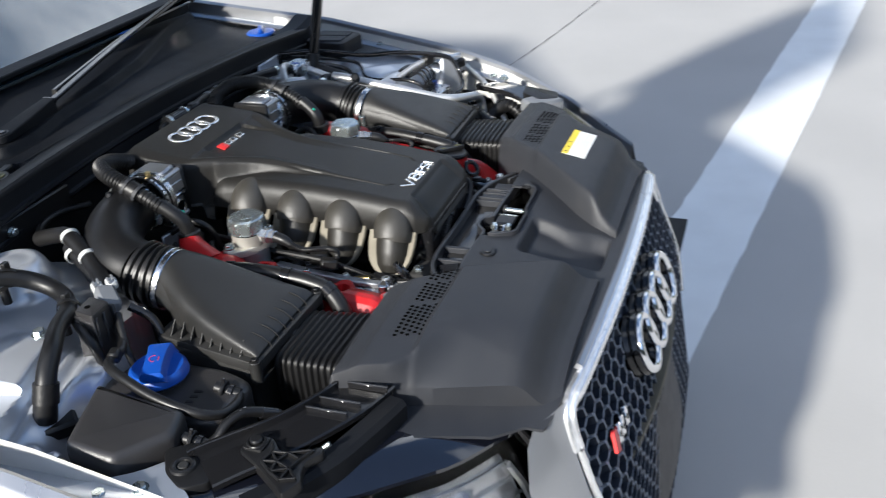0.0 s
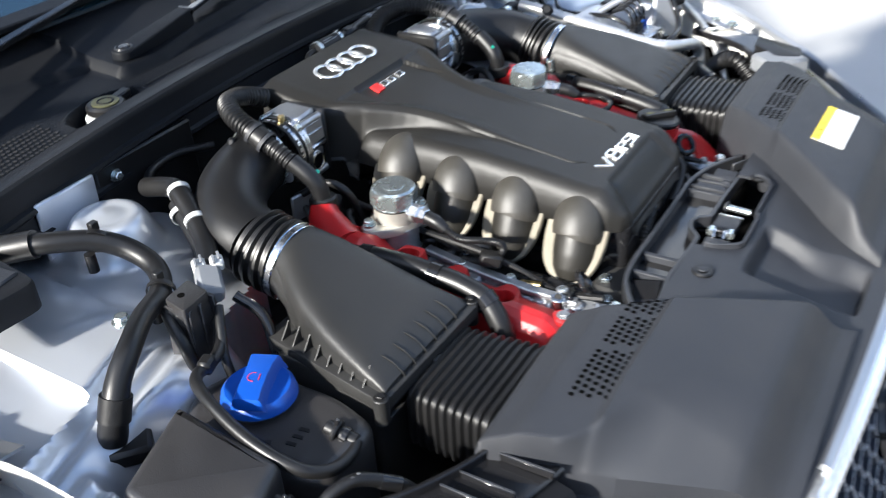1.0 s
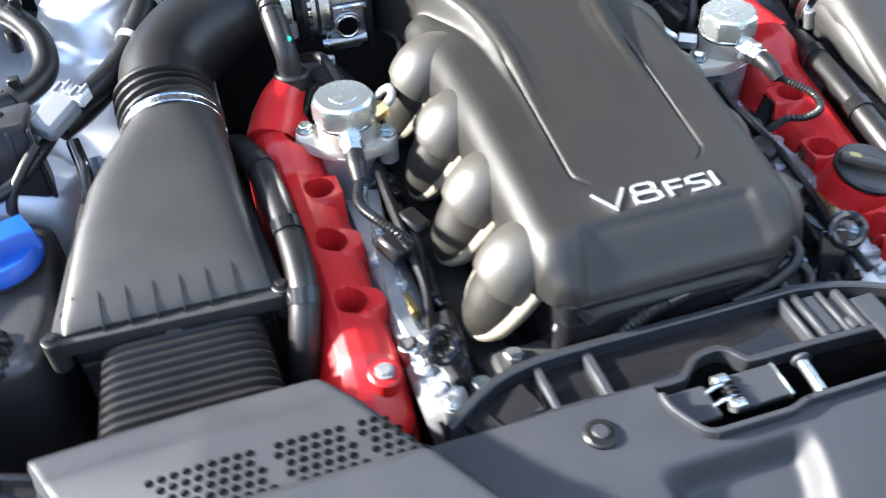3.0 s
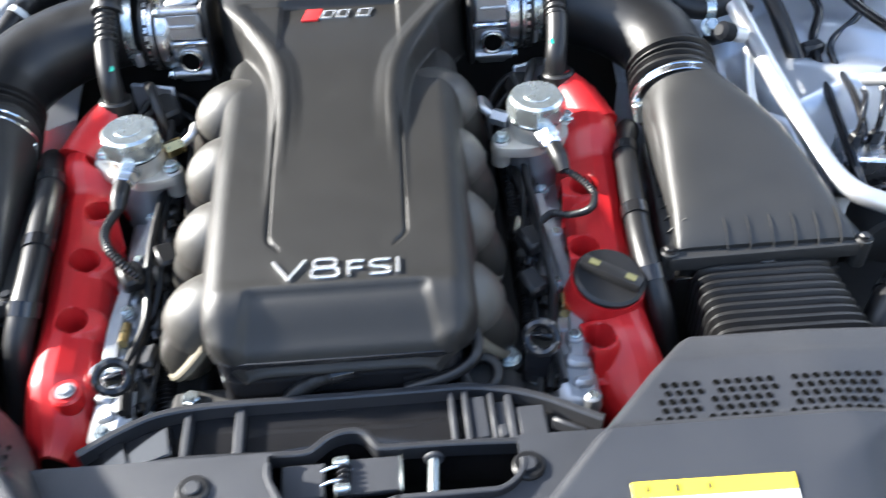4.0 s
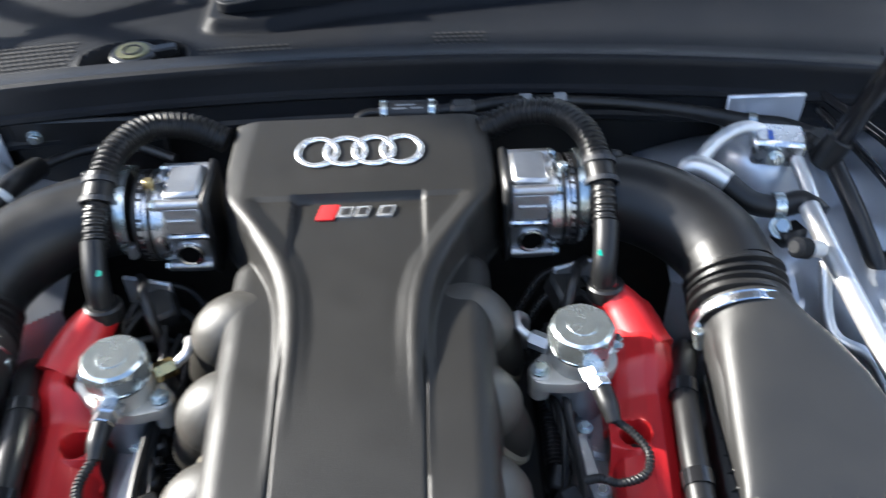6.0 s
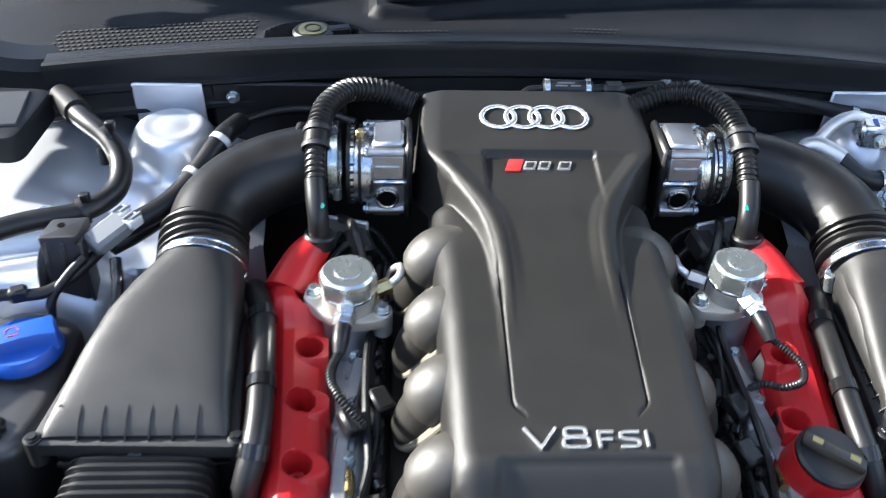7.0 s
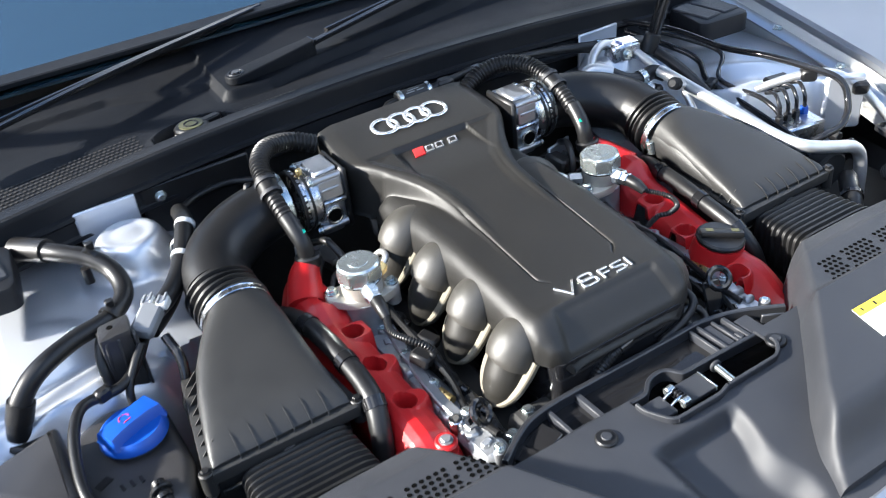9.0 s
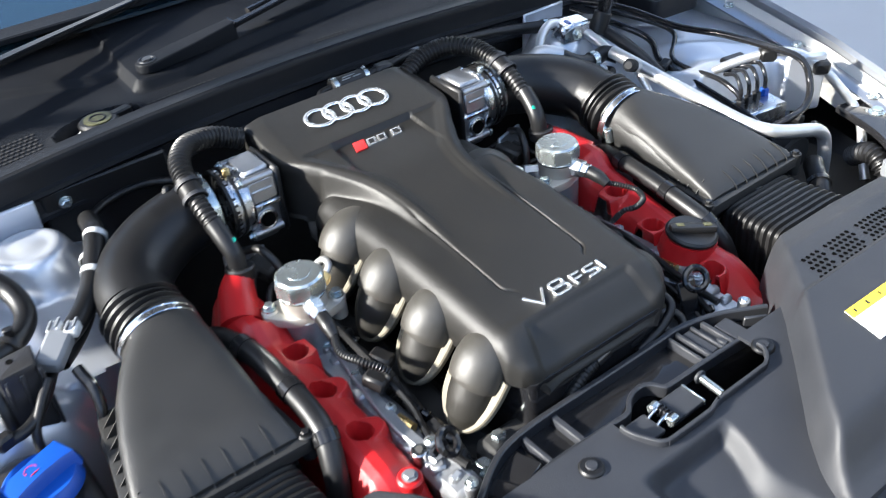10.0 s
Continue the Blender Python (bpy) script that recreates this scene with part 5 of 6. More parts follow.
for s in (-1, 1):
    for k in range(4):
        y = 0.006 + 0.082 * k
        z0 = 0.096 * y
        dome = sweep([(s * 0.074, y + 0.004, 0.794 + z0), (s * 0.088, y + 0.003, 0.7995 + z0), (s * 0.0995, y + 0.002, 0.8005 + z0), (s * 0.1085, y, 0.7975 + z0), (s * 0.1140, y - 0.001, 0.7920 + z0), (s * 0.1168, y - 0.002, 0.7865 + z0), (s * 0.1175, y - 0.002, 0.7850 + z0)], [0.023, 0.0280, 0.0296, 0.0300, 0.0298, 0.0296, 0.0284], 32, 6)
        part("runner_cover", dome, HOOD_SUNLIT, engine).location.x += SHIFT[s]
        run = part("intake_runner", sweep([(s * 0.105, y - 0.001, 0.806 + z0), (s * 0.1165, y - 0.002, 0.785 + z0), (s * 0.1265, y - 0.003, 0.765 + z0 * .9), (s * 0.1335, y - 0.003, 0.749 + z0 * .8), (s * 0.1385, y - 0.003, 0.737 + z0 * .8)], [0.0248, 0.0256, 0.0256, 0.0230, 0.0165], 28, 6), RUNNER, engine, "dark brown plastic intake runner")
        run.location.x += SHIFT[s]
        part("runner_flange", ribbon([(s * 0.106, y - 0.0305, 0.792 + z0), (s * 0.119, y - 0.0305, 0.775 + z0), (s * 0.133, y - 0.0265, 0.757 + z0 * .9), (s * 0.1425, y - 0.0155, 0.744 + z0 * .8), (s * 0.1465, y - 0.001, 0.739 + z0 * .8), (s * 0.1430, y + 0.0135, 0.744 + z0 * .8), (s * 0.1345, y + 0.0255, 0.756 + z0 * .9), (s * 0.121, y + 0.0305, 0.774 + z0), (s * 0.109, y + 0.0310, 0.792 + z0)], 0.0150, 0.008, 6, up=(s * 0.83, 0.0, 0.55)), BRONZE, run, "pale bare metal runner flange")
    part("flange_rail", block((0.05, 0.36, 0.014), pose(s * 0.145, 0.13, 0.708, 0, s * 20, 0), 0.003), DARK, engine)


# cam covers, with coil wells
WELLS = {-1: ((0.234, 0.167, 0.788), (0.2375, 0.107, 0.777), (0.2365, 0.041, 0.770), (0.238, 0.222, 0.794)), 1: ((0.216, 0.078, 0.783), (0.213, -0.016, 0.770), (0.228, 0.152, 0.792))}


def cam_cover(s):
    """Red cover with raised lobes and open coil recesses along its inner edge."""
    def f(u, v):
        y = -0.070 + 0.350 * v
        a = -0.84 + 1.99 * u
        taper = smoothstep(-0.075, -0.045, y) * (1 - 0.4 * smoothstep(0.26, 0.285, y))
        w = 0.020 + 0.024 * taper
        cx = (0.244 if s < 0 else 0.236) + 0.012 * smoothstep(0.0, 0.25, y) + (0.010 * (1 - smoothstep(-0.05, 0.0, y)) if s > 0 else 0)
        zc = (0.734 if s < 0 else 0.740) + 0.03 * smoothstep(-0.06, 0.26, y) - 0.035 * smoothstep(-0.01, -0.07, y) + 0.018 * smoothstep(0.185, 0.215, y)
        x = cx + (a if a < 0 else a * 0.68) * w
        z = zc + lerp_table(((-0.84, -0.055), (-0.80, -0.012), (-0.74, 0.004), (-0.62, 0.013), (-0.40, 0.019), (-0.10, 0.024), (0.20, 0.024), (0.50, 0.019), (0.75, 0.010), (1.05, -0.012), (1.15, -0.06)), a)
        for wx, wy, wz in WELLS[s]:
            dx, dy = x - wx, y - wy
            r = math.hypot(dx * (0.62 if dx < 0 else 1.0), dy)
            if r < 0.03:
                z = max(z, wz - 0.009 - 0.030 * smoothstep(0.0160, 0.0230, r))
            h = math.hypot(dx, dy)
            z -= 0.028 * (1 - smoothstep(0.0108, 0.0132, h))
        return Vector((s * x, y, z))
    return sheet(f, 70, 210, 0.004)


for s in (-1, 1):
    cc = part("cam_cover", cam_cover(s), RED, engine, "red painted cam cover")
    for x, y, z in WELLS[s]:
        part("coil_bolt", bolt_head((s * x + s * 0.003, y + 0.002, z - 0.039), 0.0055, 0.007), RUBBER, cc)
    if s < 0:
        part("corner_boss", rod((-0.230, -0.027, 0.725), (-0.228, -0.030, 0.754), 0.013, 18, bevel=0.002), RED, cc)
        part("boss_bolt", bolt_head((-0.228, -0.030, 0.754), 0.006, 0.004), ALLOY, cc)
    else:
        oc = Vector((0.228, 0.030, 0.777))
        ax = Vector((0.10, -0.12, 1)).normalized()
        part("filler_neck", rod(oc - ax * 0.045, oc, 0.037, 32, 0.0318), RED, cc)
        cap = part("oil_cap", rod(oc, oc + ax * 0.008, 0.0312, 36, bevel=0.0025), RUBBER, cc, "black oil filler cap with yellow print")
        m = Matrix.Translation(oc + ax * 0.011) @ pose(0, 0, 0, -7, 6, -32)
        part("cap_grip", block((0.056, 0.015, 0.009), m, 0.006, segs=2), RUBBER, cap)
        for dx in (-0.016, 0.017):
            part("cap_print", block((0.009, 0.007, 0.0006), m @ pose(dx, 0, 0.0048), 0), OLIVE, cap)
    # rear block that carries the breather
    part("breather_block", sweep([(s * 0.262, 0.225, 0.785), (s * 0.246, 0.262, 0.800), (s * 0.232, 0.278, 0.812)], [0.0255, 0.0215, 0.0160], 18, 5), RED, cc).location += Vector((SHIFT[s], 0.010, 0.000))
    st = part("breather_collar", rod((s * 0.231, 0.274, 0.806), (s * 0.230, 0.276, 0.822), 0.0170, 18, bevel=0.002), RUBBER, cc)
    st.location += Vector((SHIFT[s], 0.012, 0.002))
    # cylinder head edge with its castings
    head = part("cylinder_head", block((0.036, 0.36, 0.09), pose(s * 0.190, 0.105, 0.702, 0, s * 10, s * -2), 0.008), ALLOY, engine, "bare cast aluminium cylinder head")
    rng = random.Random(5 + s)
    for i in range(16):
        y = -0.085 + 0.34 * (i + 0.5) / 16
        x = s * (0.192 + rng.uniform(-0.006, 0.008))
        if i % 3 == 0:
            part("head_boss", rod((x, y, 0.73), (x, y, 0.752 + rng.uniform(0, 0.008)), 0.007, 14, bevel=0.001), ALLOY, head)
            part("head_bolt", bolt_head((x, y, 0.754), 0.005, 0.006), ZINC, head)
        else:
            part("head_lug", block((rng.uniform(0.014, 0.026), rng.uniform(0.010, 0.02), rng.uniform(0.012, 0.026)), pose(x, y, 0.742, rng.uniform(-8, 8), s * 12, rng.uniform(-20, 20)), 0.003), ALLOY, head)
    part("head_rail", ribbon([(s * 0.186, 0.170, 0.757), (s * 0.194, 0.110, 0.755), (s * 0.200, 0.030, 0.753), (s * 0.193, -0.030, 0.748)], 0.013, 0.008, 6), ALLOY, head)
    if s < 0:
        for x, y, z in ((-0.202, -0.012, 0.757), (-0.186, 0.032, 0.744)):
            hb = part("head_boss", rod((x, y, z - 0.03), (x - 0.002, y, z), 0.0085, 14, bevel=0.001), MACHINED, head, "bright machined boss")
            part("head_bolt", rod((x - 0.002, y, z), (x - 0.0025, y, z + 0.001), 0.0045, 12), DARK, hb)
    part("fuel_rail", rod((s * 0.160, -0.04, 0.700), (s * 0.163, 0.27, 0.715), 0.008, 12), GLOSS, engine, "black fuel rail")
    part("loom", sweep([(s * 0.150, -0.06, 0.70), (s * 0.160, 0.0, 0.716), (s * 0.165, 0.08, 0.722), (s * 0.166, 0.16, 0.730), (s * 0.165, 0.25, 0.745)], 0.009, 12, 6, 0.0012, 0.004), RUBBER, engine, "black ribbed wiring loom")
    for y in (0.02, 0.11, 0.20):
        inj = part("injector_plug", block((0.016, 0.022, 0.018), pose(s * 0.170, y, 0.728, 10, s * 20, 12), 0.003), RUBBER, engine)
        part("plug_clip", block((0.008, 0.006, 0.006), pose(s * 0.174, y - 0.01, 0.739), 0.001), GREY, inj)
    part("sensor_tip", rod((s * 0.192, 0.040, 0.752), (s * 0.190, 0.016, 0.755), 0.0045, 12), BRASS, engine, "brass sensor tip")

# small connectors, clips and wires in the valley beside the intake
for s in (-1, 1):
    rng = random.Random(31 + s)
    for k in range(3):
        x0 = s * (0.166 + 0.007 * k)
        pts = [(x0 + s * rng.uniform(-0.006, 0.006), -0.055 + 0.34 * i / 7, 0.735 + 0.006 * k + 0.04 * i / 7 + rng.uniform(-0.008, 0.008)) for i in range(8)]
        part("wire", sweep(pts, 0.0026 + 0.0007 * k, 8, 6), RUBBER, engine)
    for k in range(7):
        y = -0.03 + 0.042 * k + rng.uniform(-0.008, 0.008)
        x = s * (0.171 + rng.uniform(-0.006, 0.008))
        z = 0.738 + 0.10 * max(0, y) + rng.uniform(-0.004, 0.006)
        cn = part("sensor_plug", block((rng.uniform(0.012, 0.018), rng.uniform(0.018, 0.028), rng.uniform(0.012, 0.018)), pose(x, y, z, rng.uniform(-15, 15), s * 15, rng.uniform(-35, 35)), 0.003), RUBBER if k % 3 else BOX, engine)
        part("plug_collar", rod((x, y - 0.014, z + 0.002), (x - s * 0.004, y - 0.022, z), 0.0062, 12, bevel=0.001), GLOSS, cn)
        if k % 2:
            part("plug_bolt", bolt_head((x + s * 0.012, y + 0.012, z - 0.004), 0.0048, 0.006), ZINC, cn)
    for y in (0.27, 0.31, 0.34):
        part("rear_wire", sweep([(s * 0.150, y, 0.74), (s * 0.175, y + 0.012, 0.775), (s * 0.205, y + 0.002, 0.788), (s * 0.225, y - 0.025, 0.775), (s * 0.235, y - 0.03, 0.74)], 0.0042, 10, 6, 0.0006, 0.003), RUBBER, engine)
    part("rear_connector", block((0.026, 0.036, 0.024), pose(s * 0.190, 0.318, 0.785, 12, s * 10, 20), 0.004), BOX, engine)
    part("rear_bracket", block((0.05, 0.006, 0.035), pose(s * 0.205, 0.335, 0.790, 0, 0, s * 15), 0.002), ALLOY, engine)
    part("vacuum_line", sweep([(s * 0.215, 0.345, 0.80), (s * 0.202, 0.320, 0.815), (s * 0.196, 0.300, 0.822), (s * 0.188, 0.280, 0.806), (s * 0.18, 0.27, 0.77)], 0.005, 10, 6), RUBBER, engine)

# lower front of the engine
part("front_casting", block((0.30, 0.05, 0.10), pose(0, -0.045, 0.69), 0.01), DARK, engine)
for x, y, z in ((-0.127, -0.038, 0.741), (0.138, -0.014, 0.740), (0.160, -0.031, 0.735), (-0.158, -0.052, 0.735), (-0.160, -0.072, 0.73)):
    b = part("boss", rod((x, y, z - 0.03), (x, y, z - 0.004), 0.012, 16, bevel=0.002), DARK, engine)
    part("bolt", bolt_head((x, y, z - 0.004), 0.0078, 0.009), ZINC, b, "zinc plated bolt head")
for x, y, z, a in ((-0.184, -0.034, 0.772, 20), (0.161, -0.034, 0.784, -15)):
    eye = part("lifting_eye", torus((x, y, z), (math.sin(radians(a)), -0.6, 0.5), 0.0125, 0.004, 24, 8), GLOSS, engine, "black steel lifting eye")
    part("eye_stem", block((0.024, 0.005, 0.045), pose(x, y + 0.006, z - 0.033, -30, 0, a), 0.002), GLOSS, eye)
ring = part("dipstick_ring", torus((0.111, -0.044, 0.757), (0, -0.35, 1), 0.014, 0.005, 28, 10), RUBBER, engine, "black plastic ring")
part("ring_well", rod((0.111, -0.044, 0.73), (0.111, -0.044, 0.753), 0.013, 18), DARK, ring)
part("vent_pipe", sweep([(-0.048, -0.053, 0.715), (-0.047, -0.053, 0.738), (-0.040, -0.052, 0.757), (-0.022, -0.050, 0.770), (0.000, -0.047, 0.774)], 0.0072, 14, 8, 0.0010, 0.004), RUBBER, engine, "dark corrugated vent pipe")
part("vent_clip", sweep([(-0.008, -0.048, 0.7735), (0.010, -0.046, 0.7755)], 0.0078, 12), GLOSS, engine)
part("front_wire", sweep([(0.05, -0.055, 0.758), (0.09, -0.052, 0.770), (0.108, -0.045, 0.784), (0.108, -0.02, 0.79)], 0.005, 10), RUBBER, engine)

# throttle bodies
for s in (-1, 1):
    tb = part("throttle_body", rod((s * 0.196, 0.380, 0.848), (s * 0.172, 0.378, 0.848), 0.041, 32, bevel=0.003), MACHINED, engine, "bright machined throttle body")
    hs = part("housing", block((0.040, 0.060, 0.080), pose(s * 0.160, 0.381, 0.843), 0.007, segs=2), HOUSING, tb, "cast aluminium throttle housing")
    part("top_ledge", block((0.034, 0.046, 0.010), pose(s * 0.160, 0.380, 0.8855, 0, s * 4, 0), 0.003), HOUSING, hs)
    part("face_frame", block((0.036, 0.006, 0.030), pose(s * 0.160, 0.3495, 0.866, -4, 0, 0), 0.0025), HOUSING, hs)
    part("face_rib", block((0.026, 0.004, 0.004), pose(s * 0.161, 0.3464, 0.867, -4, 0, 0), 0.001), HOUSING, hs)
    part("waist_rib", block((0.043, 0.010, 0.008), pose(s * 0.160, 0.351, 0.8455), 0.0025), MACHINED, hs)
    part("foot", block((0.032, 0.026, 0.014), pose(s * 0.162, 0.368, 0.802, 8, 0, 0), 0.003), HOUSING, hs)
    part("gasket", block((0.008, 0.070, 0.090), pose(s * 0.138, 0.381, 0.844), 0.006), RUBBER, tb)
    part("port", rod((s * 0.161, 0.356, 0.826), (s * 0.161, 0.3475, 0.8255), 0.0145, 24, bevel=0.002), HOUSING, hs)
    part("port_rim", torus((s * 0.161, 0.3475, 0.8255), (0, 1, 0), 0.0112, 0.0022, 28, 8), MACHINED, hs)
    part("port_hole", rod((s * 0.161, 0.3474, 0.8255), (s * 0.161, 0.3462, 0.8255), 0.0095, 20), PIT, hs)
    for x in (0.182, 0.190, 0.198):
        part("flange_ring", ring_band((s * x, 0.381, 0.848), (1, 0, 0), 0.0405, 0.0035, 0.0035, 36), MACHINED if x != 0.190 else RUBBER, tb)
    for dy, dz in ((-0.028, 0.036), (0.028, 0.036), (-0.030, -0.036)):
        part("bolt_post", rod((s * 0.182, 0.381 + dy, 0.845 + dz), (s * 0.142, 0.381 + dy, 0.845 + dz), 0.0055, 12, bevel=0.001), HOUSING, tb)
        part("post_bolt", bolt_head((s * 0.182, 0.381 + dy, 0.845 + dz), 0.0045, 0.006, axis=(s, 0, 0)), ZINC, tb)
    part("sensor", rod((s * 0.190, 0.372, 0.885), (s * 0.190, 0.372, 0.897), 0.0045, 12, bevel=0.001), BRASS if s < 0 else ZINC, tb)
    part("seal_ring", ring_band((s * 0.200, 0.381, 0.848), (1, 0, 0), 0.040, 0.008, 0.004, 32), RUBBER, tb)


# fuel pumps
def fuel_pump(x, y, s):
    ob = thing("fuel_pump", (x, y, 0.75), "zinc plated high-pressure fuel pump with faceted cap", "fuel pump", "fuel pumps")
    part("body", rod((x, y, 0.790), (x, y, 0.832), 0.0258, 28, bevel=0.002), CAST, ob)
    rings = []
    for h, apo, round_to in ((0.8225, 0.0262, 1.0), (0.8245, 0.0272, 1.0), (0.8250, 0.0262, 0.0), (0.8400, 0.0262, 0.0), (0.8436, 0.0258, 0.55), (0.8458, 0.0235, 1.0)):
        ring = []
        for k in range(48):
            a = 2 * math.pi * k / 48
            q = (a + math.pi / 8) % (math.pi / 4) - math.pi / 8
            hexr = apo / math.cos(q)
            ring.append(Vector((x + math.cos(a + 0.3) * (hexr + (apo - hexr) * round_to), y + math.sin(a + 0.3) * (hexr + (apo - hexr) * round_to), h)))
        rings.append(ring)
    cap = part("cap", loft(bmesh.new(), rings), ZINC, ob, "faceted zinc cap", smooth=18)
    part("cap_disc", rod((x, y, 0.8456), (x, y, 0.8464), 0.0130, 24, bevel=0.0005), ZINC, cap)
    part("body_groove", ring_band((x, y, 0.8225), (0, 0, 1), 0.0245, 0.003, 0.0016, 28), RUBBER, ob)
    turn = Matrix.Translation((x, y, 0)) @ pose(0, 0, 0, 0, 0, s * 22) @ Matrix.Translation((-x, -y, 0))
    fl = slab(rounded([(x - 0.048, y - 0.009), (x - 0.016, y - 0.026), (x + 0.018, y - 0.026), (x + 0.046, y - 0.006), (x + 0.044, y + 0.009), (x + 0.016, y + 0.024), (x - 0.016, y + 0.024), (x - 0.047, y + 0.009)], 0.012), 0.793, 0.804, 0.003)
    bmesh.ops.transform(fl, matrix=turn, verts=fl.verts)
    pl = part("flange", fl, CAST, ob)
    part("pedestal", rod((x, y, 0.735), (x, y, 0.798), 0.027, 20, bevel=0.003), ALLOY, ob)
    for dx in (-0.038, 0.036):
        q = turn @ Vector((x + dx, y, 0))
        b = part("flange_post", rod((q.x, q.y, 0.776), (q.x, q.y, 0.8065), 0.0095, 16, bevel=0.002), CAST, pl)
        part("flange_bolt", bolt_head((q.x, q.y, 0.8065), 0.0062, 0.007), ZINC, b)
    d = Vector((s * -0.0 + (0.012 if s > 0 else -0.004), -0.05, 0)).normalized()
    c = Vector((x, y, 0.817)) + d * 0.022
    part("union", rod(c, c + d * 0.018, 0.0115, 6, bevel=0.002), MACHINED, ob, "bright hexagon union")
    part("union_nut", rod(c + d * 0.017, c + d * 0.026, 0.0095, 6, bevel=0.001), MACHINED, ob)
    e = c + d * 0.026
    plug = part("plug", sweep([e, e + d * 0.014 + Vector((0, 0, -0.003)), e + d * 0.026 + Vector((0, 0, -0.009))], [0.0085, 0.0082, 0.006], 12, 4), RUBBER, ob, "black electrical plug")
    q = e + d * 0.024 + Vector((0, 0, -0.008))
    side = 1 if s < 0 else -1
    part("cable", sweep([q, Vector((-0.210, 0.108, 0.806)), Vector((-0.201, 0.083, 0.806)), Vector((-0.187, 0.070, 0.798)), Vector((-0.179, 0.070, 0.784)), Vector((-0.184, 0.082, 0.768)), Vector((-0.187, 0.105, 0.762)), Vector((-0.185, 0.122, 0.760))] if s < 0 else
                        [q, q + Vector((0.014, -0.010, -0.005)), q + Vector((0.024, -0.028, -0.008)), q + Vector((0.018, -0.046, -0.010)), q + Vector((-0.002, -0.053, -0.010)), q + Vector((-0.016, -0.046, -0.013)), q + Vector((-0.024, -0.036, -0.03))], 0.0046 if s < 0 else 0.0038, 12, 8, 0.0010, 0.0034), RUBBER, ob, "ribbed plug cable")
    # steel line behind
    r0 = Vector((x - s * 0.024, y + 0.010, 0.810))
    part("side_union", rod(r0, r0 + Vector((-s * 0.016, 0.010, 0)), 0.0085, 6, bevel=0.001), BRASS if s < 0 else ALLOY, ob)
    part("fuel_line", sweep([r0 + Vector((-s * 0.016, 0.010, 0)), r0 + Vector((-s * 0.026, 0.018, 0.006)), r0 + Vector((-s * 0.026, 0.034, 0.004)), r0 + Vector((-s * 0.016, 0.05, -0.02)), r0 + Vector((-s * 0.016, 0.055, -0.06))], 0.0042, 10), STEEL, ob)
    return ob


fuel_pump(-0.197, 0.206, -1).location.z -= 0.003
fuel_pump(0.190, 0.220, 1).location.z -= 0.003
for p in ((-0.190, 0.080, 0.772), (-0.165, 0.110, 0.765), (0.17, 0.10, 0.765), (0.165, 0.05, 0.76)):
    part("connector", block((0.020, 0.026, 0.016), pose(*p, 12, 8, 30), 0.003), RUBBER, engine)

# breather and coolant hoses over the engine
for s in (-1, 1):
    ob = thing("breather_hose", (s * 0.23, 0.30, 0.80), "black corrugated breather hose", "hose", "breather hoses")
    h = part("hose", sweep([(s * 0.130, 0.440, 0.876), (s * 0.165, 0.446, 0.890), (s * 0.202, 0.434, 0.898), (s * 0.226, 0.402, 0.896), (s * 0.234, 0.365, 0.885)], 0.0135, 18, 8, 0.0020, 0.0058), RUBBER, ob)
    part("sleeve", sweep([(s * 0.2335, 0.372, 0.888), (s * 0.2350, 0.350, 0.878)], 0.0138, 18), RUBBER, ob)
    part("hose", sweep([(s * 0.235, 0.352, 0.879), (s * 0.235, 0.330, 0.868), (s * 0.233, 0.308, 0.853)], 0.0112, 18, 6, 0.0016, 0.0058), RUBBER, ob)
    part("elbow", sweep([(s * 0.2345, 0.312, 0.860), (s * 0.232, 0.292, 0.845), (s * 0.230, 0.281, 0.832), (s * 0.230, 0.277, 0.815)], 0.0110, 18, 6), RUBBER, ob, "smooth black elbow")
    part("paint_dot", rod((s * 0.226, 0.2835, 0.848), (s * 0.226, 0.2825, 0.8495), 0.003, 10), material("green_dot", (0.02, 0.45, 0.30), 0.4), ob, "green paint dot")
    for q in ((0.234, 0.366, 0.889), (0.235, 0.348, 0.880)):
        part("band", ring_band((s * q[0], q[1], q[2] - 0.003), (0, 0.85, 0.5), 0.0138, 0.005, 0.0016, 20), SHEET, ob)
    ob.location += Vector((-0.001 if s < 0 else -0.010, 0.011, 0.006))
    ob = thing("coolant_hose", (s * 0.28, 0.08, 0.75), "smooth black coolant hose beside the cam cover", "hose", "coolant hoses")
    hr = 0.0122 if s < 0 else 0.0110
    route = [(0.302, 0.262, 0.766), (0.292, 0.236, 0.788), (0.280, 0.190, 0.797), (0.2745, 0.145, 0.797), (0.2715, 0.105, 0.793), (0.270, 0.070, 0.788), (0.272, 0.042, 0.779), (0.279, 0.020, 0.756), (0.285, 0.008, 0.725), (0.290, -0.006, 0.69)]
    if s > 0:
        route = [(x - 0.006, y - 0.004, z - 0.004) for x, y, z in route]
    part("hose", sweep([(s * x, y, z) for x, y, z in route], hr, 18, 8), RUBBER, ob)
    for k, d in ((2, (0.2, 1, 0)), (4, (0.05, 1, 0.1)), (6, (-0.2, 1, 0.8))):
        x, y, z = route[k]
        part("sleeve", ring_band((s * x, y, z), (s * d[0], d[1], d[2]), hr + 0.0002, 0.013, 0.0014, 22), GLOSS, ob)

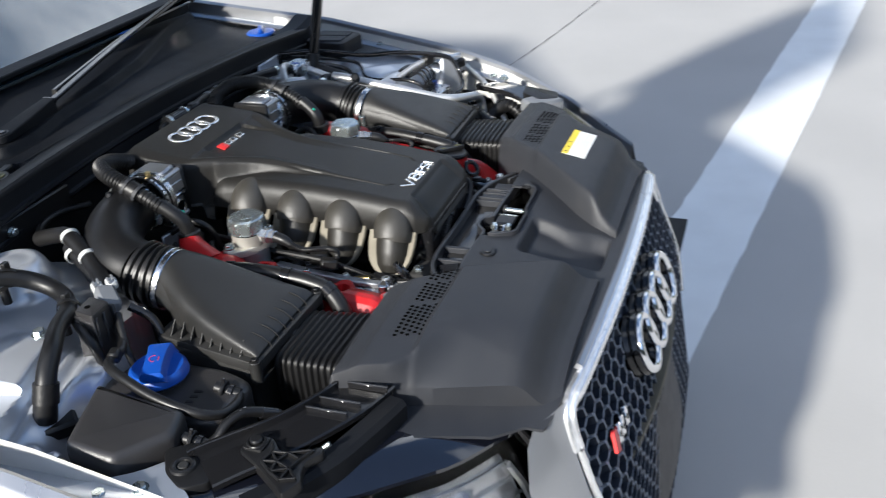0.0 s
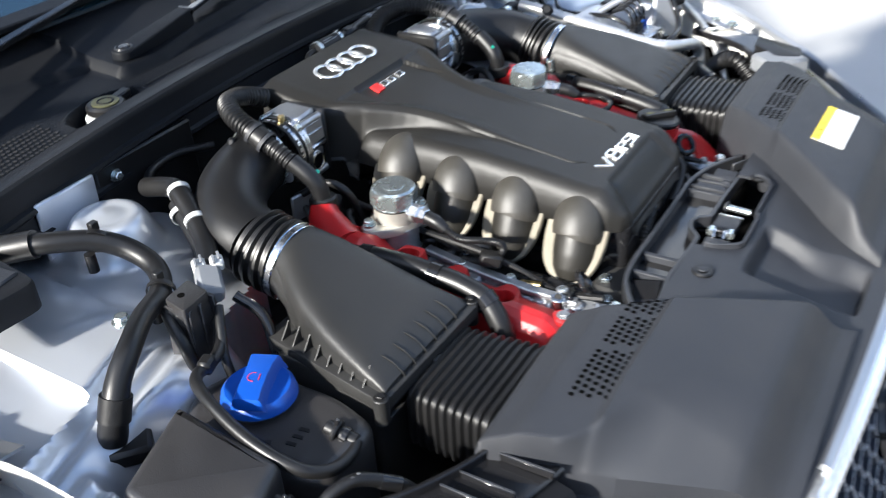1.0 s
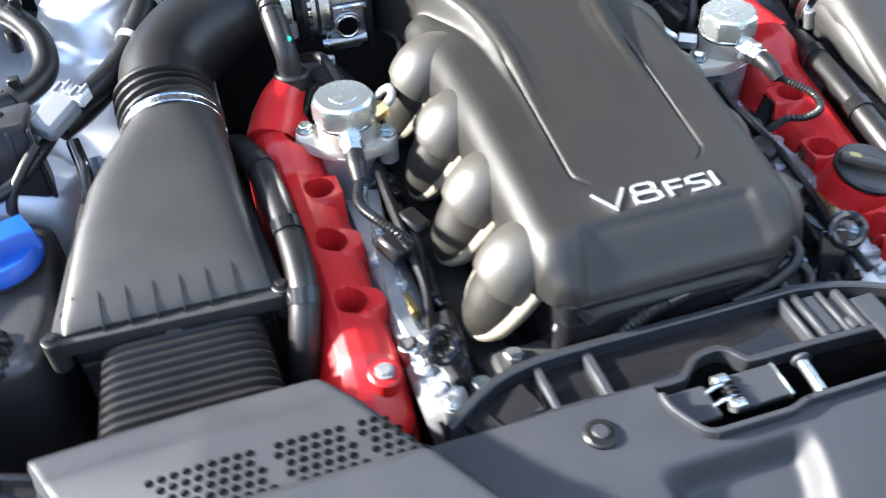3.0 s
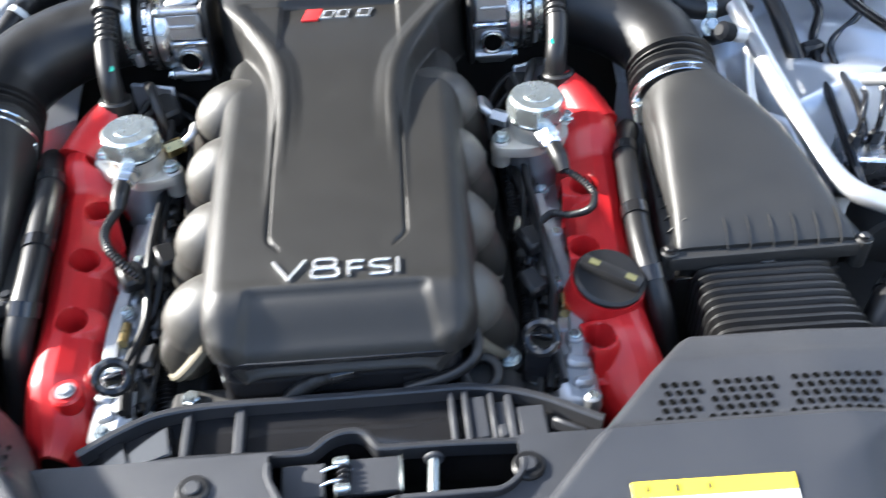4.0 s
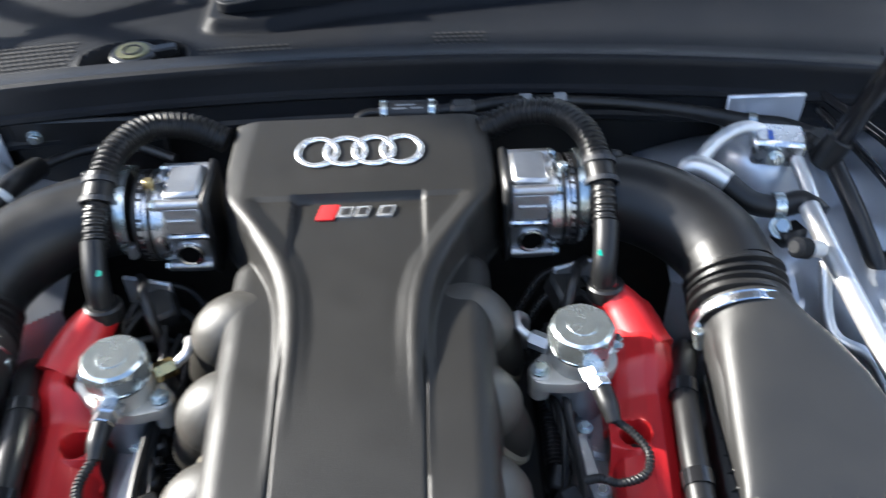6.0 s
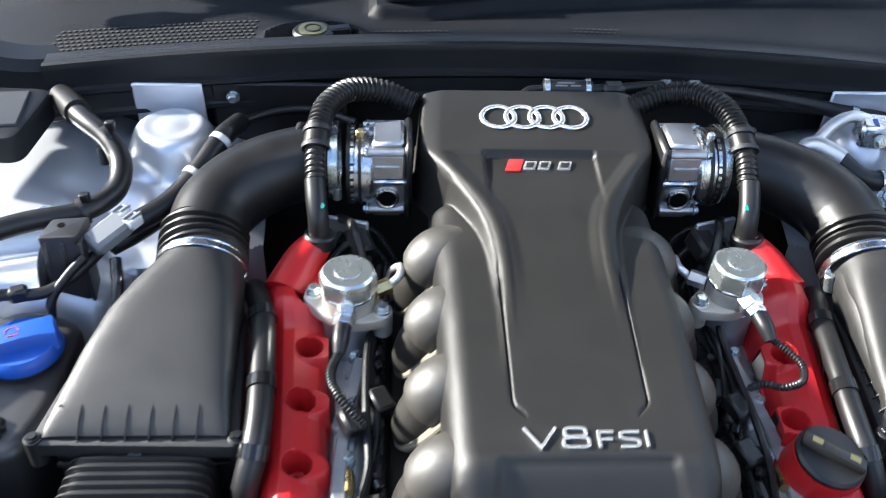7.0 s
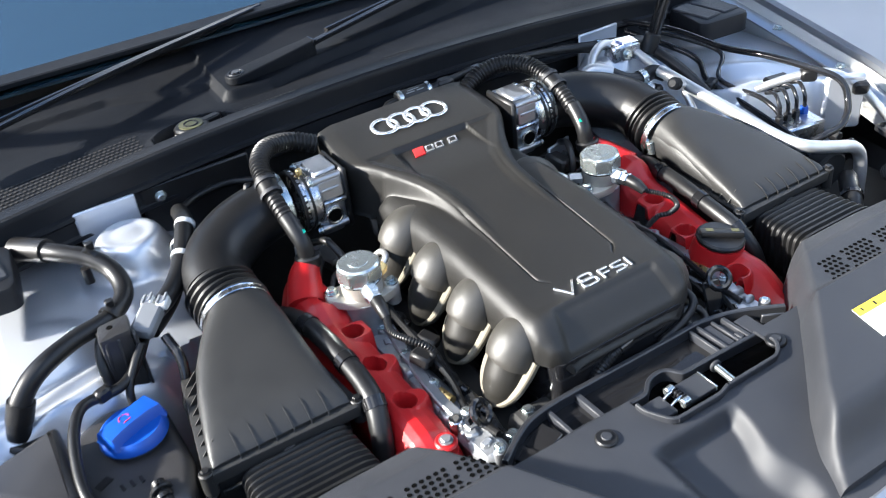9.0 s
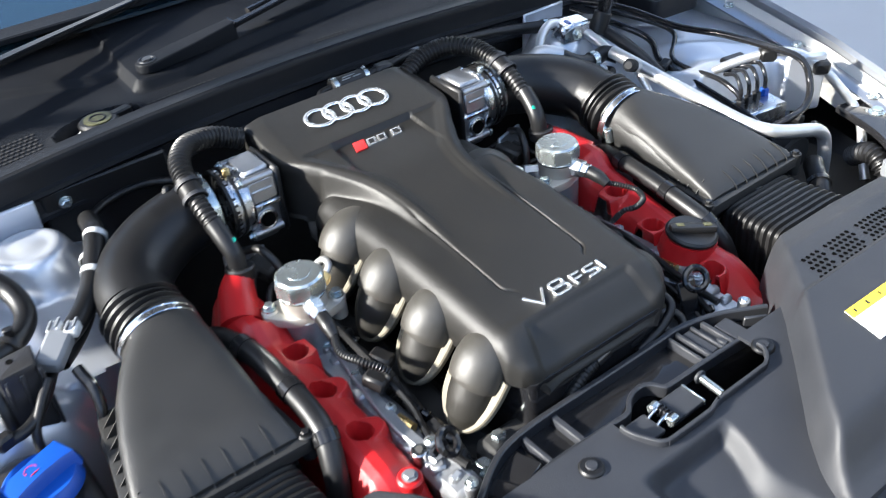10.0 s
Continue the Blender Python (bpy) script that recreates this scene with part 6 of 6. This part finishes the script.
# purge line with filter along the bulkhead
ob = thing("purge_line", (0.05, 0.50, 0.86), "black vapour line with small in-line filter", "hose")
part("filter", rod((0.022, 0.502, 0.884), (0.080, 0.500, 0.884), 0.0115, 18, bevel=0.002), PANEL, ob, "small black in-line filter")
for x in (0.026, 0.074):
    part("filter_band", ring_band((x, 0.501, 0.884), (1, 0, 0), 0.0115, 0.006, 0.0015, 20), ZINC, ob)
for k, (x, w) in enumerate(((0.042, 0.014), (0.059, 0.012), (0.048, 0.020))):
    part("print_bar", block((w, 0.0016, 0.0006), pose(x, 0.4935 + 0.0035 * (k // 2), 0.8930 + 0.0016 * (k // 2), 42), 0), GREY, ob)
part("tail", sweep([(0.022, 0.502, 0.884), (0.004, 0.500, 0.882), (-0.006, 0.488, 0.872), (-0.008, 0.470, 0.86)], 0.005, 12), RUBBER, ob)
part("line", sweep([(0.080, 0.500, 0.884), (0.115, 0.503, 0.885), (0.17, 0.512, 0.884), (0.26, 0.514, 0.876), (0.34, 0.508, 0.866), (0.396, 0.495, 0.858), (0.43, 0.490, 0.855), (0.460, 0.474, 0.852)], [0.0065, 0.0065, 0.0065, 0.0065, 0.0075, 0.010, 0.010, 0.010], 14), RUBBER, ob)
part("valve", block((0.026, 0.020, 0.018), pose(0.105, 0.500, 0.884), 0.004), RUBBER, ob)
for x in (0.17, 0.205):
    part("tape", ring_band((x, 0.513, 0.8835), (1, 0, 0), 0.0068, 0.012, 0.0008, 14), GREY, ob)
part("clip", ring_band((0.400, 0.4945, 0.8578), (1, -0.2, -0.1), 0.0098, 0.008, 0.0015, 18), ZINC, ob)
part("downpipe", sweep([(0.458, 0.475, 0.852), (0.466, 0.455, 0.852), (0.466, 0.425, 0.848), (0.472, 0.385, 0.834), (0.480, 0.345, 0.812), (0.486, 0.325, 0.795), (0.484, 0.30, 0.77)], 0.0095, 14), RUBBER, ob)
part("clip", ring_band((0.4655, 0.448, 0.852), (0, 1, 0.1), 0.0095, 0.010, 0.0018, 18), ZINC, ob)
part("junction", block((0.03, 0.03, 0.026), pose(0.462, 0.462, 0.851, 0, 0, 30), 0.006), RUBBER, ob)
ob.location += Vector((-0.002, -0.020, 0.004))

# ---- left side of the bay ----
tank = thing("fluid_tank", (-0.55, 0.12, 0.60), "black plastic fluid tank with blue screw cap", "fluid tank")
part("vessel", slab(rounded([(-0.578, 0.125), (-0.570, 0.205), (-0.525, 0.236), (-0.462, 0.215), (-0.459, 0.10), (-0.475, 0.045), (-0.556, 0.045)], 0.020, 5), 0.58, 0.772, 0.014, rounds=4), TANK, tank)
part("side_chamber", slab(rounded([(-0.570, 0.197), (-0.670, 0.166), (-0.671, 0.102), (-0.612, 0.064), (-0.572, 0.076)], 0.009, 4), 0.60, 0.801, 0.011, slope=lambda x, y: 0.12 * (y - 0.115), rounds=5), TANK, tank, "raised side chamber of the tank")
part("cap_neck", rod((-0.503, 0.163, 0.763), (-0.503, 0.163, 0.780), 0.032, 30), TANK, tank)
cap = part("cap", rod((-0.503, 0.163, 0.776), (-0.503, 0.163, 0.792), 0.0375, 40, 0.0355, bevel=0.004), BLUE, tank, "bright blue screw cap")
# the grip: a broad bar across the cap, sloping at its sides
grip = bmesh.new()
for_rings = []
for t_, wl, h in ((-0.0345, 0.0105, 0.003), (-0.032, 0.0122, 0.0110), (-0.018, 0.0118, 0.0130), (0.0, 0.0115, 0.0135), (0.018, 0.0122, 0.0130), (0.032, 0.0138, 0.0110), (0.0345, 0.0120, 0.003)):
    for_rings.append([Vector((t_, a * wl, b * h)) for a, b in ((-1.50, -0.35), (-1.28, 0.10), (-1.10, 0.78), (-0.95, 0.97), (-0.6, 1.0), (0.6, 1.0), (0.95, 0.97), (1.10, 0.78), (1.28, 0.10), (1.50, -0.35))])
loft(grip, for_rings)
CAP = pose(-0.503, 0.163, 0.7915, 0, 0, 24)
bmesh.ops.transform(grip, matrix=CAP, verts=grip.verts)
part("cap_grip", grip, BLUE, cap, smooth=35)
for k in range(6):
    a = math.pi * k / 5
    part("warning_mark", block((0.0028, 0.0007, 0.0005), CAP @ pose(-0.004 + 0.006 * math.cos(a), 0.001 + 0.005 * math.sin(a), 0.0137, 0, 0, 90 + math.degrees(a)), 0), REDPRINT, cap, "small red warning print")
part("warning_bar", block((0.009, 0.0008, 0.0005), CAP @ pose(-0.004, -0.005, 0.0137), 0), REDPRINT, cap)
for k in range(3):
    part("moulded_bar", block((0.004, 0.010, 0.0012), pose(-0.535 + 0.010 * k, 0.100, 0.7722, 0, 0, 10), 0), RUBBER, tank)
part("moulded_mark", block((0.018, 0.010, 0.0012), pose(-0.550, 0.118, 0.7722, 0, 0, 30), 0), RUBBER, tank)
for x, y, z in ((-0.503, 0.072, 0.772), (-0.597, 0.056, 0.774)):
    n_ = part("nipple", rod((x, y + 0.012, z + 0.002), (x + 0.003, y - 0.020, z - 0.006), 0.0075, 16, bevel=0.001), RUBBER, tank)
    part("nipple_ring", torus((x, y, z), (0.1, -1, -0.25), 0.0095, 0.0028, 22, 8), RUBBER, n_)
    part("nipple_clip", ring_band((x + 0.001, y - 0.009, z - 0.003), (0.1, -1, -0.25), 0.0085, 0.005, 0.0014, 20), GLOSS, n_)
    part("clip_ear", block((0.003, 0.004, 0.012), pose(x - 0.001, y - 0.002, z + 0.012, 15, 8, 0), 0.0005), GLOSS, n_)

hose = thing("tank_hose", (-0.57, 0.12, 0.75), "thin black rubber hose looped over the tank", "hose")
part("hose", sweep([(-0.500, 0.053, 0.766), (-0.513, 0.049, 0.765), (-0.533, 0.048, 0.768), (-0.550, 0.053, 0.774), (-0.563, 0.066, 0.783), (-0.568, 0.092, 0.792), (-0.566, 0.127, 0.800), (-0.558, 0.165, 0.809), (-0.545, 0.196, 0.811), (-0.531, 0.209, 0.808), (-0.516, 0.212, 0.805), (-0.492, 0.220, 0.803), (-0.470, 0.240, 0.808), (-0.450, 0.270, 0.815)], 0.0062, 14, 6), RUBBER, hose)
part("hose_clip", block((0.018, 0.014, 0.016), pose(-0.516, 0.212, 0.807, 0, 0, 20), 0.003), RUBBER, hose)
hose = thing("overflow_hose", (-0.60, 0.0, 0.74), "short black overflow hose with printed marks", "hose")
part("hose", sweep([(-0.594, 0.038, 0.768), (-0.586, 0.029, 0.775), (-0.572, 0.024, 0.784), (-0.553, 0.014, 0.787), (-0.538, 0.000, 0.780), (-0.524, -0.014, 0.768), (-0.512, -0.026, 0.745)], 0.0062, 14, 6), RUBBER, hose)
part("cuff", sweep([(-0.538, 0.000, 0.7795), (-0.526, -0.012, 0.770)], 0.0072, 14), GLOSS, hose)
for k in range(4):
    p = Vector((-0.566, 0.0205, 0.7915)).lerp(Vector((-0.550, 0.0115, 0.7935)), k / 3)
    part("print_bar", block((0.0028, 0.0012, 0.0006), pose(*p, 0, 0, -30), 0), GREY, hose)

harness = thing("wiring_harness", (-0.53, 0.33, 0.82), "taped black wiring harness over the inner wing", "wiring harness")
main = [(-0.535, 0.475, 0.880), (-0.505, 0.430, 0.884), (-0.470, 0.398, 0.876), (-0.452, 0.370, 0.862), (-0.453, 0.335, 0.850), (-0.480, 0.302, 0.848), (-0.525, 0.280, 0.852), (-0.565, 0.255, 0.852), (-0.590, 0.246, 0.838), (-0.606, 0.242, 0.815), (-0.614, 0.246, 0.785)]
part("loom", sweep(main, [0.0112, 0.0115, 0.0115, 0.012, 0.0115, 0.011, 0.011, 0.0115, 0.012, 0.013, 0.0145], 18, 8), RUBBER, harness)
part("branch", sweep([(-0.475, 0.300, 0.842), (-0.490, 0.286, 0.842), (-0.502, 0.268, 0.838), (-0.508, 0.250, 0.820), (-0.508, 0.240, 0.79)], 0.007, 12, 6), RUBBER, harness)
part("boot", sweep([(-0.545, 0.490, 0.876), (-0.512, 0.440, 0.884)], 0.0152, 18), RUBBER, harness)
part("tape", sweep([(-0.598, 0.244, 0.828), (-0.608, 0.243, 0.806)], 0.0152, 18), RUBBER, harness)
for x, y, z in ((-0.470, 0.398, 0.876), (-0.478, 0.303, 0.848)):
    t_ = part("cable_tie", ring_band((x, y, z), (0.8, 0.6, 0.2), 0.0135, 0.005, 0.0015, 18), RUBBER, harness)
    part("tie_head", block((0.010, 0.008, 0.010), pose(x + 0.004, y + 0.004, z + 0.015), 0.001), RUBBER, t_)
    part("tie_foot", rod((x - 0.01, y + 0.004, z - 0.012), (x - 0.01, y + 0.004, z - 0.034), 0.006, 12), RUBBER, t_)
part("wing_screw", bolt_head((-0.522, 0.317, 0.832), 0.0075, 0.009), ZINC, harness)
part("end_bracket", block((0.070, 0.050, 0.020), pose(-0.612, 0.250, 0.772, 0, 0, -40), 0.004), RUBBER, harness)
harness.location += Vector((0.004, 0.004, -0.012))

cool = thing("coolant_pipe", (-0.40, 0.34, 0.80), "pair of black coolant hoses with pale clips", "hose")
part("hose", sweep([(-0.335, 0.470, 0.845), (-0.340, 0.430, 0.858), (-0.345, 0.405, 0.862), (-0.362, 0.368, 0.850), (-0.382, 0.335, 0.838), (-0.405, 0.308, 0.832), (-0.432, 0.285, 0.830)], 0.0118, 16, 6), RUBBER, cool)
part("hose", sweep([(-0.352, 0.402, 0.848), (-0.372, 0.362, 0.835), (-0.395, 0.325, 0.822), (-0.418, 0.296, 0.818), (-0.440, 0.272, 0.818)], 0.0100, 16, 6), RUBBER, cool)
part("riser", sweep([(-0.335, 0.470, 0.845), (-0.300, 0.500, 0.842), (-0.25, 0.510, 0.84), (-0.20, 0.49, 0.835)], 0.0055, 12, 6), RUBBER, cool)
for p in ((-0.345, 0.402, 0.861), (-0.368, 0.357, 0.846), (-0.360, 0.388, 0.842)):
    part("clip", ring_band(p, (-0.5, -0.85, -0.3), 0.0118, 0.007, 0.0016, 18), WHITE, cool, "pale hose clip")
cn = part("connector", block((0.026, 0.044, 0.020), pose(-0.440, 0.273, 0.834, 10, 12, -38), 0.004), GREY, cool, "light grey twin connector")
for dx, dy in ((0.010, 0.022), (0.024, 0.010)):
    c2 = part("connector_clip", block((0.014, 0.016, 0.012), pose(-0.440 + dx, 0.273 + dy, 0.842, 8, 0, -38), 0.002), WHITE, cn)
    for k in (-1, 1):
        part("clip_bar", block((0.003, 0.012, 0.004), pose(-0.440 + dx + 0.004 * k, 0.273 + dy, 0.849, 8, 0, -38), 0.0005), GREY, c2)
part("line", sweep([(-0.458, 0.246, 0.826), (-0.475, 0.230, 0.812), (-0.49, 0.215, 0.79), (-0.49, 0.20, 0.74)], 0.005, 12), RUBBER, cool)
part("line", sweep([(-0.43, 0.25, 0.82), (-0.425, 0.22, 0.80), (-0.435, 0.20, 0.76)], 0.006, 12), GLOSS, cool)
brk = thing("hose_bracket", (-0.50, 0.235, 0.78), "black folded plastic hose bracket", "bracket")
part("plate", slab(rounded([(-0.500, 0.247), (-0.494, 0.279), (-0.458, 0.283), (-0.463, 0.250)], 0.004), 0.838, 0.848, 0.002), TANK, brk)
part("web_plate", block((0.036, 0.004, 0.075), pose(-0.481, 0.2495, 0.806, -4, 0, 4), 0.001), TANK, brk)
for x, a in ((-0.497, 4), (-0.481, 2), (-0.462, 0)):
    part("leg", block((0.004, 0.032, 0.080), pose(x, 0.262, 0.802, 0, a, 6), 0.001), TANK, brk)
part("hole", rod((-0.482, 0.268, 0.8475), (-0.482, 0.268, 0.8486), 0.0038, 12), PIT, brk)

# ---- right side of the bay ----
ac = thing("air_conditioning_pipe", (0.42, 0.25, 0.76), "bare aluminium air conditioning pipe with valve block", "pipe")
part("pipe", sweep([(0.420, 0.350, 0.850), (0.422, 0.320, 0.846), (0.427, 0.270, 0.836), (0.435, 0.215, 0.824), (0.443, 0.165, 0.812), (0.452, 0.125, 0.803), (0.464, 0.100, 0.799), (0.488, 0.088, 0.793), (0.515, 0.080, 0.787), (0.538, 0.075, 0.780), (0.551, 0.071, 0.766), (0.555, 0.068, 0.740), (0.555, 0.066, 0.70)], 0.0095, 18, 8), STEEL, ac)
part("sleeve", sweep([(0.345, 0.392, 0.858), (0.372, 0.372, 0.842), (0.398, 0.368, 0.838), (0.422, 0.368, 0.842), (0.434, 0.352, 0.838)], 0.0115, 16, 6), RUBBER, ac)
part("clamp", ring_band((0.398, 0.368, 0.8385), (1, 0, 0), 0.0116, 0.010, 0.002, 20), ZINC, ac)
part("clamp_bolt", bolt_head((0.397, 0.350, 0.826), 0.008, 0.010, axis=(0, -0.6, 0.8)), ZINC, ac)
part("elbow", sweep([(0.352, 0.385, 0.856), (0.332, 0.400, 0.862), (0.318, 0.405, 0.858), (0.312, 0.398, 0.835), (0.312, 0.392, 0.80)], 0.0115, 16, 6), STEEL, ac)
part("upper_pipe", sweep([(0.330, 0.412, 0.862), (0.352, 0.428, 0.876), (0.380, 0.440, 0.880), (0.405, 0.440, 0.872)], 0.0072, 14, 6), STEEL, ac)
vb = part("valve_block", block((0.050, 0.036, 0.030), pose(0.410, 0.428, 0.866, 0, 0, -12), 0.004), MACHINED, ac, "machined aluminium valve block")
part("blue_mark", block((0.005, 0.014, 0.001), pose(0.400, 0.425, 0.8815, 0, 0, -12), 0), BLUE, vb)
part("block_bolt", bolt_head((0.402, 0.408, 0.866), 0.006, 0.008, axis=(0, -1, 0.2)), ZINC, vb)
part("link_pipe", sweep([(0.424, 0.412, 0.862), (0.428, 0.385, 0.852), (0.430, 0.358, 0.842)], 0.0075, 14), STEEL, ac)
part("port", rod((0.412, 0.2935, 0.848), (0.396, 0.287, 0.856), 0.0080, 16, bevel=0.002), STEEL, ac)
part("port_cap", rod((0.398, 0.2875, 0.855), (0.380, 0.281, 0.864), 0.0095, 16, bevel=0.004), COWL, ac, "black service port cap")
part("branch", sweep([(0.420, 0.295, 0.832), (0.418, 0.260, 0.800), (0.424, 0.240, 0.788), (0.446, 0.222, 0.784), (0.46, 0.20, 0.76)], 0.0058, 12, 6), STEEL, ac)
part("coupling", block((0.03, 0.022, 0.018), pose(0.408, 0.350, 0.818, 0, 0, 20), 0.004), RUBBER, ac)

lines = thing("brake_lines", (0.52, 0.30, 0.78), "thin black brake lines over the inner wing", "pipe")
part("line", sweep([(0.475, 0.52, 0.872), (0.500, 0.450, 0.874), (0.518, 0.405, 0.870), (0.532, 0.325, 0.862), (0.545, 0.255, 0.866), (0.565, 0.195, 0.860), (0.590, 0.150, 0.845), (0.588, 0.128, 0.815), (0.560, 0.112, 0.796), (0.520, 0.110, 0.792), (0.500, 0.118, 0.785)], 0.0052, 12, 8), GLOSS, lines)
part("line", sweep([(0.478, 0.50, 0.858), (0.505, 0.42, 0.846), (0.520, 0.368, 0.832), (0.506, 0.330, 0.812), (0.492, 0.250, 0.808), (0.485, 0.180, 0.800), (0.482, 0.135, 0.792), (0.490, 0.11, 0.77)], 0.0050, 12, 8), GLOSS, lines)
part("line", sweep([(0.50, 0.49, 0.862), (0.545, 0.42, 0.846), (0.566, 0.362, 0.832), (0.524, 0.325, 0.816), (0.512, 0.285, 0.814), (0.505, 0.225, 0.820), (0.503, 0.19, 0.812), (0.503, 0.175, 0.80)], 0.0040, 12, 8), GLOSS, lines)
part("line_clip", block((0.026, 0.016, 0.014), pose(0.500, 0.318, 0.812, 0, 0, 20), 0.003), RUBBER, lines)

abs_ = thing("brake_valve_block", (0.52, 0.14, 0.70), "aluminium brake valve block with line unions", "valve block")
part("block", block((0.078, 0.050, 0.050), pose(0.503, 0.152, 0.772, 0, 0, -10), 0.003), MACHINED, abs_)
part("motor", rod((0.503, 0.125, 0.745), (0.500, 0.075, 0.740), 0.033, 24, bevel=0.004), DARK, abs_)
for i, x in enumerate((0.477, 0.495, 0.513, 0.531)):
    u = part("union", rod((x, 0.158, 0.794), (x, 0.158, 0.808), 0.0065, 6, bevel=0.001), RUBBER if i != 3 else BLUE, abs_)
    part("stub", sweep([(x, 0.158, 0.806), (x, 0.160, 0.826), (x + 0.006, 0.176, 0.838), (x + 0.016, 0.20, 0.828)], 0.0030, 10), GLOSS, u)
part("plug", block((0.042, 0.026, 0.022), pose(0.548, 0.226, 0.818, 0, 0, -10), 0.004), RUBBER, abs_)
for x in (0.505, 0.545):
    part("front_union", rod((x, 0.116, 0.772), (x, 0.100, 0.772), 0.008, 6, bevel=0.001), RUBBER, abs_)
part("front_line", sweep([(0.505, 0.10, 0.772), (0.508, 0.085, 0.768), (0.535, 0.075, 0.762), (0.56, 0.09, 0.766)], 0.0045, 10), GLOSS, abs_)

abs_.location += Vector((0.016, 0.014, 0.0))

p2 = thing("side_pipe", (0.60, 0.08, 0.74), "bare aluminium pipe along the wing", "pipe")
part("pipe", sweep([(0.520, 0.255, 0.812), (0.560, 0.215, 0.836), (0.598, 0.175, 0.846), (0.626, 0.142, 0.826), (0.645, 0.112, 0.792), (0.654, 0.092, 0.768), (0.646, 0.072, 0.748), (0.622, 0.048, 0.72), (0.61, 0.03, 0.69)], 0.0068, 14, 8), STEEL, p2)
for p in ((0.578, 0.196, 0.843), (0.628, 0.140, 0.824)):
    part("clip", block((0.024, 0.022, 0.020), pose(*p, 0, 0, -40), 0.004), RUBBER, p2)
part("wing_stay", block((0.06, 0.012, 0.09), pose(0.612, 0.155, 0.80, 0, 0, -30), 0.004), APRON, p2)

rad = thing("radiator_hose", (0.48, 0.0, 0.70), "black radiator hose stub with spring clip", "hose")
part("hose", sweep([(0.518, 0.060, 0.742), (0.500, 0.044, 0.743), (0.484, 0.026, 0.738), (0.468, 0.008, 0.722), (0.46, 0.0, 0.70)], 0.0138, 18, 6), RUBBER, rad)
part("clip", ring_band((0.486, 0.028, 0.7385), (-0.66, -0.72, -0.2), 0.0140, 0.007, 0.002, 20), GLOSS, rad)
coil = thing("corrugated_hose", (0.585, -0.01, 0.70), "black corrugated hose behind the lamp", "hose")
part("hose", sweep([(0.622, 0.062, 0.710), (0.606, 0.036, 0.734), (0.596, 0.012, 0.738), (0.588, -0.020, 0.715)], 0.015, 18, 6, 0.003, 0.008), RUBBER, coil)
